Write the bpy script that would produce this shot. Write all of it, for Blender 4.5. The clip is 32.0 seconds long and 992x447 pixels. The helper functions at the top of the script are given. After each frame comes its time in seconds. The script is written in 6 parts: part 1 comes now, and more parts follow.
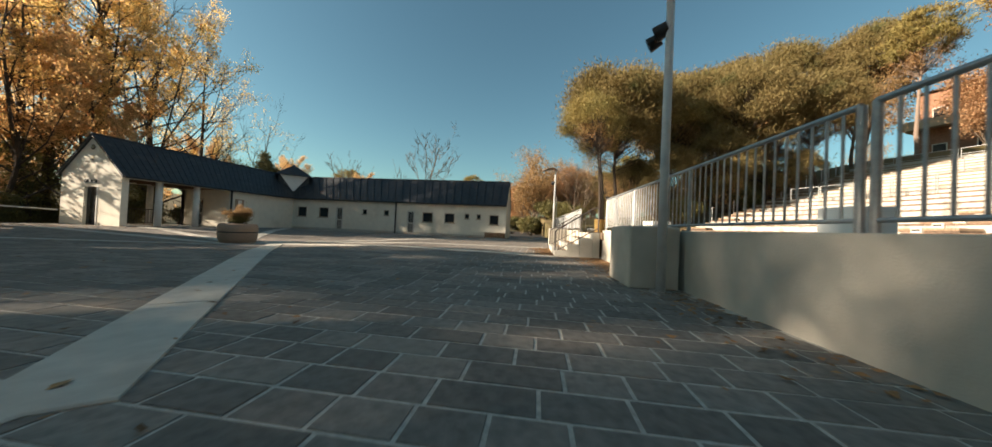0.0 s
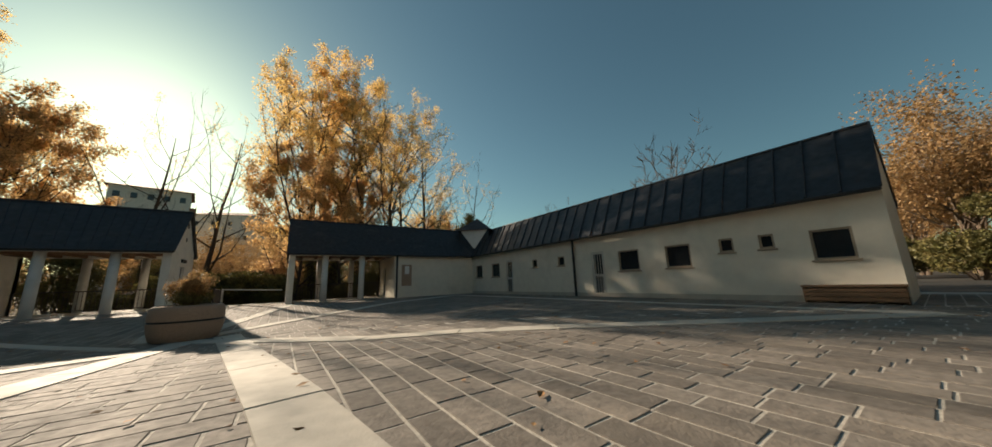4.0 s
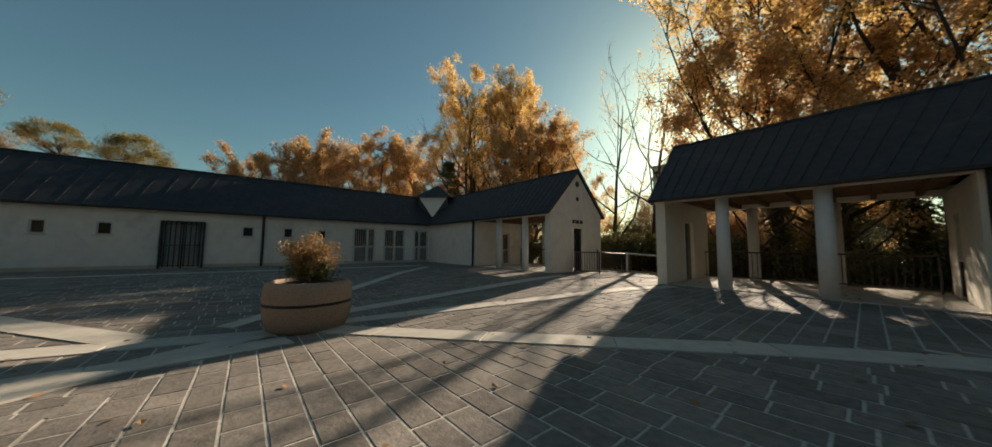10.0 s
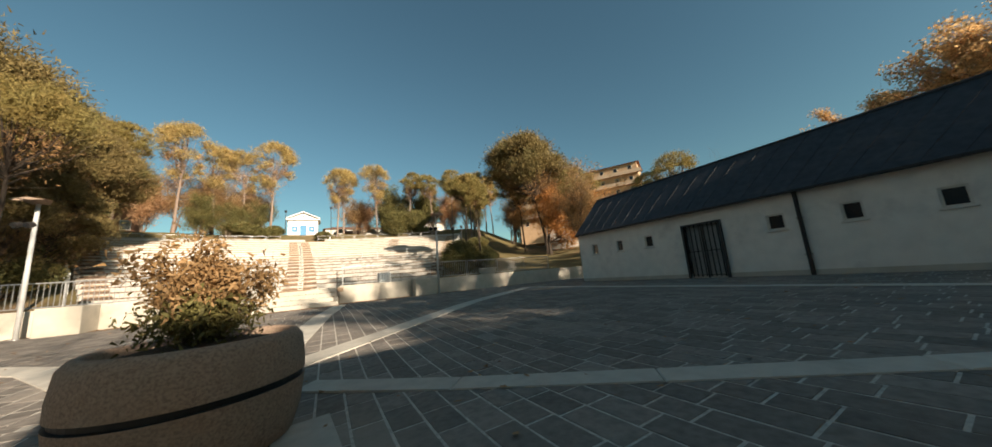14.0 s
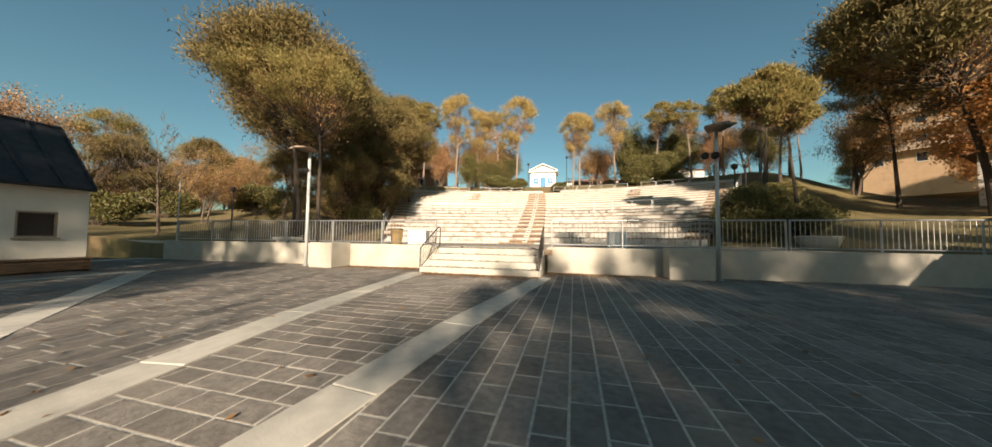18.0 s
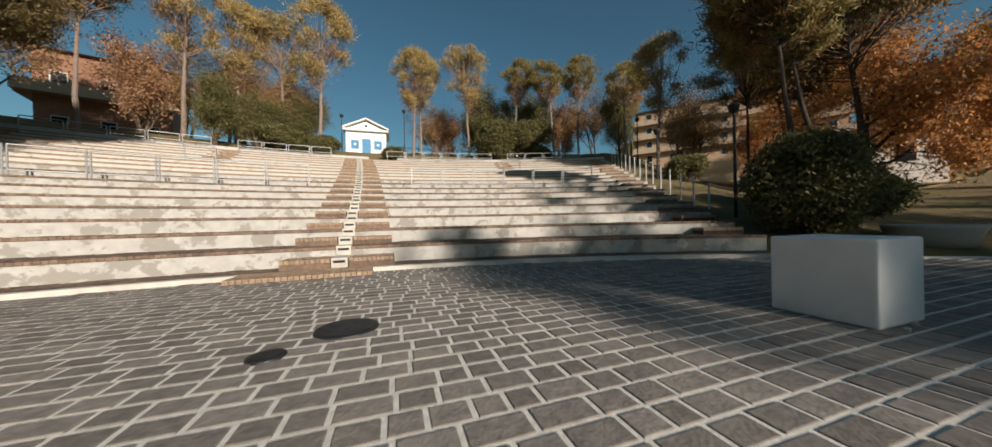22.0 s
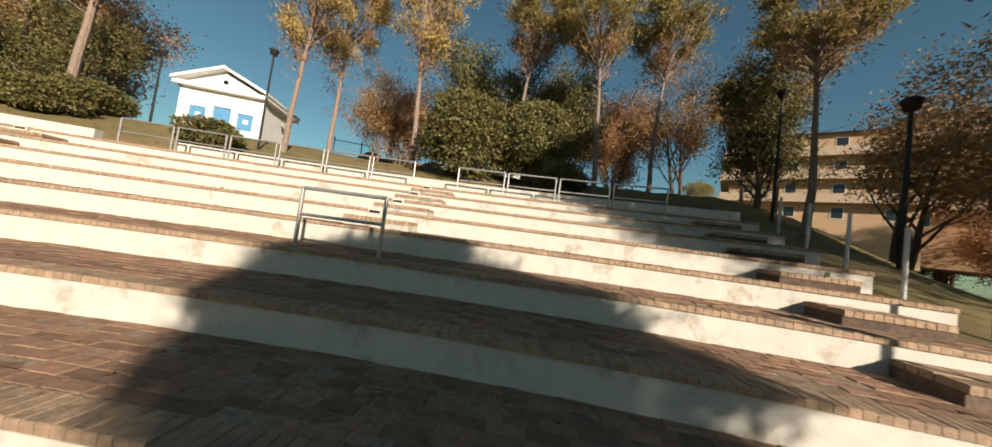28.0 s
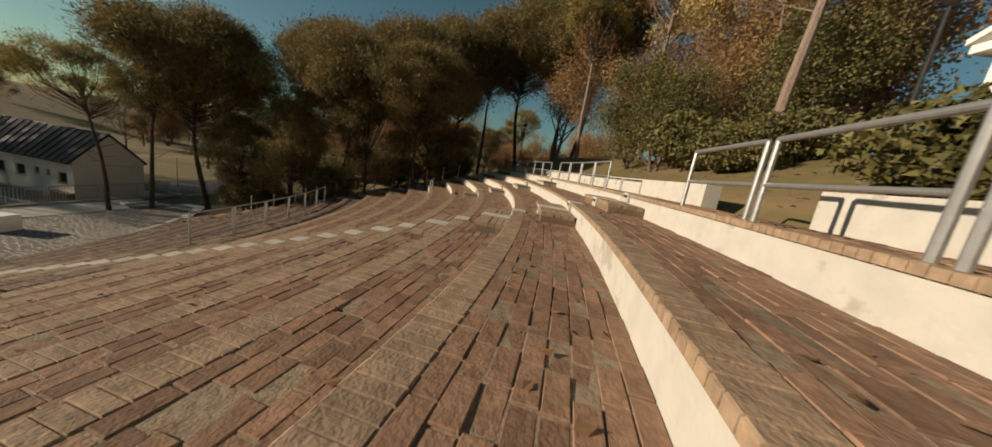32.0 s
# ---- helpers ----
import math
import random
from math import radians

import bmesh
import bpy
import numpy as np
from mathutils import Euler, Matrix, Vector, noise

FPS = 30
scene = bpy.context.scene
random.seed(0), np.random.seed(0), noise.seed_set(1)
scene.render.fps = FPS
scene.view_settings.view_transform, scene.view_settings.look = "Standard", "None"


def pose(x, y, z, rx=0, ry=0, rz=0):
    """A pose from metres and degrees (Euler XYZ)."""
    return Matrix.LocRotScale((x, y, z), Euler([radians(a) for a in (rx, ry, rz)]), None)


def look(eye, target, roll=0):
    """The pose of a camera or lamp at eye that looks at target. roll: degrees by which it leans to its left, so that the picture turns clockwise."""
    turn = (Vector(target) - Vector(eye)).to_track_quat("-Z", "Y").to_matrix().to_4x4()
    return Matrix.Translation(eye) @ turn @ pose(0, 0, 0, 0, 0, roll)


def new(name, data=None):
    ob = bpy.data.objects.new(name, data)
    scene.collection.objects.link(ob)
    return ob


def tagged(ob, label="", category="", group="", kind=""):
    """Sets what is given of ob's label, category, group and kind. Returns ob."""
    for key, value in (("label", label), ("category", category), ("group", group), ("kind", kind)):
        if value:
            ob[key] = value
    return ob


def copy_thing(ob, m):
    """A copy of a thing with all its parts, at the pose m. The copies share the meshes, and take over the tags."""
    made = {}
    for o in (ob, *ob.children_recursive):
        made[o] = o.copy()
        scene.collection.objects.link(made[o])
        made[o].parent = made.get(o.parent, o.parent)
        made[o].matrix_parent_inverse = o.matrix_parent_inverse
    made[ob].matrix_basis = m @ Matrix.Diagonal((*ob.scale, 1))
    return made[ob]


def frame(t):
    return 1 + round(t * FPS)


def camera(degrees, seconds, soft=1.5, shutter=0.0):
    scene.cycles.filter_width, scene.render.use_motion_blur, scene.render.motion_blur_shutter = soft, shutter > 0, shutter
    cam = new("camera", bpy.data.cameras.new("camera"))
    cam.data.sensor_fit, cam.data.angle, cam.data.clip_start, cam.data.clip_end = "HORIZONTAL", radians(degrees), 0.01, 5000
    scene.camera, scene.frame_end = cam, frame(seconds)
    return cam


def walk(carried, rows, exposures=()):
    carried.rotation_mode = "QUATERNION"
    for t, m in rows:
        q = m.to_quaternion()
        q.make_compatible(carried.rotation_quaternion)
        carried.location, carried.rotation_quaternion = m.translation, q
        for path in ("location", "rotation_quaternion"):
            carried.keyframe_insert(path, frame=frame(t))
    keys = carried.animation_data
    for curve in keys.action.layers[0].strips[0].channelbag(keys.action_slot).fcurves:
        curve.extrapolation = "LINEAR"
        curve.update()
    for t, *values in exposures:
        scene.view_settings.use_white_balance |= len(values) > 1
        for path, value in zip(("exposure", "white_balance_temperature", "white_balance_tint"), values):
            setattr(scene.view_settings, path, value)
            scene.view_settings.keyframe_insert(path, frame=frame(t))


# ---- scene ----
cam = camera(117.2, 32.0, soft=1.5, shutter=0.12)
PATH = [
    (0, (11.500, -0.571, 0.800), (9.518, -0.839, 0.830), 2.61),
    (0.5, (9.707, -0.854, 0.705), (7.734, -1.177, 0.746), 2.18),
    (1, (8.057, -1.349, 0.717), (6.102, -1.764, 0.776), 1.50),
    (1.5, (6.096, -1.348, 0.519), (4.184, -1.922, 0.638), 0.51),
    (2, (4.132, -1.505, 0.342), (2.297, -2.274, 0.540), 0.15),
    (2.5, (2.464, -1.708, 0.324), (0.741, -2.686, 0.600), -0.54),
    (3, (0.955, -1.999, 0.451), (-0.597, -3.215, 0.787), -1.09),
    (3.5, (-0.191, -2.233, 0.565), (-1.538, -3.664, 0.934), -1.32),
    (4, (-1.149, -2.510, 0.801), (-2.268, -4.126, 1.174), -2.02),
    (4.5, (-1.965, -2.762, 0.936), (-2.857, -4.515, 1.297), -2.25),
    (6.5, (-3.899, -4.901, 1.392), (-4.118, -6.881, 1.571), -4.39),
    (7, (-4.725, -5.608, 1.206), (-4.721, -7.599, 1.387), -4.12),
    (7.5, (-5.576, -6.624, 1.060), (-5.329, -8.601, 1.239), -2.94),
    (8, (-6.035, -7.521, 0.939), (-5.534, -9.449, 1.115), -1.28),
    (8.5, (-6.362, -8.675, 0.889), (-5.598, -10.515, 1.062), 0.42),
    (9, (-6.348, -9.800, 0.903), (-5.295, -11.492, 1.076), 1.54),
    (9.5, (-6.060, -10.840, 1.013), (-4.751, -12.343, 1.173), 1.65),
    (10, (-5.368, -11.755, 1.096), (-3.825, -13.018, 1.249), 0.58),
    (10.5, (-4.466, -12.678, 1.046), (-2.731, -13.658, 1.220), -0.70),
    (11, (-3.377, -13.358, 0.887), (-1.494, -14.000, 1.091), -2.51),
    (11.5, (-2.414, -13.867, 0.811), (-0.449, -14.145, 1.056), -4.31),
    (12, (-1.440, -14.335, 0.716), (0.529, -14.168, 1.025), -5.79),
    (12.5, (-0.698, -14.547, 0.654), (1.178, -13.957, 1.018), -6.29),
    (13, (-0.047, -14.823, 0.714), (1.617, -13.782, 1.100), -6.53),
    (13.5, (0.648, -15.343, 0.771), (1.997, -13.914, 1.143), -6.27),
    (14, (1.472, -15.790, 0.794), (2.444, -14.073, 1.125), -4.83),
    (14.5, (2.336, -15.829, 0.950), (2.981, -13.960, 1.250), -3.75),
    (15, (2.890, -15.505, 0.953), (3.252, -13.559, 1.241), -1.84),
    (15.5, (3.609, -14.947, 1.044), (3.714, -12.968, 1.312), 0.20),
    (17.5, (3.555, -10.357, 1.099), (3.041, -8.428, 1.218), 2.40),
    (18, (2.889, -9.144, 1.202), (2.391, -7.209, 1.292), 0.65),
    (18.5, (2.350, -7.790, 1.387), (1.883, -5.846, 1.440), -0.55),
    (19, (1.832, -6.153, 1.559), (1.416, -4.197, 1.574), -0.98),
    (19.5, (1.410, -4.404, 1.564), (1.077, -2.432, 1.553), -0.81),
    (20, (1.170, -2.584, 1.409), (0.974, -0.594, 1.395), -0.86),
    (20.5, (0.882, -0.525, 1.349), (0.870, 1.474, 1.336), -0.33),
    (21, (0.730, 0.923, 1.462), (0.936, 2.912, 1.446), -0.48),
    (21.5, (0.692, 2.347, 1.586), (1.114, 4.302, 1.571), -0.75),
    (22, (0.830, 3.876, 1.709), (1.464, 5.773, 1.700), -1.22),
    (22.5, (1.111, 5.400, 1.866), (1.921, 7.229, 1.870), -2.06),
    (23, (1.633, 6.986, 2.018), (2.599, 8.737, 2.028), -2.89),
    (23.5, (2.215, 8.373, 2.170), (3.297, 10.055, 2.186), -3.44),
    (24, (3.055, 9.799, 2.381), (4.221, 11.423, 2.426), -3.39),
    (24.5, (4.016, 11.025, 2.709), (5.221, 12.621, 2.770), -3.05),
    (25, (5.052, 12.269, 3.135), (6.270, 13.853, 3.224), -2.02),
    (25.5, (6.029, 13.251, 3.566), (7.240, 14.839, 3.679), -0.60),
    (27.5, (9.426, 17.855, 5.332), (10.131, 19.723, 5.446), 6.05),
    (28, (9.936, 19.340, 5.709), (10.335, 21.297, 5.799), 7.64),
    (28.5, (10.194, 20.633, 6.021), (10.228, 22.632, 6.061), 8.43),
    (29, (10.079, 22.052, 6.280), (9.689, 24.014, 6.263), 8.59),
    (29.5, (9.683, 23.426, 6.601), (8.870, 25.252, 6.545), 8.62),
    (30, (9.001, 24.882, 6.899), (7.745, 26.435, 6.788), 8.48),
    (30.5, (7.848, 25.912, 7.135), (6.299, 27.167, 6.976), 9.83),
    (31, (6.826, 27.103, 7.398), (5.013, 27.907, 7.139), 9.68),
    (31.5, (5.896, 28.073, 7.372), (3.940, 28.353, 7.062), 9.69),
    (32, (4.874, 28.516, 7.156), (2.920, 28.304, 6.788), 9.57),
]
walk(cam, [(t, look(eye, target, roll)) for t, eye, target, roll in PATH],
     exposures=[(t, e, k, 10) for t, e, k in ((0, 1.65, 6600), (2, 1.55, 6650), (3.5, 1.15, 6800), (5, 0.75, 6900), (9.5, 0.9, 6800), (12, 1.15, 6500), (16, 1.27, 6600), (20.5, 1.02, 6450), (22, 0.53, 5800), (24, 0.68, 5700), (28, 0.93, 6250), (30, 0.42, 6600), (32, 0.34, 6700))])

# ---- light ----
SUN_AZ, SUN_EL = 163.2, 20.3
world = bpy.data.worlds.new("sky")
scene.world = world
world.use_nodes = True
wn = world.node_tree
sky = wn.nodes.new("ShaderNodeTexSky")
sky.sky_type = "NISHITA"
sky.sun_disc = False
sky.sun_elevation = radians(SUN_EL)
sky.sun_rotation = radians(SUN_AZ)
sky.air_density, sky.dust_density, sky.ozone_density = 1.0, 0.7, 1.6
teal = wn.nodes.new("ShaderNodeMix")
teal.data_type, teal.blend_type = "RGBA", "MULTIPLY"
teal.inputs[0].default_value, teal.inputs[7].default_value = 1.0, (0.78, 1.03, 0.88, 1)
wn.links.new(sky.outputs["Color"], teal.inputs[6])
wn.links.new(teal.outputs[2], wn.nodes["Background"].inputs["Color"])
wn.nodes["Background"].inputs["Strength"].default_value = 0.046
sun = new("sun", bpy.data.lights.new("sun", "SUN"))
sun.data.energy, sun.data.angle, sun.data.color = 4.6, radians(0.6), (1.0, 0.85, 0.68)
az, el = radians(SUN_AZ), radians(SUN_EL)
sun_way = Vector((math.sin(az) * math.cos(el), math.cos(az) * math.cos(el), math.sin(el)))
sun.matrix_world = look(sun_way * 60, (0, 0, 0))

# ---- materials ----
def material(name, base, rough=0.8, grain=8.0, spread=0.25, tint=None, stain=0.6, stain_col=None, stain_at=0.55,
             bump=0.15, metal=0.0, per_piece=0.0, fine=60.0, spec=0.3, through_light=0.0, streak=None, soft=0.16):
    m = bpy.data.materials.new(name)
    m.use_nodes = True
    t = m.node_tree
    bsdf = t.nodes["Principled BSDF"]
    L = t.links.new
    geo = t.nodes.new("ShaderNodeNewGeometry")
    pos = geo.outputs["Position"]
    if streak:
        mp = t.nodes.new("ShaderNodeMapping")
        mp.inputs["Scale"].default_value = streak
        L(pos, mp.inputs["Vector"])
        pos = mp.outputs["Vector"]
    n1 = t.nodes.new("ShaderNodeTexNoise")
    n1.inputs["Scale"].default_value, n1.inputs["Detail"].default_value = grain, 6
    n2 = t.nodes.new("ShaderNodeTexNoise")
    n2.inputs["Scale"].default_value, n2.inputs["Detail"].default_value, n2.inputs["Roughness"].default_value = stain, 8, 0.65
    n3 = t.nodes.new("ShaderNodeTexNoise")
    n3.inputs["Scale"].default_value, n3.inputs["Detail"].default_value = fine, 3
    for n in (n1, n2, n3):
        L(pos, n.inputs["Vector"])
    base4 = (*base, 1)
    other = (*(tint or [min(1, c * (1 - spread)) for c in base]), 1)
    r1 = t.nodes.new("ShaderNodeMapRange")
    r1.inputs["From Min"].default_value, r1.inputs["From Max"].default_value = 0.35, 0.68
    L(n1.outputs["Fac"], r1.inputs["Value"])
    mix1 = t.nodes.new("ShaderNodeMix")
    mix1.data_type = "RGBA"
    mix1.inputs[6].default_value, mix1.inputs[7].default_value = base4, other
    L(r1.outputs["Result"], mix1.inputs[0])
    r2 = t.nodes.new("ShaderNodeMapRange")
    r2.inputs["From Min"].default_value, r2.inputs["From Max"].default_value = stain_at, stain_at + soft
    r2.inputs["To Max"].default_value = 0.85
    L(n2.outputs["Fac"], r2.inputs["Value"])
    mix2 = t.nodes.new("ShaderNodeMix")
    mix2.data_type = "RGBA"
    L(mix1.outputs[2], mix2.inputs[6])
    mix2.inputs[7].default_value = (*(stain_col or [c * 0.7 for c in base]), 1)
    L(r2.outputs["Result"], mix2.inputs[0])
    col = mix2.outputs[2]
    if per_piece:
        info = t.nodes.new("ShaderNodeObjectInfo")
        add = t.nodes.new("ShaderNodeMath")
        add.operation = "ADD"
        L(geo.outputs["Random Per Island"], add.inputs[0])
        L(info.outputs["Random"], add.inputs[1])
        fr = t.nodes.new("ShaderNodeMath")
        fr.operation = "FRACT"
        L(add.outputs[0], fr.inputs[0])
        mr = t.nodes.new("ShaderNodeMapRange")
        mr.inputs["To Min"].default_value, mr.inputs["To Max"].default_value = 1 - per_piece, 1 + per_piece
        L(fr.outputs[0], mr.inputs["Value"])
        hsv = t.nodes.new("ShaderNodeHueSaturation")
        L(mr.outputs["Result"], hsv.inputs["Value"])
        L(col, hsv.inputs["Color"])
        col = hsv.outputs["Color"]
    L(col, bsdf.inputs["Base Color"])
    rr = t.nodes.new("ShaderNodeMapRange")
    rr.inputs["To Min"].default_value, rr.inputs["To Max"].default_value = max(0.05, rough - 0.12), min(1, rough + 0.12)
    L(n1.outputs["Fac"], rr.inputs["Value"])
    L(rr.outputs["Result"], bsdf.inputs["Roughness"])
    bsdf.inputs["Metallic"].default_value = metal
    bsdf.inputs["Specular IOR Level"].default_value = spec
    if bump:
        sm = t.nodes.new("ShaderNodeMath")
        sm.operation = "ADD"
        L(n1.outputs["Fac"], sm.inputs[0])
        L(n3.outputs["Fac"], sm.inputs[1])
        bp = t.nodes.new("ShaderNodeBump")
        bp.inputs["Strength"].default_value, bp.inputs["Distance"].default_value = bump, 0.02
        L(sm.outputs[0], bp.inputs["Height"])
        L(bp.outputs["Normal"], bsdf.inputs["Normal"])
    if through_light:
        tr = t.nodes.new("ShaderNodeBsdfTranslucent")
        L(col, tr.inputs["Color"])
        ms = t.nodes.new("ShaderNodeMixShader")
        ms.inputs[0].default_value = through_light
        L(bsdf.outputs[0], ms.inputs[1])
        L(tr.outputs[0], ms.inputs[2])
        L(ms.outputs[0], t.nodes["Material Output"].inputs["Surface"])
    return m


M_PLASTER = material("cream_plaster", (0.74, 0.69, 0.58), 0.9, 3, 0.08, stain=0.7, stain_col=(0.60, 0.55, 0.45), stain_at=0.56, bump=0.12, fine=90)
M_PLASTER_OLD = material("white_plaster_weathered", (0.72, 0.69, 0.62), 0.9, 3, 0.1, stain=0.9, stain_col=(0.52, 0.50, 0.46), stain_at=0.55, bump=0.12, fine=90)
M_ROOF = material("dark_metal_roofing", (0.035, 0.037, 0.042), 0.55, 5, 0.35, stain=1.2, stain_col=(0.065, 0.06, 0.055), bump=0.08, spec=0.4)
M_GUTTER = material("dark_brown_metal", (0.03, 0.027, 0.025), 0.5, 9, 0.3, bump=0.03)
M_PAVER = material("grey_paving_stone", (0.235, 0.207, 0.178), 0.82, 14, 0.3, stain=0.9, stain_col=(0.26, 0.225, 0.185), stain_at=0.54, bump=0.25, per_piece=0.22, fine=45, spec=0.18)
M_JOINT = material("pale_mortar", (0.55, 0.51, 0.44), 0.95, 20, 0.35, stain=1.3, stain_col=(0.24, 0.21, 0.18), stain_at=0.56, bump=0.2)
M_GROUT = material("white_cobble_grout", (0.68, 0.64, 0.56), 0.95, 20, 0.2, stain=0.9, stain_col=(0.42, 0.39, 0.34), stain_at=0.58, bump=0.2)
M_STRIP = material("pale_stone_strip", (0.52, 0.48, 0.41), 0.8, 6, 0.15, stain=1.1, stain_col=(0.34, 0.31, 0.26), bump=0.12, per_piece=0.08)
M_CONC = material("smooth_concrete", (0.46, 0.43, 0.365), 0.85, 4, 0.12, stain=0.8, stain_col=(0.36, 0.32, 0.25), bump=0.12)
M_WALL = material("cast_concrete_wall", (0.50, 0.455, 0.375), 0.9, 3, 0.15, stain=0.7, stain_col=(0.38, 0.35, 0.29), bump=0.15)
M_RISER = material("peeling_white_riser", (0.475, 0.45, 0.40), 0.9, 5, 0.2, stain=1.9, stain_col=(0.27, 0.245, 0.205), stain_at=0.53, bump=0.35, fine=30, soft=0.035)
M_RISER_TOP = material("white_painted_riser", (0.525, 0.495, 0.435), 0.9, 5, 0.12, stain=1.6, stain_col=(0.36, 0.32, 0.26), stain_at=0.575, bump=0.25, fine=30, soft=0.06)
M_BRICK = material("brown_brick_paver", (0.285, 0.168, 0.106), 0.85, 16, 0.35, stain=1.2, stain_col=(0.20, 0.125, 0.08), stain_at=0.5, bump=0.3, per_piece=0.25, fine=50)
M_BRICK_EDGE = material("tan_brick_edging", (0.365, 0.255, 0.165), 0.85, 14, 0.35, stain=1.3, stain_col=(0.21, 0.15, 0.105), stain_at=0.52, bump=0.35, per_piece=0.10, fine=50)
# darker copies of brick and edging: tree shade is put into their colour
M_BRICK_SHADED = material("shade_darkened_brick", (0.148, 0.102, 0.074), 0.9, 16, 0.4, stain=1.2, stain_col=(0.075, 0.06, 0.048), stain_at=0.5, bump=0.35, per_piece=0.3, fine=50)
M_EDGE_SHADED = material("shade_darkened_edging", (0.23, 0.155, 0.105), 0.9, 14, 0.35, stain=1.3, stain_col=(0.11, 0.085, 0.065), stain_at=0.5, bump=0.35, per_piece=0.25, fine=50)
M_BRICK_BED = material("sandy_brick_joint", (0.33, 0.25, 0.17), 0.95, 20, 0.4, stain=1.0, stain_col=(0.12, 0.085, 0.06), stain_at=0.5, bump=0.3)
M_STEEL = material("galvanised_steel", (0.42, 0.42, 0.41), 0.45, 20, 0.2, stain=3, metal=0.7, bump=0.03)
M_STEEL_OLD = material("brown_painted_steel", (0.10, 0.085, 0.075), 0.55, 20, 0.3, stain=3, metal=0.3, bump=0.03)
M_WHITE_STEEL = material("grey_painted_pole", (0.55, 0.55, 0.53), 0.45, 10, 0.1, stain=2, bump=0.03)
M_DARK = material("dark_window_glass", (0.02, 0.022, 0.025), 0.12, 5, 0.2, bump=0.0, spec=0.5)
M_FRAME = material("pale_window_frame", (0.58, 0.55, 0.48), 0.7, 10, 0.1, bump=0.05)
M_GRILLE = material("dark_iron_grille", (0.04, 0.036, 0.034), 0.55, 14, 0.3, bump=0.03)
M_WOOD = material("weathered_brown_wood", (0.17, 0.105, 0.06), 0.8, 8, 0.35, bump=0.2, streak=(1, 6, 6))
M_SOFFIT = material("brown_timber_soffit", (0.20, 0.12, 0.07), 0.8, 8, 0.3, bump=0.15)
M_TERRA = material("tan_aggregate_concrete", (0.42, 0.30, 0.215), 0.9, 60, 0.4, stain=1.3, stain_col=(0.31, 0.22, 0.16), bump=0.3, fine=140)
M_SOIL = material("dark_soil", (0.06, 0.045, 0.03), 0.95, 20, 0.4, bump=0.4)
M_BLUE = material("blue_painted_wood", (0.09, 0.25, 0.42), 0.6, 6, 0.15, bump=0.05)
M_WHITE = material("white_paint", (0.76, 0.75, 0.71), 0.8, 4, 0.06, stain=1, stain_col=(0.62, 0.60, 0.55), bump=0.06)
M_BARK = material("grey_brown_bark", (0.17, 0.125, 0.09), 0.95, 9, 0.45, stain=2, bump=0.6, streak=(5, 5, 1))
M_BARK_PINE = material("pink_grey_pine_bark", (0.30, 0.22, 0.17), 0.95, 9, 0.45, stain=2, bump=0.6, streak=(5, 5, 1))
M_BARK_DARK = material("dark_wet_bark", (0.08, 0.06, 0.045), 0.95, 9, 0.4, stain=2, bump=0.6, streak=(5, 5, 1))
M_NEEDLE = material("olive_pine_needles", (0.25, 0.21, 0.07), 0.7, 0.9, 0.35, tint=(0.28, 0.20, 0.065), stain=0.5, stain_col=(0.11, 0.11, 0.035), bump=0, per_piece=0.35, through_light=0.35)
M_NEEDLE_DRY = material("golden_pine_needles", (0.46, 0.33, 0.13), 0.7, 0.9, 0.3, tint=(0.36, 0.27, 0.10), stain=0.5, stain_col=(0.27, 0.21, 0.075), bump=0, per_piece=0.35, through_light=0.35)
M_NEEDLE_BROWN = material("brown_olive_pine_needles", (0.22, 0.16, 0.062), 0.7, 0.9, 0.3, tint=(0.17, 0.13, 0.048), stain=0.5, stain_col=(0.10, 0.125, 0.045), bump=0, per_piece=0.35, through_light=0.3)
M_NEEDLE_DEAD = material("rust_brown_dead_needles", (0.34, 0.19, 0.08), 0.75, 0.9, 0.3, tint=(0.25, 0.15, 0.07), bump=0, per_piece=0.35, through_light=0.3)
M_LEAF_GOLD = material("pale_gold_leaves", (0.68, 0.46, 0.21), 0.6, 2.0, 0.3, tint=(0.54, 0.33, 0.15), bump=0, per_piece=0.35, through_light=0.62)
M_LEAF_DARK = material("dark_green_leaves", (0.10, 0.10, 0.032), 0.6, 2.0, 0.35, tint=(0.17, 0.135, 0.045), bump=0, per_piece=0.4, through_light=0.2)
M_LEAF_YELLOW = material("yellow_poplar_leaves", (0.80, 0.57, 0.22), 0.6, 2.0, 0.3, tint=(0.68, 0.44, 0.15), bump=0, per_piece=0.3, through_light=0.66)
M_LEAF_OAK = material("bright_orange_leaves", (0.54, 0.27, 0.085), 0.6, 2.0, 0.35, tint=(0.42, 0.20, 0.07), bump=0, per_piece=0.35, through_light=0.45)
M_LEAF_ORANGE = material("tawny_brown_leaves", (0.40, 0.255, 0.115), 0.6, 2.0, 0.35, tint=(0.30, 0.18, 0.08), bump=0, per_piece=0.35, through_light=0.4)
M_LEAF_PINK = material("pale_russet_leaves", (0.50, 0.30, 0.16), 0.6, 2.0, 0.3, tint=(0.36, 0.20, 0.10), bump=0, per_piece=0.3, through_light=0.4)
M_LEAF_GROUND = material("fallen_brown_leaves", (0.20, 0.105, 0.05), 0.8, 4, 0.4, tint=(0.30, 0.17, 0.07), bump=0, per_piece=0.5)
M_GRASS = material("dry_autumn_grass", (0.165, 0.125, 0.054), 0.95, 2.5, 0.35, tint=(0.115, 0.095, 0.036), stain=0.22, stain_col=(0.22, 0.145, 0.08), stain_at=0.5, bump=0.5, fine=25)
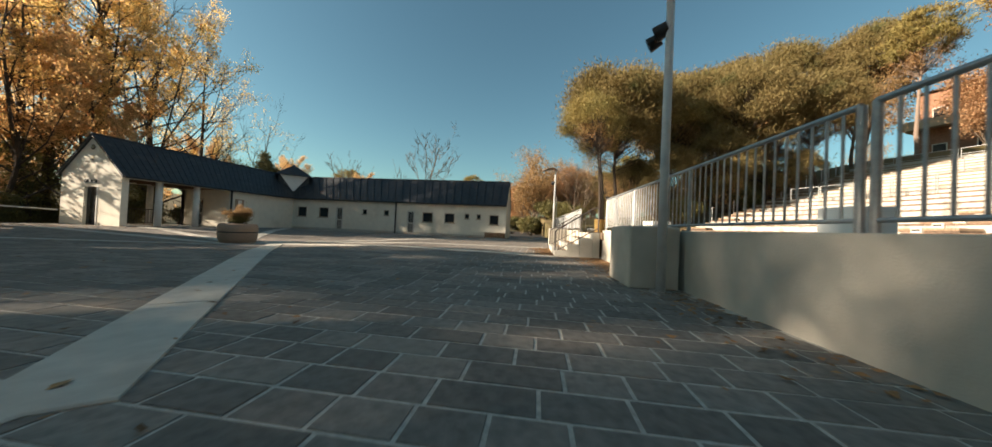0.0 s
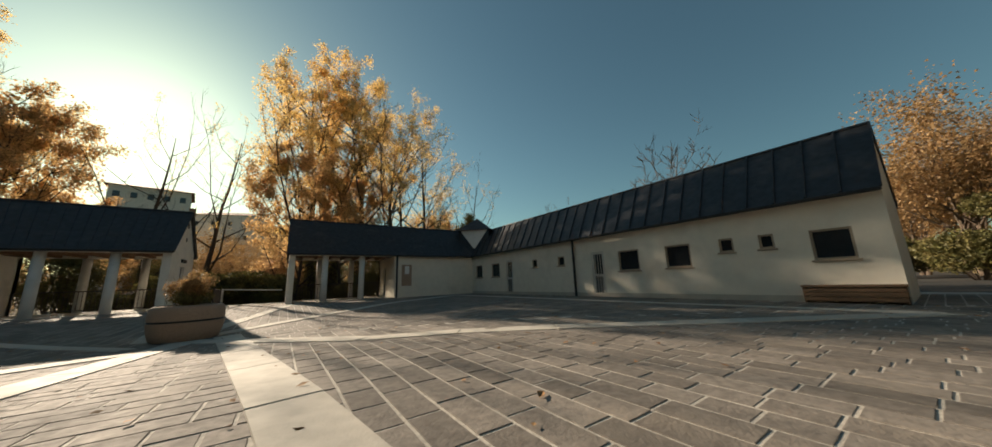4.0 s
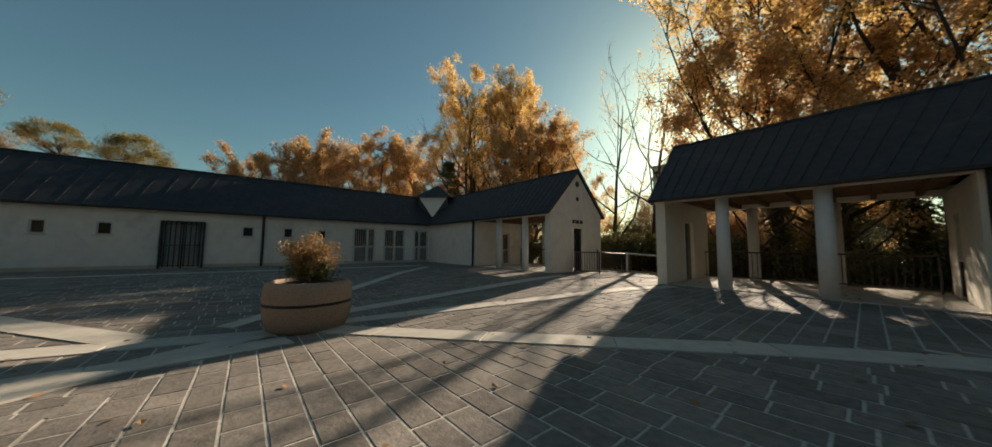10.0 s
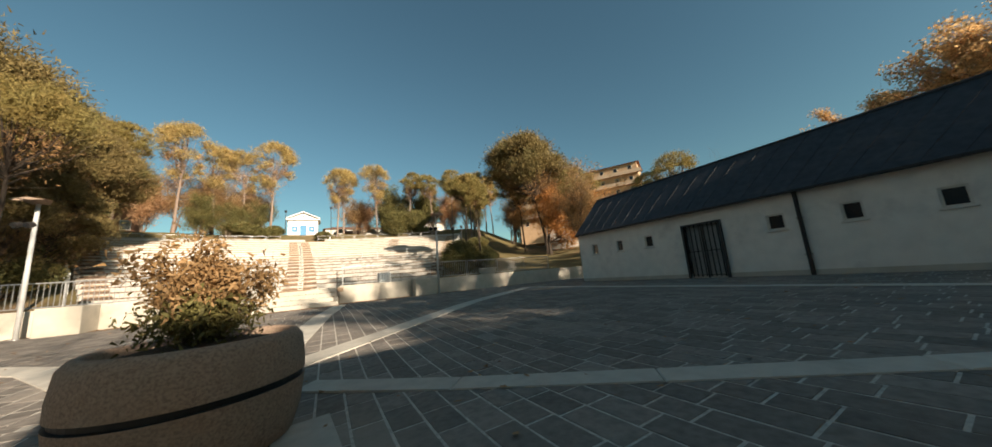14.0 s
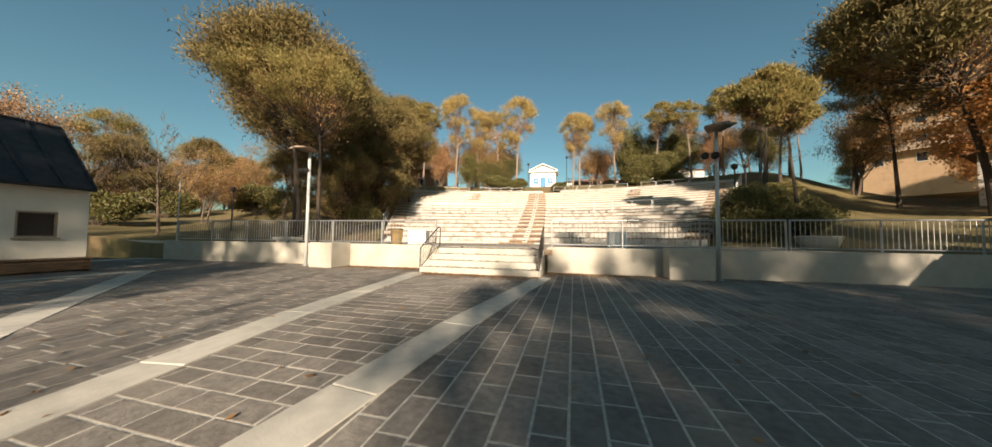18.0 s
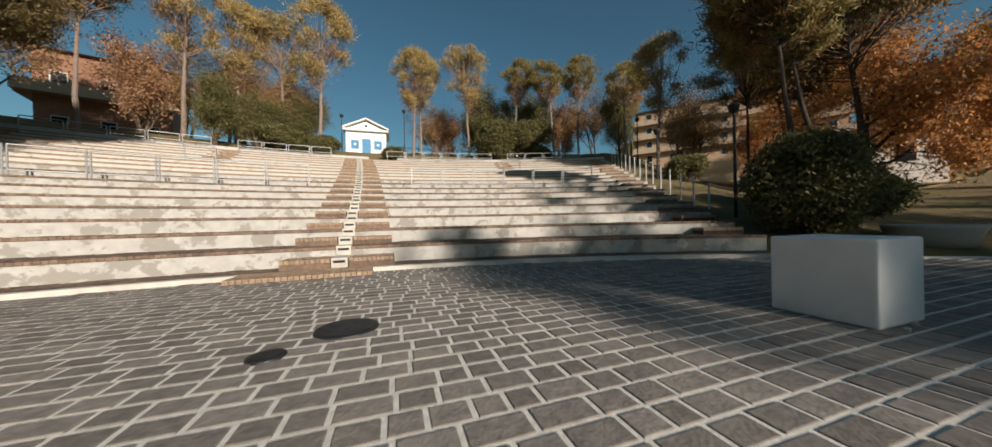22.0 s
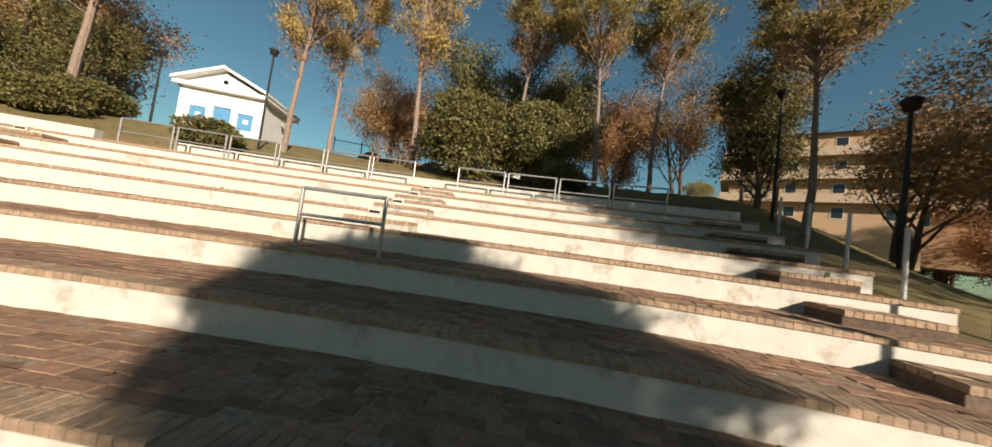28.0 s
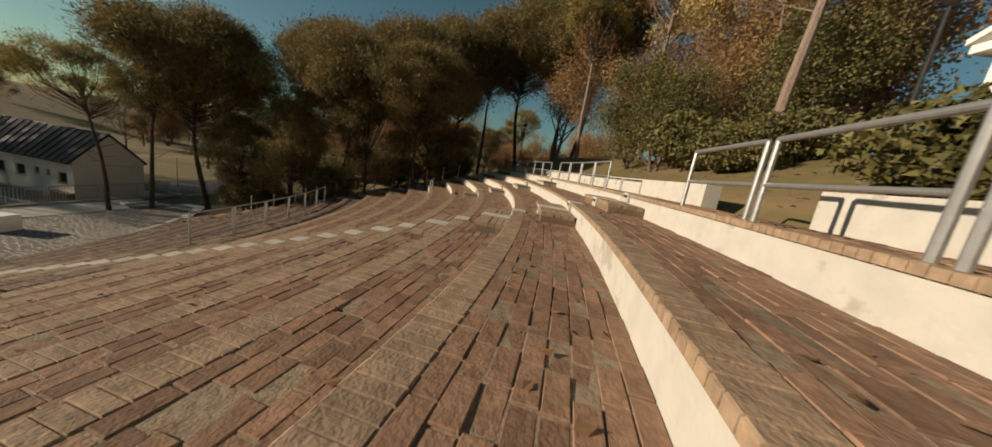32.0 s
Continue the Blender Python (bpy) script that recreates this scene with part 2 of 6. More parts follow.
M_SMUDGE = material("blue_grey_wall_smudge", (0.22, 0.28, 0.30), 0.9, 9, 0.3, bump=0)
t_ = M_SMUDGE.node_tree
co_, sp_, no_ = t_.nodes.new("ShaderNodeTexCoord"), t_.nodes.new("ShaderNodeTexGradient"), t_.nodes.new("ShaderNodeTexNoise")
sp_.gradient_type = "SPHERICAL"
mp_ = t_.nodes.new("ShaderNodeMapping")
mp_.inputs["Location"].default_value, mp_.inputs["Scale"].default_value = (-1, -1, -1), (2, 2, 2)
no_.inputs["Scale"].default_value, no_.inputs["Detail"].default_value = 5.0, 5
t_.links.new(co_.outputs["Generated"], mp_.inputs["Vector"])
t_.links.new(mp_.outputs["Vector"], sp_.inputs["Vector"])
t_.links.new(co_.outputs["Object"], no_.inputs["Vector"])
mu_, rg_ = t_.nodes.new("ShaderNodeMath"), t_.nodes.new("ShaderNodeMapRange")
mu_.operation = "MULTIPLY"
t_.links.new(sp_.outputs["Fac"], mu_.inputs[0])
t_.links.new(no_.outputs["Fac"], mu_.inputs[1])
rg_.inputs["From Min"].default_value, rg_.inputs["From Max"].default_value, rg_.inputs["To Max"].default_value = 0.10, 0.30, 0.9
t_.links.new(mu_.outputs[0], rg_.inputs["Value"])
t_.links.new(rg_.outputs["Result"], t_.nodes["Principled BSDF"].inputs["Alpha"])
M_TAN = material("tan_balcony_render", (0.46, 0.35, 0.25), 0.9, 2, 0.1, bump=0.05)
M_FRAME_BROWN = material("tan_window_frame", (0.36, 0.29, 0.21), 0.7, 10, 0.15, bump=0.05)
M_PANEL = material("grey_door_panel", (0.36, 0.35, 0.32), 0.7, 8, 0.15, stain=2, bump=0.06)
M_COLUMN = material("white_painted_column", (0.66, 0.66, 0.63), 0.8, 4, 0.06, stain=1.2, stain_col=(0.52, 0.51, 0.47), bump=0.06)
M_OCHRE = material("ochre_render", (0.45, 0.30, 0.18), 0.9, 2, 0.1, bump=0.05)
M_PALE = material("pale_render", (0.62, 0.58, 0.52), 0.9, 2, 0.1, bump=0.05)
M_TILE = material("terracotta_roof", (0.30, 0.15, 0.09), 0.85, 6, 0.3, bump=0.2)
M_RUBBER = material("black_iron", (0.02, 0.02, 0.02), 0.5, 12, 0.3, bump=0.02)
M_ASPHALT = material("worn_asphalt", (0.055, 0.053, 0.05), 0.9, 30, 0.3, bump=0.2)


# ---- mesh helpers ----
class Mesh:
    """Gathers boxes, tubes and faces into one mesh."""

    def __init__(self):
        self.v, self.f = [], []

    def add(self, verts, faces):
        n = len(self.v)
        self.v.extend(tuple(p) for p in verts)
        self.f.extend(tuple(i + n for i in q) for q in faces)
        return self

    def box(self, x0, y0, z0, x1, y1, z1, c=0.0, m=None):
        if c <= 0:
            vs = [(x, y, z) for z in (z0, z1) for y in (y0, y1) for x in (x0, x1)]
            fs = [(0, 2, 3, 1), (4, 5, 7, 6), (0, 1, 5, 4), (2, 6, 7, 3), (0, 4, 6, 2), (1, 3, 7, 5)]
        else:
            b = bmesh.new()
            bmesh.ops.create_cube(b, size=1, matrix=Matrix.Translation(((x0 + x1) / 2, (y0 + y1) / 2, (z0 + z1) / 2)) @ Matrix.Diagonal((x1 - x0, y1 - y0, z1 - z0, 1)))
            bmesh.ops.bevel(b, geom=b.edges[:], offset=c, segments=2, affect="EDGES", profile=0.5)
            b.verts.index_update()
            vs = [v.co[:] for v in b.verts]
            fs = [[v.index for v in f.verts] for f in b.faces]
            b.free()
        if m is not None:
            vs = [m @ Vector(p) for p in vs]
        return self.add(vs, fs)

    def tube(self, p0, p1, r0, r1=None, n=8, caps=True):
        r1 = r0 if r1 is None else r1
        p0, p1 = Vector(p0), Vector(p1)
        d = (p1 - p0).normalized()
        a = d.orthogonal().normalized()
        b = d.cross(a)
        vs = []
        for p, r in ((p0, r0), (p1, r1)):
            vs += [p + r * (math.cos(6.28318 * i / n) * a + math.sin(6.28318 * i / n) * b) for i in range(n)]
        fs = [(i, (i + 1) % n, n + (i + 1) % n, n + i) for i in range(n)]
        if caps:
            fs += [tuple(range(n))[::-1], tuple(range(n, 2 * n))]
        return self.add(vs, fs)

    def path(self, pts, r, n=8):
        for a, b in zip(pts, pts[1:]):
            self.tube(a, b, r, n=n)
        return self

    def lathe(self, cx, cy, prof, n=40):
        vs = [(cx + r * math.cos(6.28318 * i / n), cy + r * math.sin(6.28318 * i / n), z) for r, z in prof for i in range(n)]
        fs = [(k * n + i, k * n + (i + 1) % n, (k + 1) * n + (i + 1) % n, (k + 1) * n + i) for k in range(len(prof) - 1) for i in range(n)]
        return self.add(vs, fs)

    def weld(self):
        """Joins corners that lie in one place."""
        seen, back, vs = {}, [], []
        for p in self.v:
            k = tuple(round(c, 4) for c in p)
            if k not in seen:
                seen[k] = len(vs)
                vs.append(p)
            back.append(seen[k])
        self.v, self.f = vs, [tuple(back[i] for i in q) for q in self.f]
        return self

    def data(self, name, mat, smooth=False):
        me = bpy.data.meshes.new(name)
        me.from_pydata(self.v, [], self.f)
        me.materials.append(mat)
        if smooth:
            me.polygons.foreach_set("use_smooth", [True] * len(me.polygons))
        return me


def part(name, mesh, mat, parent=None, label="", smooth=False):
    ob = new(name, mesh.data(name, mat, smooth) if isinstance(mesh, Mesh) else mesh)
    if parent is not None:
        ob.parent = parent
        ob.matrix_parent_inverse = parent.matrix_basis.inverted()
    if label:
        tagged(ob, label)
    return ob


def thing(name, label, category, group="", kind="", at=(0, 0, 0)):
    ob = new(name)
    ob.empty_display_size = 0.2
    ob.location = at
    return tagged(ob, label, category, group, kind)


def fast_mesh(name, verts, quads, mat):
    """A mesh of quads from arrays, in world places."""
    me = bpy.data.meshes.new(name)
    v, q = np.asarray(verts, np.float32).reshape(-1, 3), np.asarray(quads, np.int32)
    n, k = q.shape
    me.vertices.add(len(v))
    me.vertices.foreach_set("co", v.ravel())
    me.loops.add(n * k)
    me.loops.foreach_set("vertex_index", q.ravel())
    me.polygons.add(n)
    me.polygons.foreach_set("loop_start", np.arange(0, n * k, k, dtype=np.int32))
    me.polygons.foreach_set("loop_total", np.full(n, k, np.int32))
    me.update(calc_edges=True)
    me.validate()
    me.polygons.foreach_set('use_smooth', np.zeros(n, dtype=bool))
    me.materials.append(mat)
    return me


def slabs(name, quads4, z0, z1, mat, lean=0.004, inset=0.006):
    """Many small slabs from plan quads (n, 4, 2), joined: top and four sides, each top a little uneven."""
    q = np.asarray(quads4, float)
    n = len(q)
    zt = z1 + np.random.uniform(-lean, lean, n)[:, None] + np.random.uniform(-lean, lean, (n, 4)) * 0.5
    mid = q.mean(1, keepdims=True)
    size = np.abs(q - mid).mean((1, 2), keepdims=True)
    top = mid + (q - mid) * (1 - inset / size)
    z0a = np.full((n, 4), z0) if np.isscalar(z0) else np.asarray(z0)
    v = np.concatenate([np.concatenate([q, z0a[..., None]], 2), np.concatenate([q, (zt - inset)[..., None]], 2), np.concatenate([top, zt[..., None]], 2)], 1).reshape(-1, 3)
    base = (np.arange(n) * 12)[:, None, None]
    f = [(8, 9, 10, 11)] + [(i, (i + 1) % 4, 4 + (i + 1) % 4, 4 + i) for i in range(4)] + [(4 + i, 4 + (i + 1) % 4, 8 + (i + 1) % 4, 8 + i) for i in range(4)]
    return fast_mesh(name, v, (base + np.array(f)[None]).reshape(-1, 4), mat)


def slab_shape(name, mat, long, wide, high, inset=0.004):
    """One slab for many pieces, centred on its top."""
    a, b, c = long / 2, wide / 2, inset
    vs = [(-a, -b, -high), (a, -b, -high), (a, b, -high), (-a, b, -high), (-a, -b, -c), (a, -b, -c), (a, b, -c), (-a, b, -c), (c - a, c - b, 0), (a - c, c - b, 0), (a - c, b - c, 0), (c - a, b - c, 0)]
    fs = [(8, 9, 10, 11)] + [(i, (i + 1) % 4, 4 + (i + 1) % 4, 4 + i) for i in range(4)] + [(4 + i, 4 + (i + 1) % 4, 8 + (i + 1) % 4, 8 + i) for i in range(4)]
    return Mesh().add(vs, fs).data(name, mat)


def pieces(name, quads, z, shape, size, parent, lean=0.002):
    """Single pieces on one shared mesh, each turned and scaled to its place."""
    for q in quads:
        p = [Vector(k) for k in q]
        u, v = (p[1] - p[0] + p[2] - p[3]) / 2, (p[3] - p[0] + p[2] - p[1]) / 2
        c = sum(p, Vector((0, 0))) / 4
        o = part(name, shape, None, parent)
        o.matrix_parent_inverse = Matrix.Identity(4)
        o.matrix_basis = Matrix.Translation(-parent.location) @ pose(c.x, c.y, z + random.uniform(-lean, lean), random.uniform(-0.25, 0.25), random.uniform(-0.25, 0.25), math.degrees(math.atan2(u.y, u.x))) @ Matrix.Diagonal((u.length / size[0], v.length / size[1], 1, 1))


def parted(quads, near):
    """The quads inside a stretch of the plan, and the rest."""
    a, b = [], []
    for q in quads:
        (a if near(sum(k[0] for k in q) / 4, sum(k[1] for k in q) / 4) else b).append(q)
    return a, b


# ---- plan ----
CX, CY = 0.0, -9.5          # centre of the seating arcs
ROW_Z, ROW_H, ROWS = 0.883, 0.3624, 17
STAGE = 0.79
AX = 0.93                   # axis of the two buildings
X_A, X_C, Y_P, Y_END = -12.2, 14.07, -21.63, -3.0
EAVE, RIDGE, DEEP = 2.75, 4.68, 3.85
HUB = (0.8, -12.4)


def row_r(k):
    return 20.733 + 1.2756 * (k - 1) - 0.00469 * (k - 1) ** 2


def polar(r, deg):
    return (CX + r * math.sin(radians(deg)), CY + r * math.cos(radians(deg)))


# ---- ground ----
def smooth(a, b, x):
    t = min(1.0, max(0.0, (x - a) / (b - a)))
    return t * t * (3 - 2 * t)


def dip(x, y):
    """The square falls gently to a hollow round the planter."""
    return -0.30 * max(0.0, 1 - math.hypot(x - HUB[0], y - HUB[1]) / 7.2)


def ground_z(x, y):
    if y - 0.035 * x < 1.5:
        drop = -2.2 * smooth(-26.5, -40, y) * (1 - smooth(-12, -22, x) * 0.7)
        rise = 9.0 * smooth(-55, -140, y)
        return drop + rise - 0.03 + dip(x, y) - 0.1 * (dip(x, y) < 0)
    r, a = math.hypot(x - CX, y - CY), math.degrees(math.atan2(x - CX, y - CY))
    p = 0.0
    if r > 20.5:
        p += 0.303 * (min(r, 41) - 20.5)
    if r > 41.3:
        p += 0.42 * (min(r, 46) - 41.3)
    if r > 46:
        p += 0.05 * (min(r, 110) - 46)
    f = 1.0
    if a > 28:
        f = 1 - 0.5 * smooth(28, 44, a)
    if a < -28:
        f = 1 - 0.68 * smooth(28, 62, -a)
    z = 0.72 + p * f
    if abs(a) < 27.2 and 19 < r < 41.2:
        z -= 0.55
    if r <= 20.5 and abs(x) < 15:
        z = STAGE - 0.12
    return z + 0.05 * math.sin(x * 0.7) * math.cos(y * 0.53) * (r > 24)


def grid_lines(lo, hi, fine_lo, fine_hi, step, grow=1.22):
    out = list(np.arange(fine_lo, fine_hi + 1e-6, step))
    d, a = step, fine_lo
    while a > lo:
        d *= grow
        a -= d
        out.insert(0, a)
    d, a = step, fine_hi
    while a < hi:
        d *= grow
        a += d
        out.append(a)
    return out


gx, gy = grid_lines(-1500, 1500, -50, 56, 0.8), grid_lines(-1500, 1500, -46, 64, 0.8)
gy = sorted(set([round(v, 3) for v in gy if not 1.0 < v < 2.0] + [1.3, 1.49, 1.51, 1.9]))
gv, gf = [], []
for iy, y in enumerate(gy):
    for ix, x in enumerate(gx):
        yy = y + (0.035 * max(-40, min(40, x)) if -6 < y < 12 else 0)
        gv.append((x, yy, ground_z(x, yy + (0.0 if y <= 1.49 or y >= 1.51 else 0))))
nx = len(gx)
for iy in range(len(gy) - 1):
    for ix in range(nx - 1):
        gf.append((iy * nx + ix, iy * nx + ix + 1, (iy + 1) * nx + ix + 1, (iy + 1) * nx + ix))
gm = Mesh().add(gv, gf)
ground = part("ground", gm, M_GRASS, smooth=True)
tagged(ground, "dry autumn grass and leaf-strewn earth on a sloping hillside", "ground", kind="structure")

# paved square: mortar bed, pale strips, pavers
pavement = thing("pavement", "square of grey stone pavers with pale radiating strips", "pavement", kind="structure")
bx, by = [-17.5 + 0.5 * i for i in range(73)], [-25.6 + 26.2 * i / 52 for i in range(53)]
bed = Mesh().add([(x, y, 0.003) for y in by for x in bx], [(73 * j + i, 73 * j + i + 1, 73 * j + i + 74, 73 * j + i + 73) for j in range(52) for i in range(72)])
bed.add([(-17.5, 0.6, 0.003), (18.5, 0.6, 0.003), (18.5, 2.15, 0.003), (-17.5, 0.9, 0.003)], [(0, 1, 2, 3)])
part("mortar_bed", bed, M_JOINT, pavement)
road = part("road", Mesh().box(-80, -9.5, -0.3, -17.6, 0.4, -0.012).box(-17.55, -1.9, -0.3, -12.3, 0.3, 0.001), M_ASPHALT)
tagged(road, "worn grey asphalt lane beyond the building", "road", kind="structure")

corners = [(-10.2, -2.6), (10.6, -2.45), (10.0, -19.2), (-10.2, -20.3)]
strips = [(HUB, (-2.3, -8.2), 0.22), ((-2.3, -8.2), corners[0], 0.22), ((0.9, -10.65), corners[1], 0.24), ((1.25, -11.55), (9.2, -19.05), 0.15), (HUB, corners[3], 0.22)]
strips += [((-0.12, -12.3), (-2.05, -0.1), 0.24), ((0.5, -12.2), (2.0, -0.02), 0.24), (HUB, (-1.8, -21.3), 0.2), ((1.3, -12.6), (2.1, -21.3), 0.2)]
strips += [(corners[0], corners[3], 0.16), (corners[1], (10.4, -19.2), 0.16)]
for a, b, w in strips:
    a, b = Vector(a), Vector(b)
    d = (b - a)
    n = max(2, int(d.length / 1.6))
    side = Vector((-d.y, d.x)).normalized() * w
    quads = []
    for i in range(n):
        p, q = a + d * (i / n) + d.normalized() * 0.004, a + d * ((i + 1) / n) - d.normalized() * 0.004
        quads.append([p - side, q - side, q + side, p + side])
    part("pale_strip", slabs("pale_strip", [[tuple(v) for v in k] for k in quads], -0.05, 0.022, M_STRIP, lean=0.002, inset=0.008), None, pavement)


def pavers(keep, along_x, step_l, step_w, x0, y0, x1, y1, gap=0.022):
    out = []
    nu, nv = (x1 - x0, y1 - y0) if along_x else (y1 - y0, x1 - x0)
    rows = int(nv / step_w)
    for j in range(rows):
        off = random.uniform(0, step_l)
        u = -off
        while u < nu:
            l = step_l * random.uniform(0.7, 1.35)
            a, b, c, d = max(0, u) + gap / 2, min(nu, u + l) - gap / 2, j * step_w + gap / 2, (j + 1) * step_w - gap / 2
            u += l
            if b - a < 0.05:
                continue
            mu, mv = (a + b) / 2, (c + d) / 2
            cx, cy = (x0 + mu, y0 + mv) if along_x else (x0 + mv, y0 + mu)
            if not keep(cx, cy):
                continue
            if along_x:
                out.append([(x0 + a, y0 + c), (x0 + b, y0 + c), (x0 + b, y0 + d), (x0 + a, y0 + d)])
            else:
                out.append([(x0 + c, y0 + a), (x0 + d, y0 + a), (x0 + d, y0 + b), (x0 + c, y0 + b)])
    return out


def zone(x, y):
    dx, dy = (x - HUB[0]) / 11.5, (y - HUB[1]) / 8.8
    if abs(dy) > abs(dx):
        return "n" if dy > 0 else "s"
    return "e" if dx > 0 else "w"


def course_x(x, y):
    """The courses run along x west of the hub and between the north bands, along y elsewhere."""
    k = (y - HUB[1]) / -HUB[1]
    west, east = -0.12 - k * 1.93, 0.5 + k * 1.5
    return zone(x, y) == "w" or (zone(x, y) == "n" and west < x < east)


def on_square(x, y):
    return y < 1.36 + 0.035 * x and not (x < X_A + 0.06 and y < Y_END - 0.03) and not (x > X_C - 0.06 and y < Y_END - 0.03)


later = []
random.seed(4)
for along in (False, True):
    q = pavers(lambda x, y: on_square(x, y) and course_x(x, y) == along, along, 0.42, 0.245, -16.5, -25.4, 17.5, 1.9)
    singles, q = parted(q, lambda x, y: -2.0 < x < 6.4 and -4.2 < y < -0.9)
    later.append((singles, along))
    ob = part("paving_stone_field", slabs("paving_stone_field", q, -0.04, 0.008, M_PAVER, lean=0.002, inset=0.003), None, pavement)
    tagged(ob, kind="stuff")


for ob in pavement.children:              # lay the paving into the hollow
    co = np.empty(len(ob.data.vertices) * 3)
    ob.data.vertices.foreach_get("co", co)
    co = co.reshape(-1, 3)
    co[:, 2] -= 0.30 * np.maximum(0, 1 - np.hypot(co[:, 0] - HUB[0], co[:, 1] - HUB[1]) / 7.2)
    ob.data.vertices.foreach_set("co", co.ravel())
    ob.data.update()


# ---- the two buildings ----
def pierced(m, horizontal, at, thick, a0, a1, z0, z1, holes):
    """A wall along x (horizontal) or y with rectangular holes (a, b, zlo, zhi)."""
    cuts = sorted({a0, a1, *[h[0] for h in holes], *[h[1] for h in holes]})
    lo, hi = min(at, at + thick), max(at, at + thick)
    for p, q in zip(cuts, cuts[1:]):
        mid = (p + q) / 2
        z = z0
        for h in sorted((h for h in holes if h[0] < mid < h[1]), key=lambda h: h[2]):
            if h[2] > z + 1e-4:
                m.box(p, lo, z, q, hi, h[2]) if horizontal else m.box(lo, p, z, hi, q, h[2])
            z = h[3]
        if z1 > z + 1e-4:
            m.box(p, lo, z, q, hi, z1) if horizontal else m.box(lo, p, z, hi, q, z1)
    return m.weld()


def window_y(parent, x, s, a, b, z0, z1, bars=0, name="window", sill=True, deep=0.12, mat=None):
    """A window in a wall whose face is at x and looks towards -s: frame, dark pane, sill, bars."""
    e = 0.05
    w = part(name, Mesh().box(min(x + s * 0.03, x + s * deep), a, z0, max(x + s * 0.03, x + s * deep), a + e, z1)
             .box(min(x + s * 0.03, x + s * deep), b - e, z0, max(x + s * 0.03, x + s * deep), b, z1)
             .box(min(x + s * 0.03, x + s * deep), a + e, z1 - e, max(x + s * 0.03, x + s * deep), b - e, z1)
             .box(min(x + s * 0.03, x + s * deep), a + e, z0, max(x + s * 0.03, x + s * deep), b - e, z0 + e), mat or M_FRAME, parent)
    part("pane", Mesh().box(min(x + s * 0.09, x + s * 0.11), a + e, z0 + e, max(x + s * 0.09, x + s * 0.11), b - e, z1 - e), M_DARK, w)
    if sill:
        part("sill", Mesh().box(min(x - s * 0.05, x + s * 0.1), a - 0.05, z0 - 0.05, max(x - s * 0.05, x + s * 0.1), b + 0.05, z0 - 0.002, 0.008), mat or M_FRAME, w)
    for i in range(bars):
        c = a + e + (b - a - 2 * e) * (i + 0.5) / bars
        part("bar", Mesh().tube((x + s * 0.02, c, z0 + 0.02), (x + s * 0.02, c, z1 - 0.02), 0.012, n=6), M_GRILLE, w)
    return w


def grille_door(parent, x, s, a, b, z0, z1, mid=0.45, splits=(0.5,), e=0.075):
    """A pale framed door: leaves with a barred dark upper field and a barred grey lower field."""
    lo, hi = sorted((x + s * 0.02, x + s * 0.09))
    span = lambda u, v: (min(x + s * u, x + s * v), max(x + s * u, x + s * v))
    door = part("door", Mesh().box(lo, a, z0, hi, a + e, z1).box(lo, b - e, z0, hi, b, z1).box(lo, a + e, z1 - e, hi, b - e, z1), M_FRAME, parent)
    cuts = [a + e] + [a + (b - a) * f for f in splits] + [b - e]
    zm = z0 + (z1 - z0) * mid
    p0, p1 = span(0.10, 0.12)
    b0, b1 = span(0.0, 0.018)
    for i, (p, q) in enumerate(zip(cuts, cuts[1:])):
        p, q = p + (0.035 if i else 0), q - (0.035 if i < len(splits) else 0)
        leaf = part("leaf", Mesh().box(lo, p, z0, hi, p + 0.035, z1 - e).box(lo, q - 0.035, z0, hi, q, z1 - e).box(lo, p + 0.035, z0, hi, q - 0.035, z0 + 0.1)
                    .box(lo, p + 0.035, zm - 0.06, hi, q - 0.035, zm + 0.06).box(lo, p + 0.035, z1 - e - 0.04, hi, q - 0.035, z1 - e), M_FRAME, door)
        part("pane", Mesh().box(p0, p + 0.03, zm + 0.05, p1, q - 0.03, z1 - e), M_DARK, door)
        part("lower_panel", Mesh().box(p0, p + 0.03, z0 + 0.09, p1, q - 0.03, zm - 0.05), M_PANEL, door, "scuffed grey lower panel")
        n = max(2, int((q - p) / 0.11))
        for k in range(1, n):
            c = p + (q - p) * k / n
            for za, zb in ((z0 + 0.1, zm - 0.06), (zm + 0.06, z1 - e - 0.04)):
                part("bar", Mesh().box(b0, c - 0.010, za - 0.03, b1, c + 0.010, zb + 0.03), M_FRAME if zb > zm else M_GRILLE, door)
    for i in range(len(splits)):
        c = a + (b - a) * splits[i]
        part("mullion", Mesh().box(lo, c - 0.03, z0, hi, c + 0.03, z1 - e), M_FRAME, door)
    return door


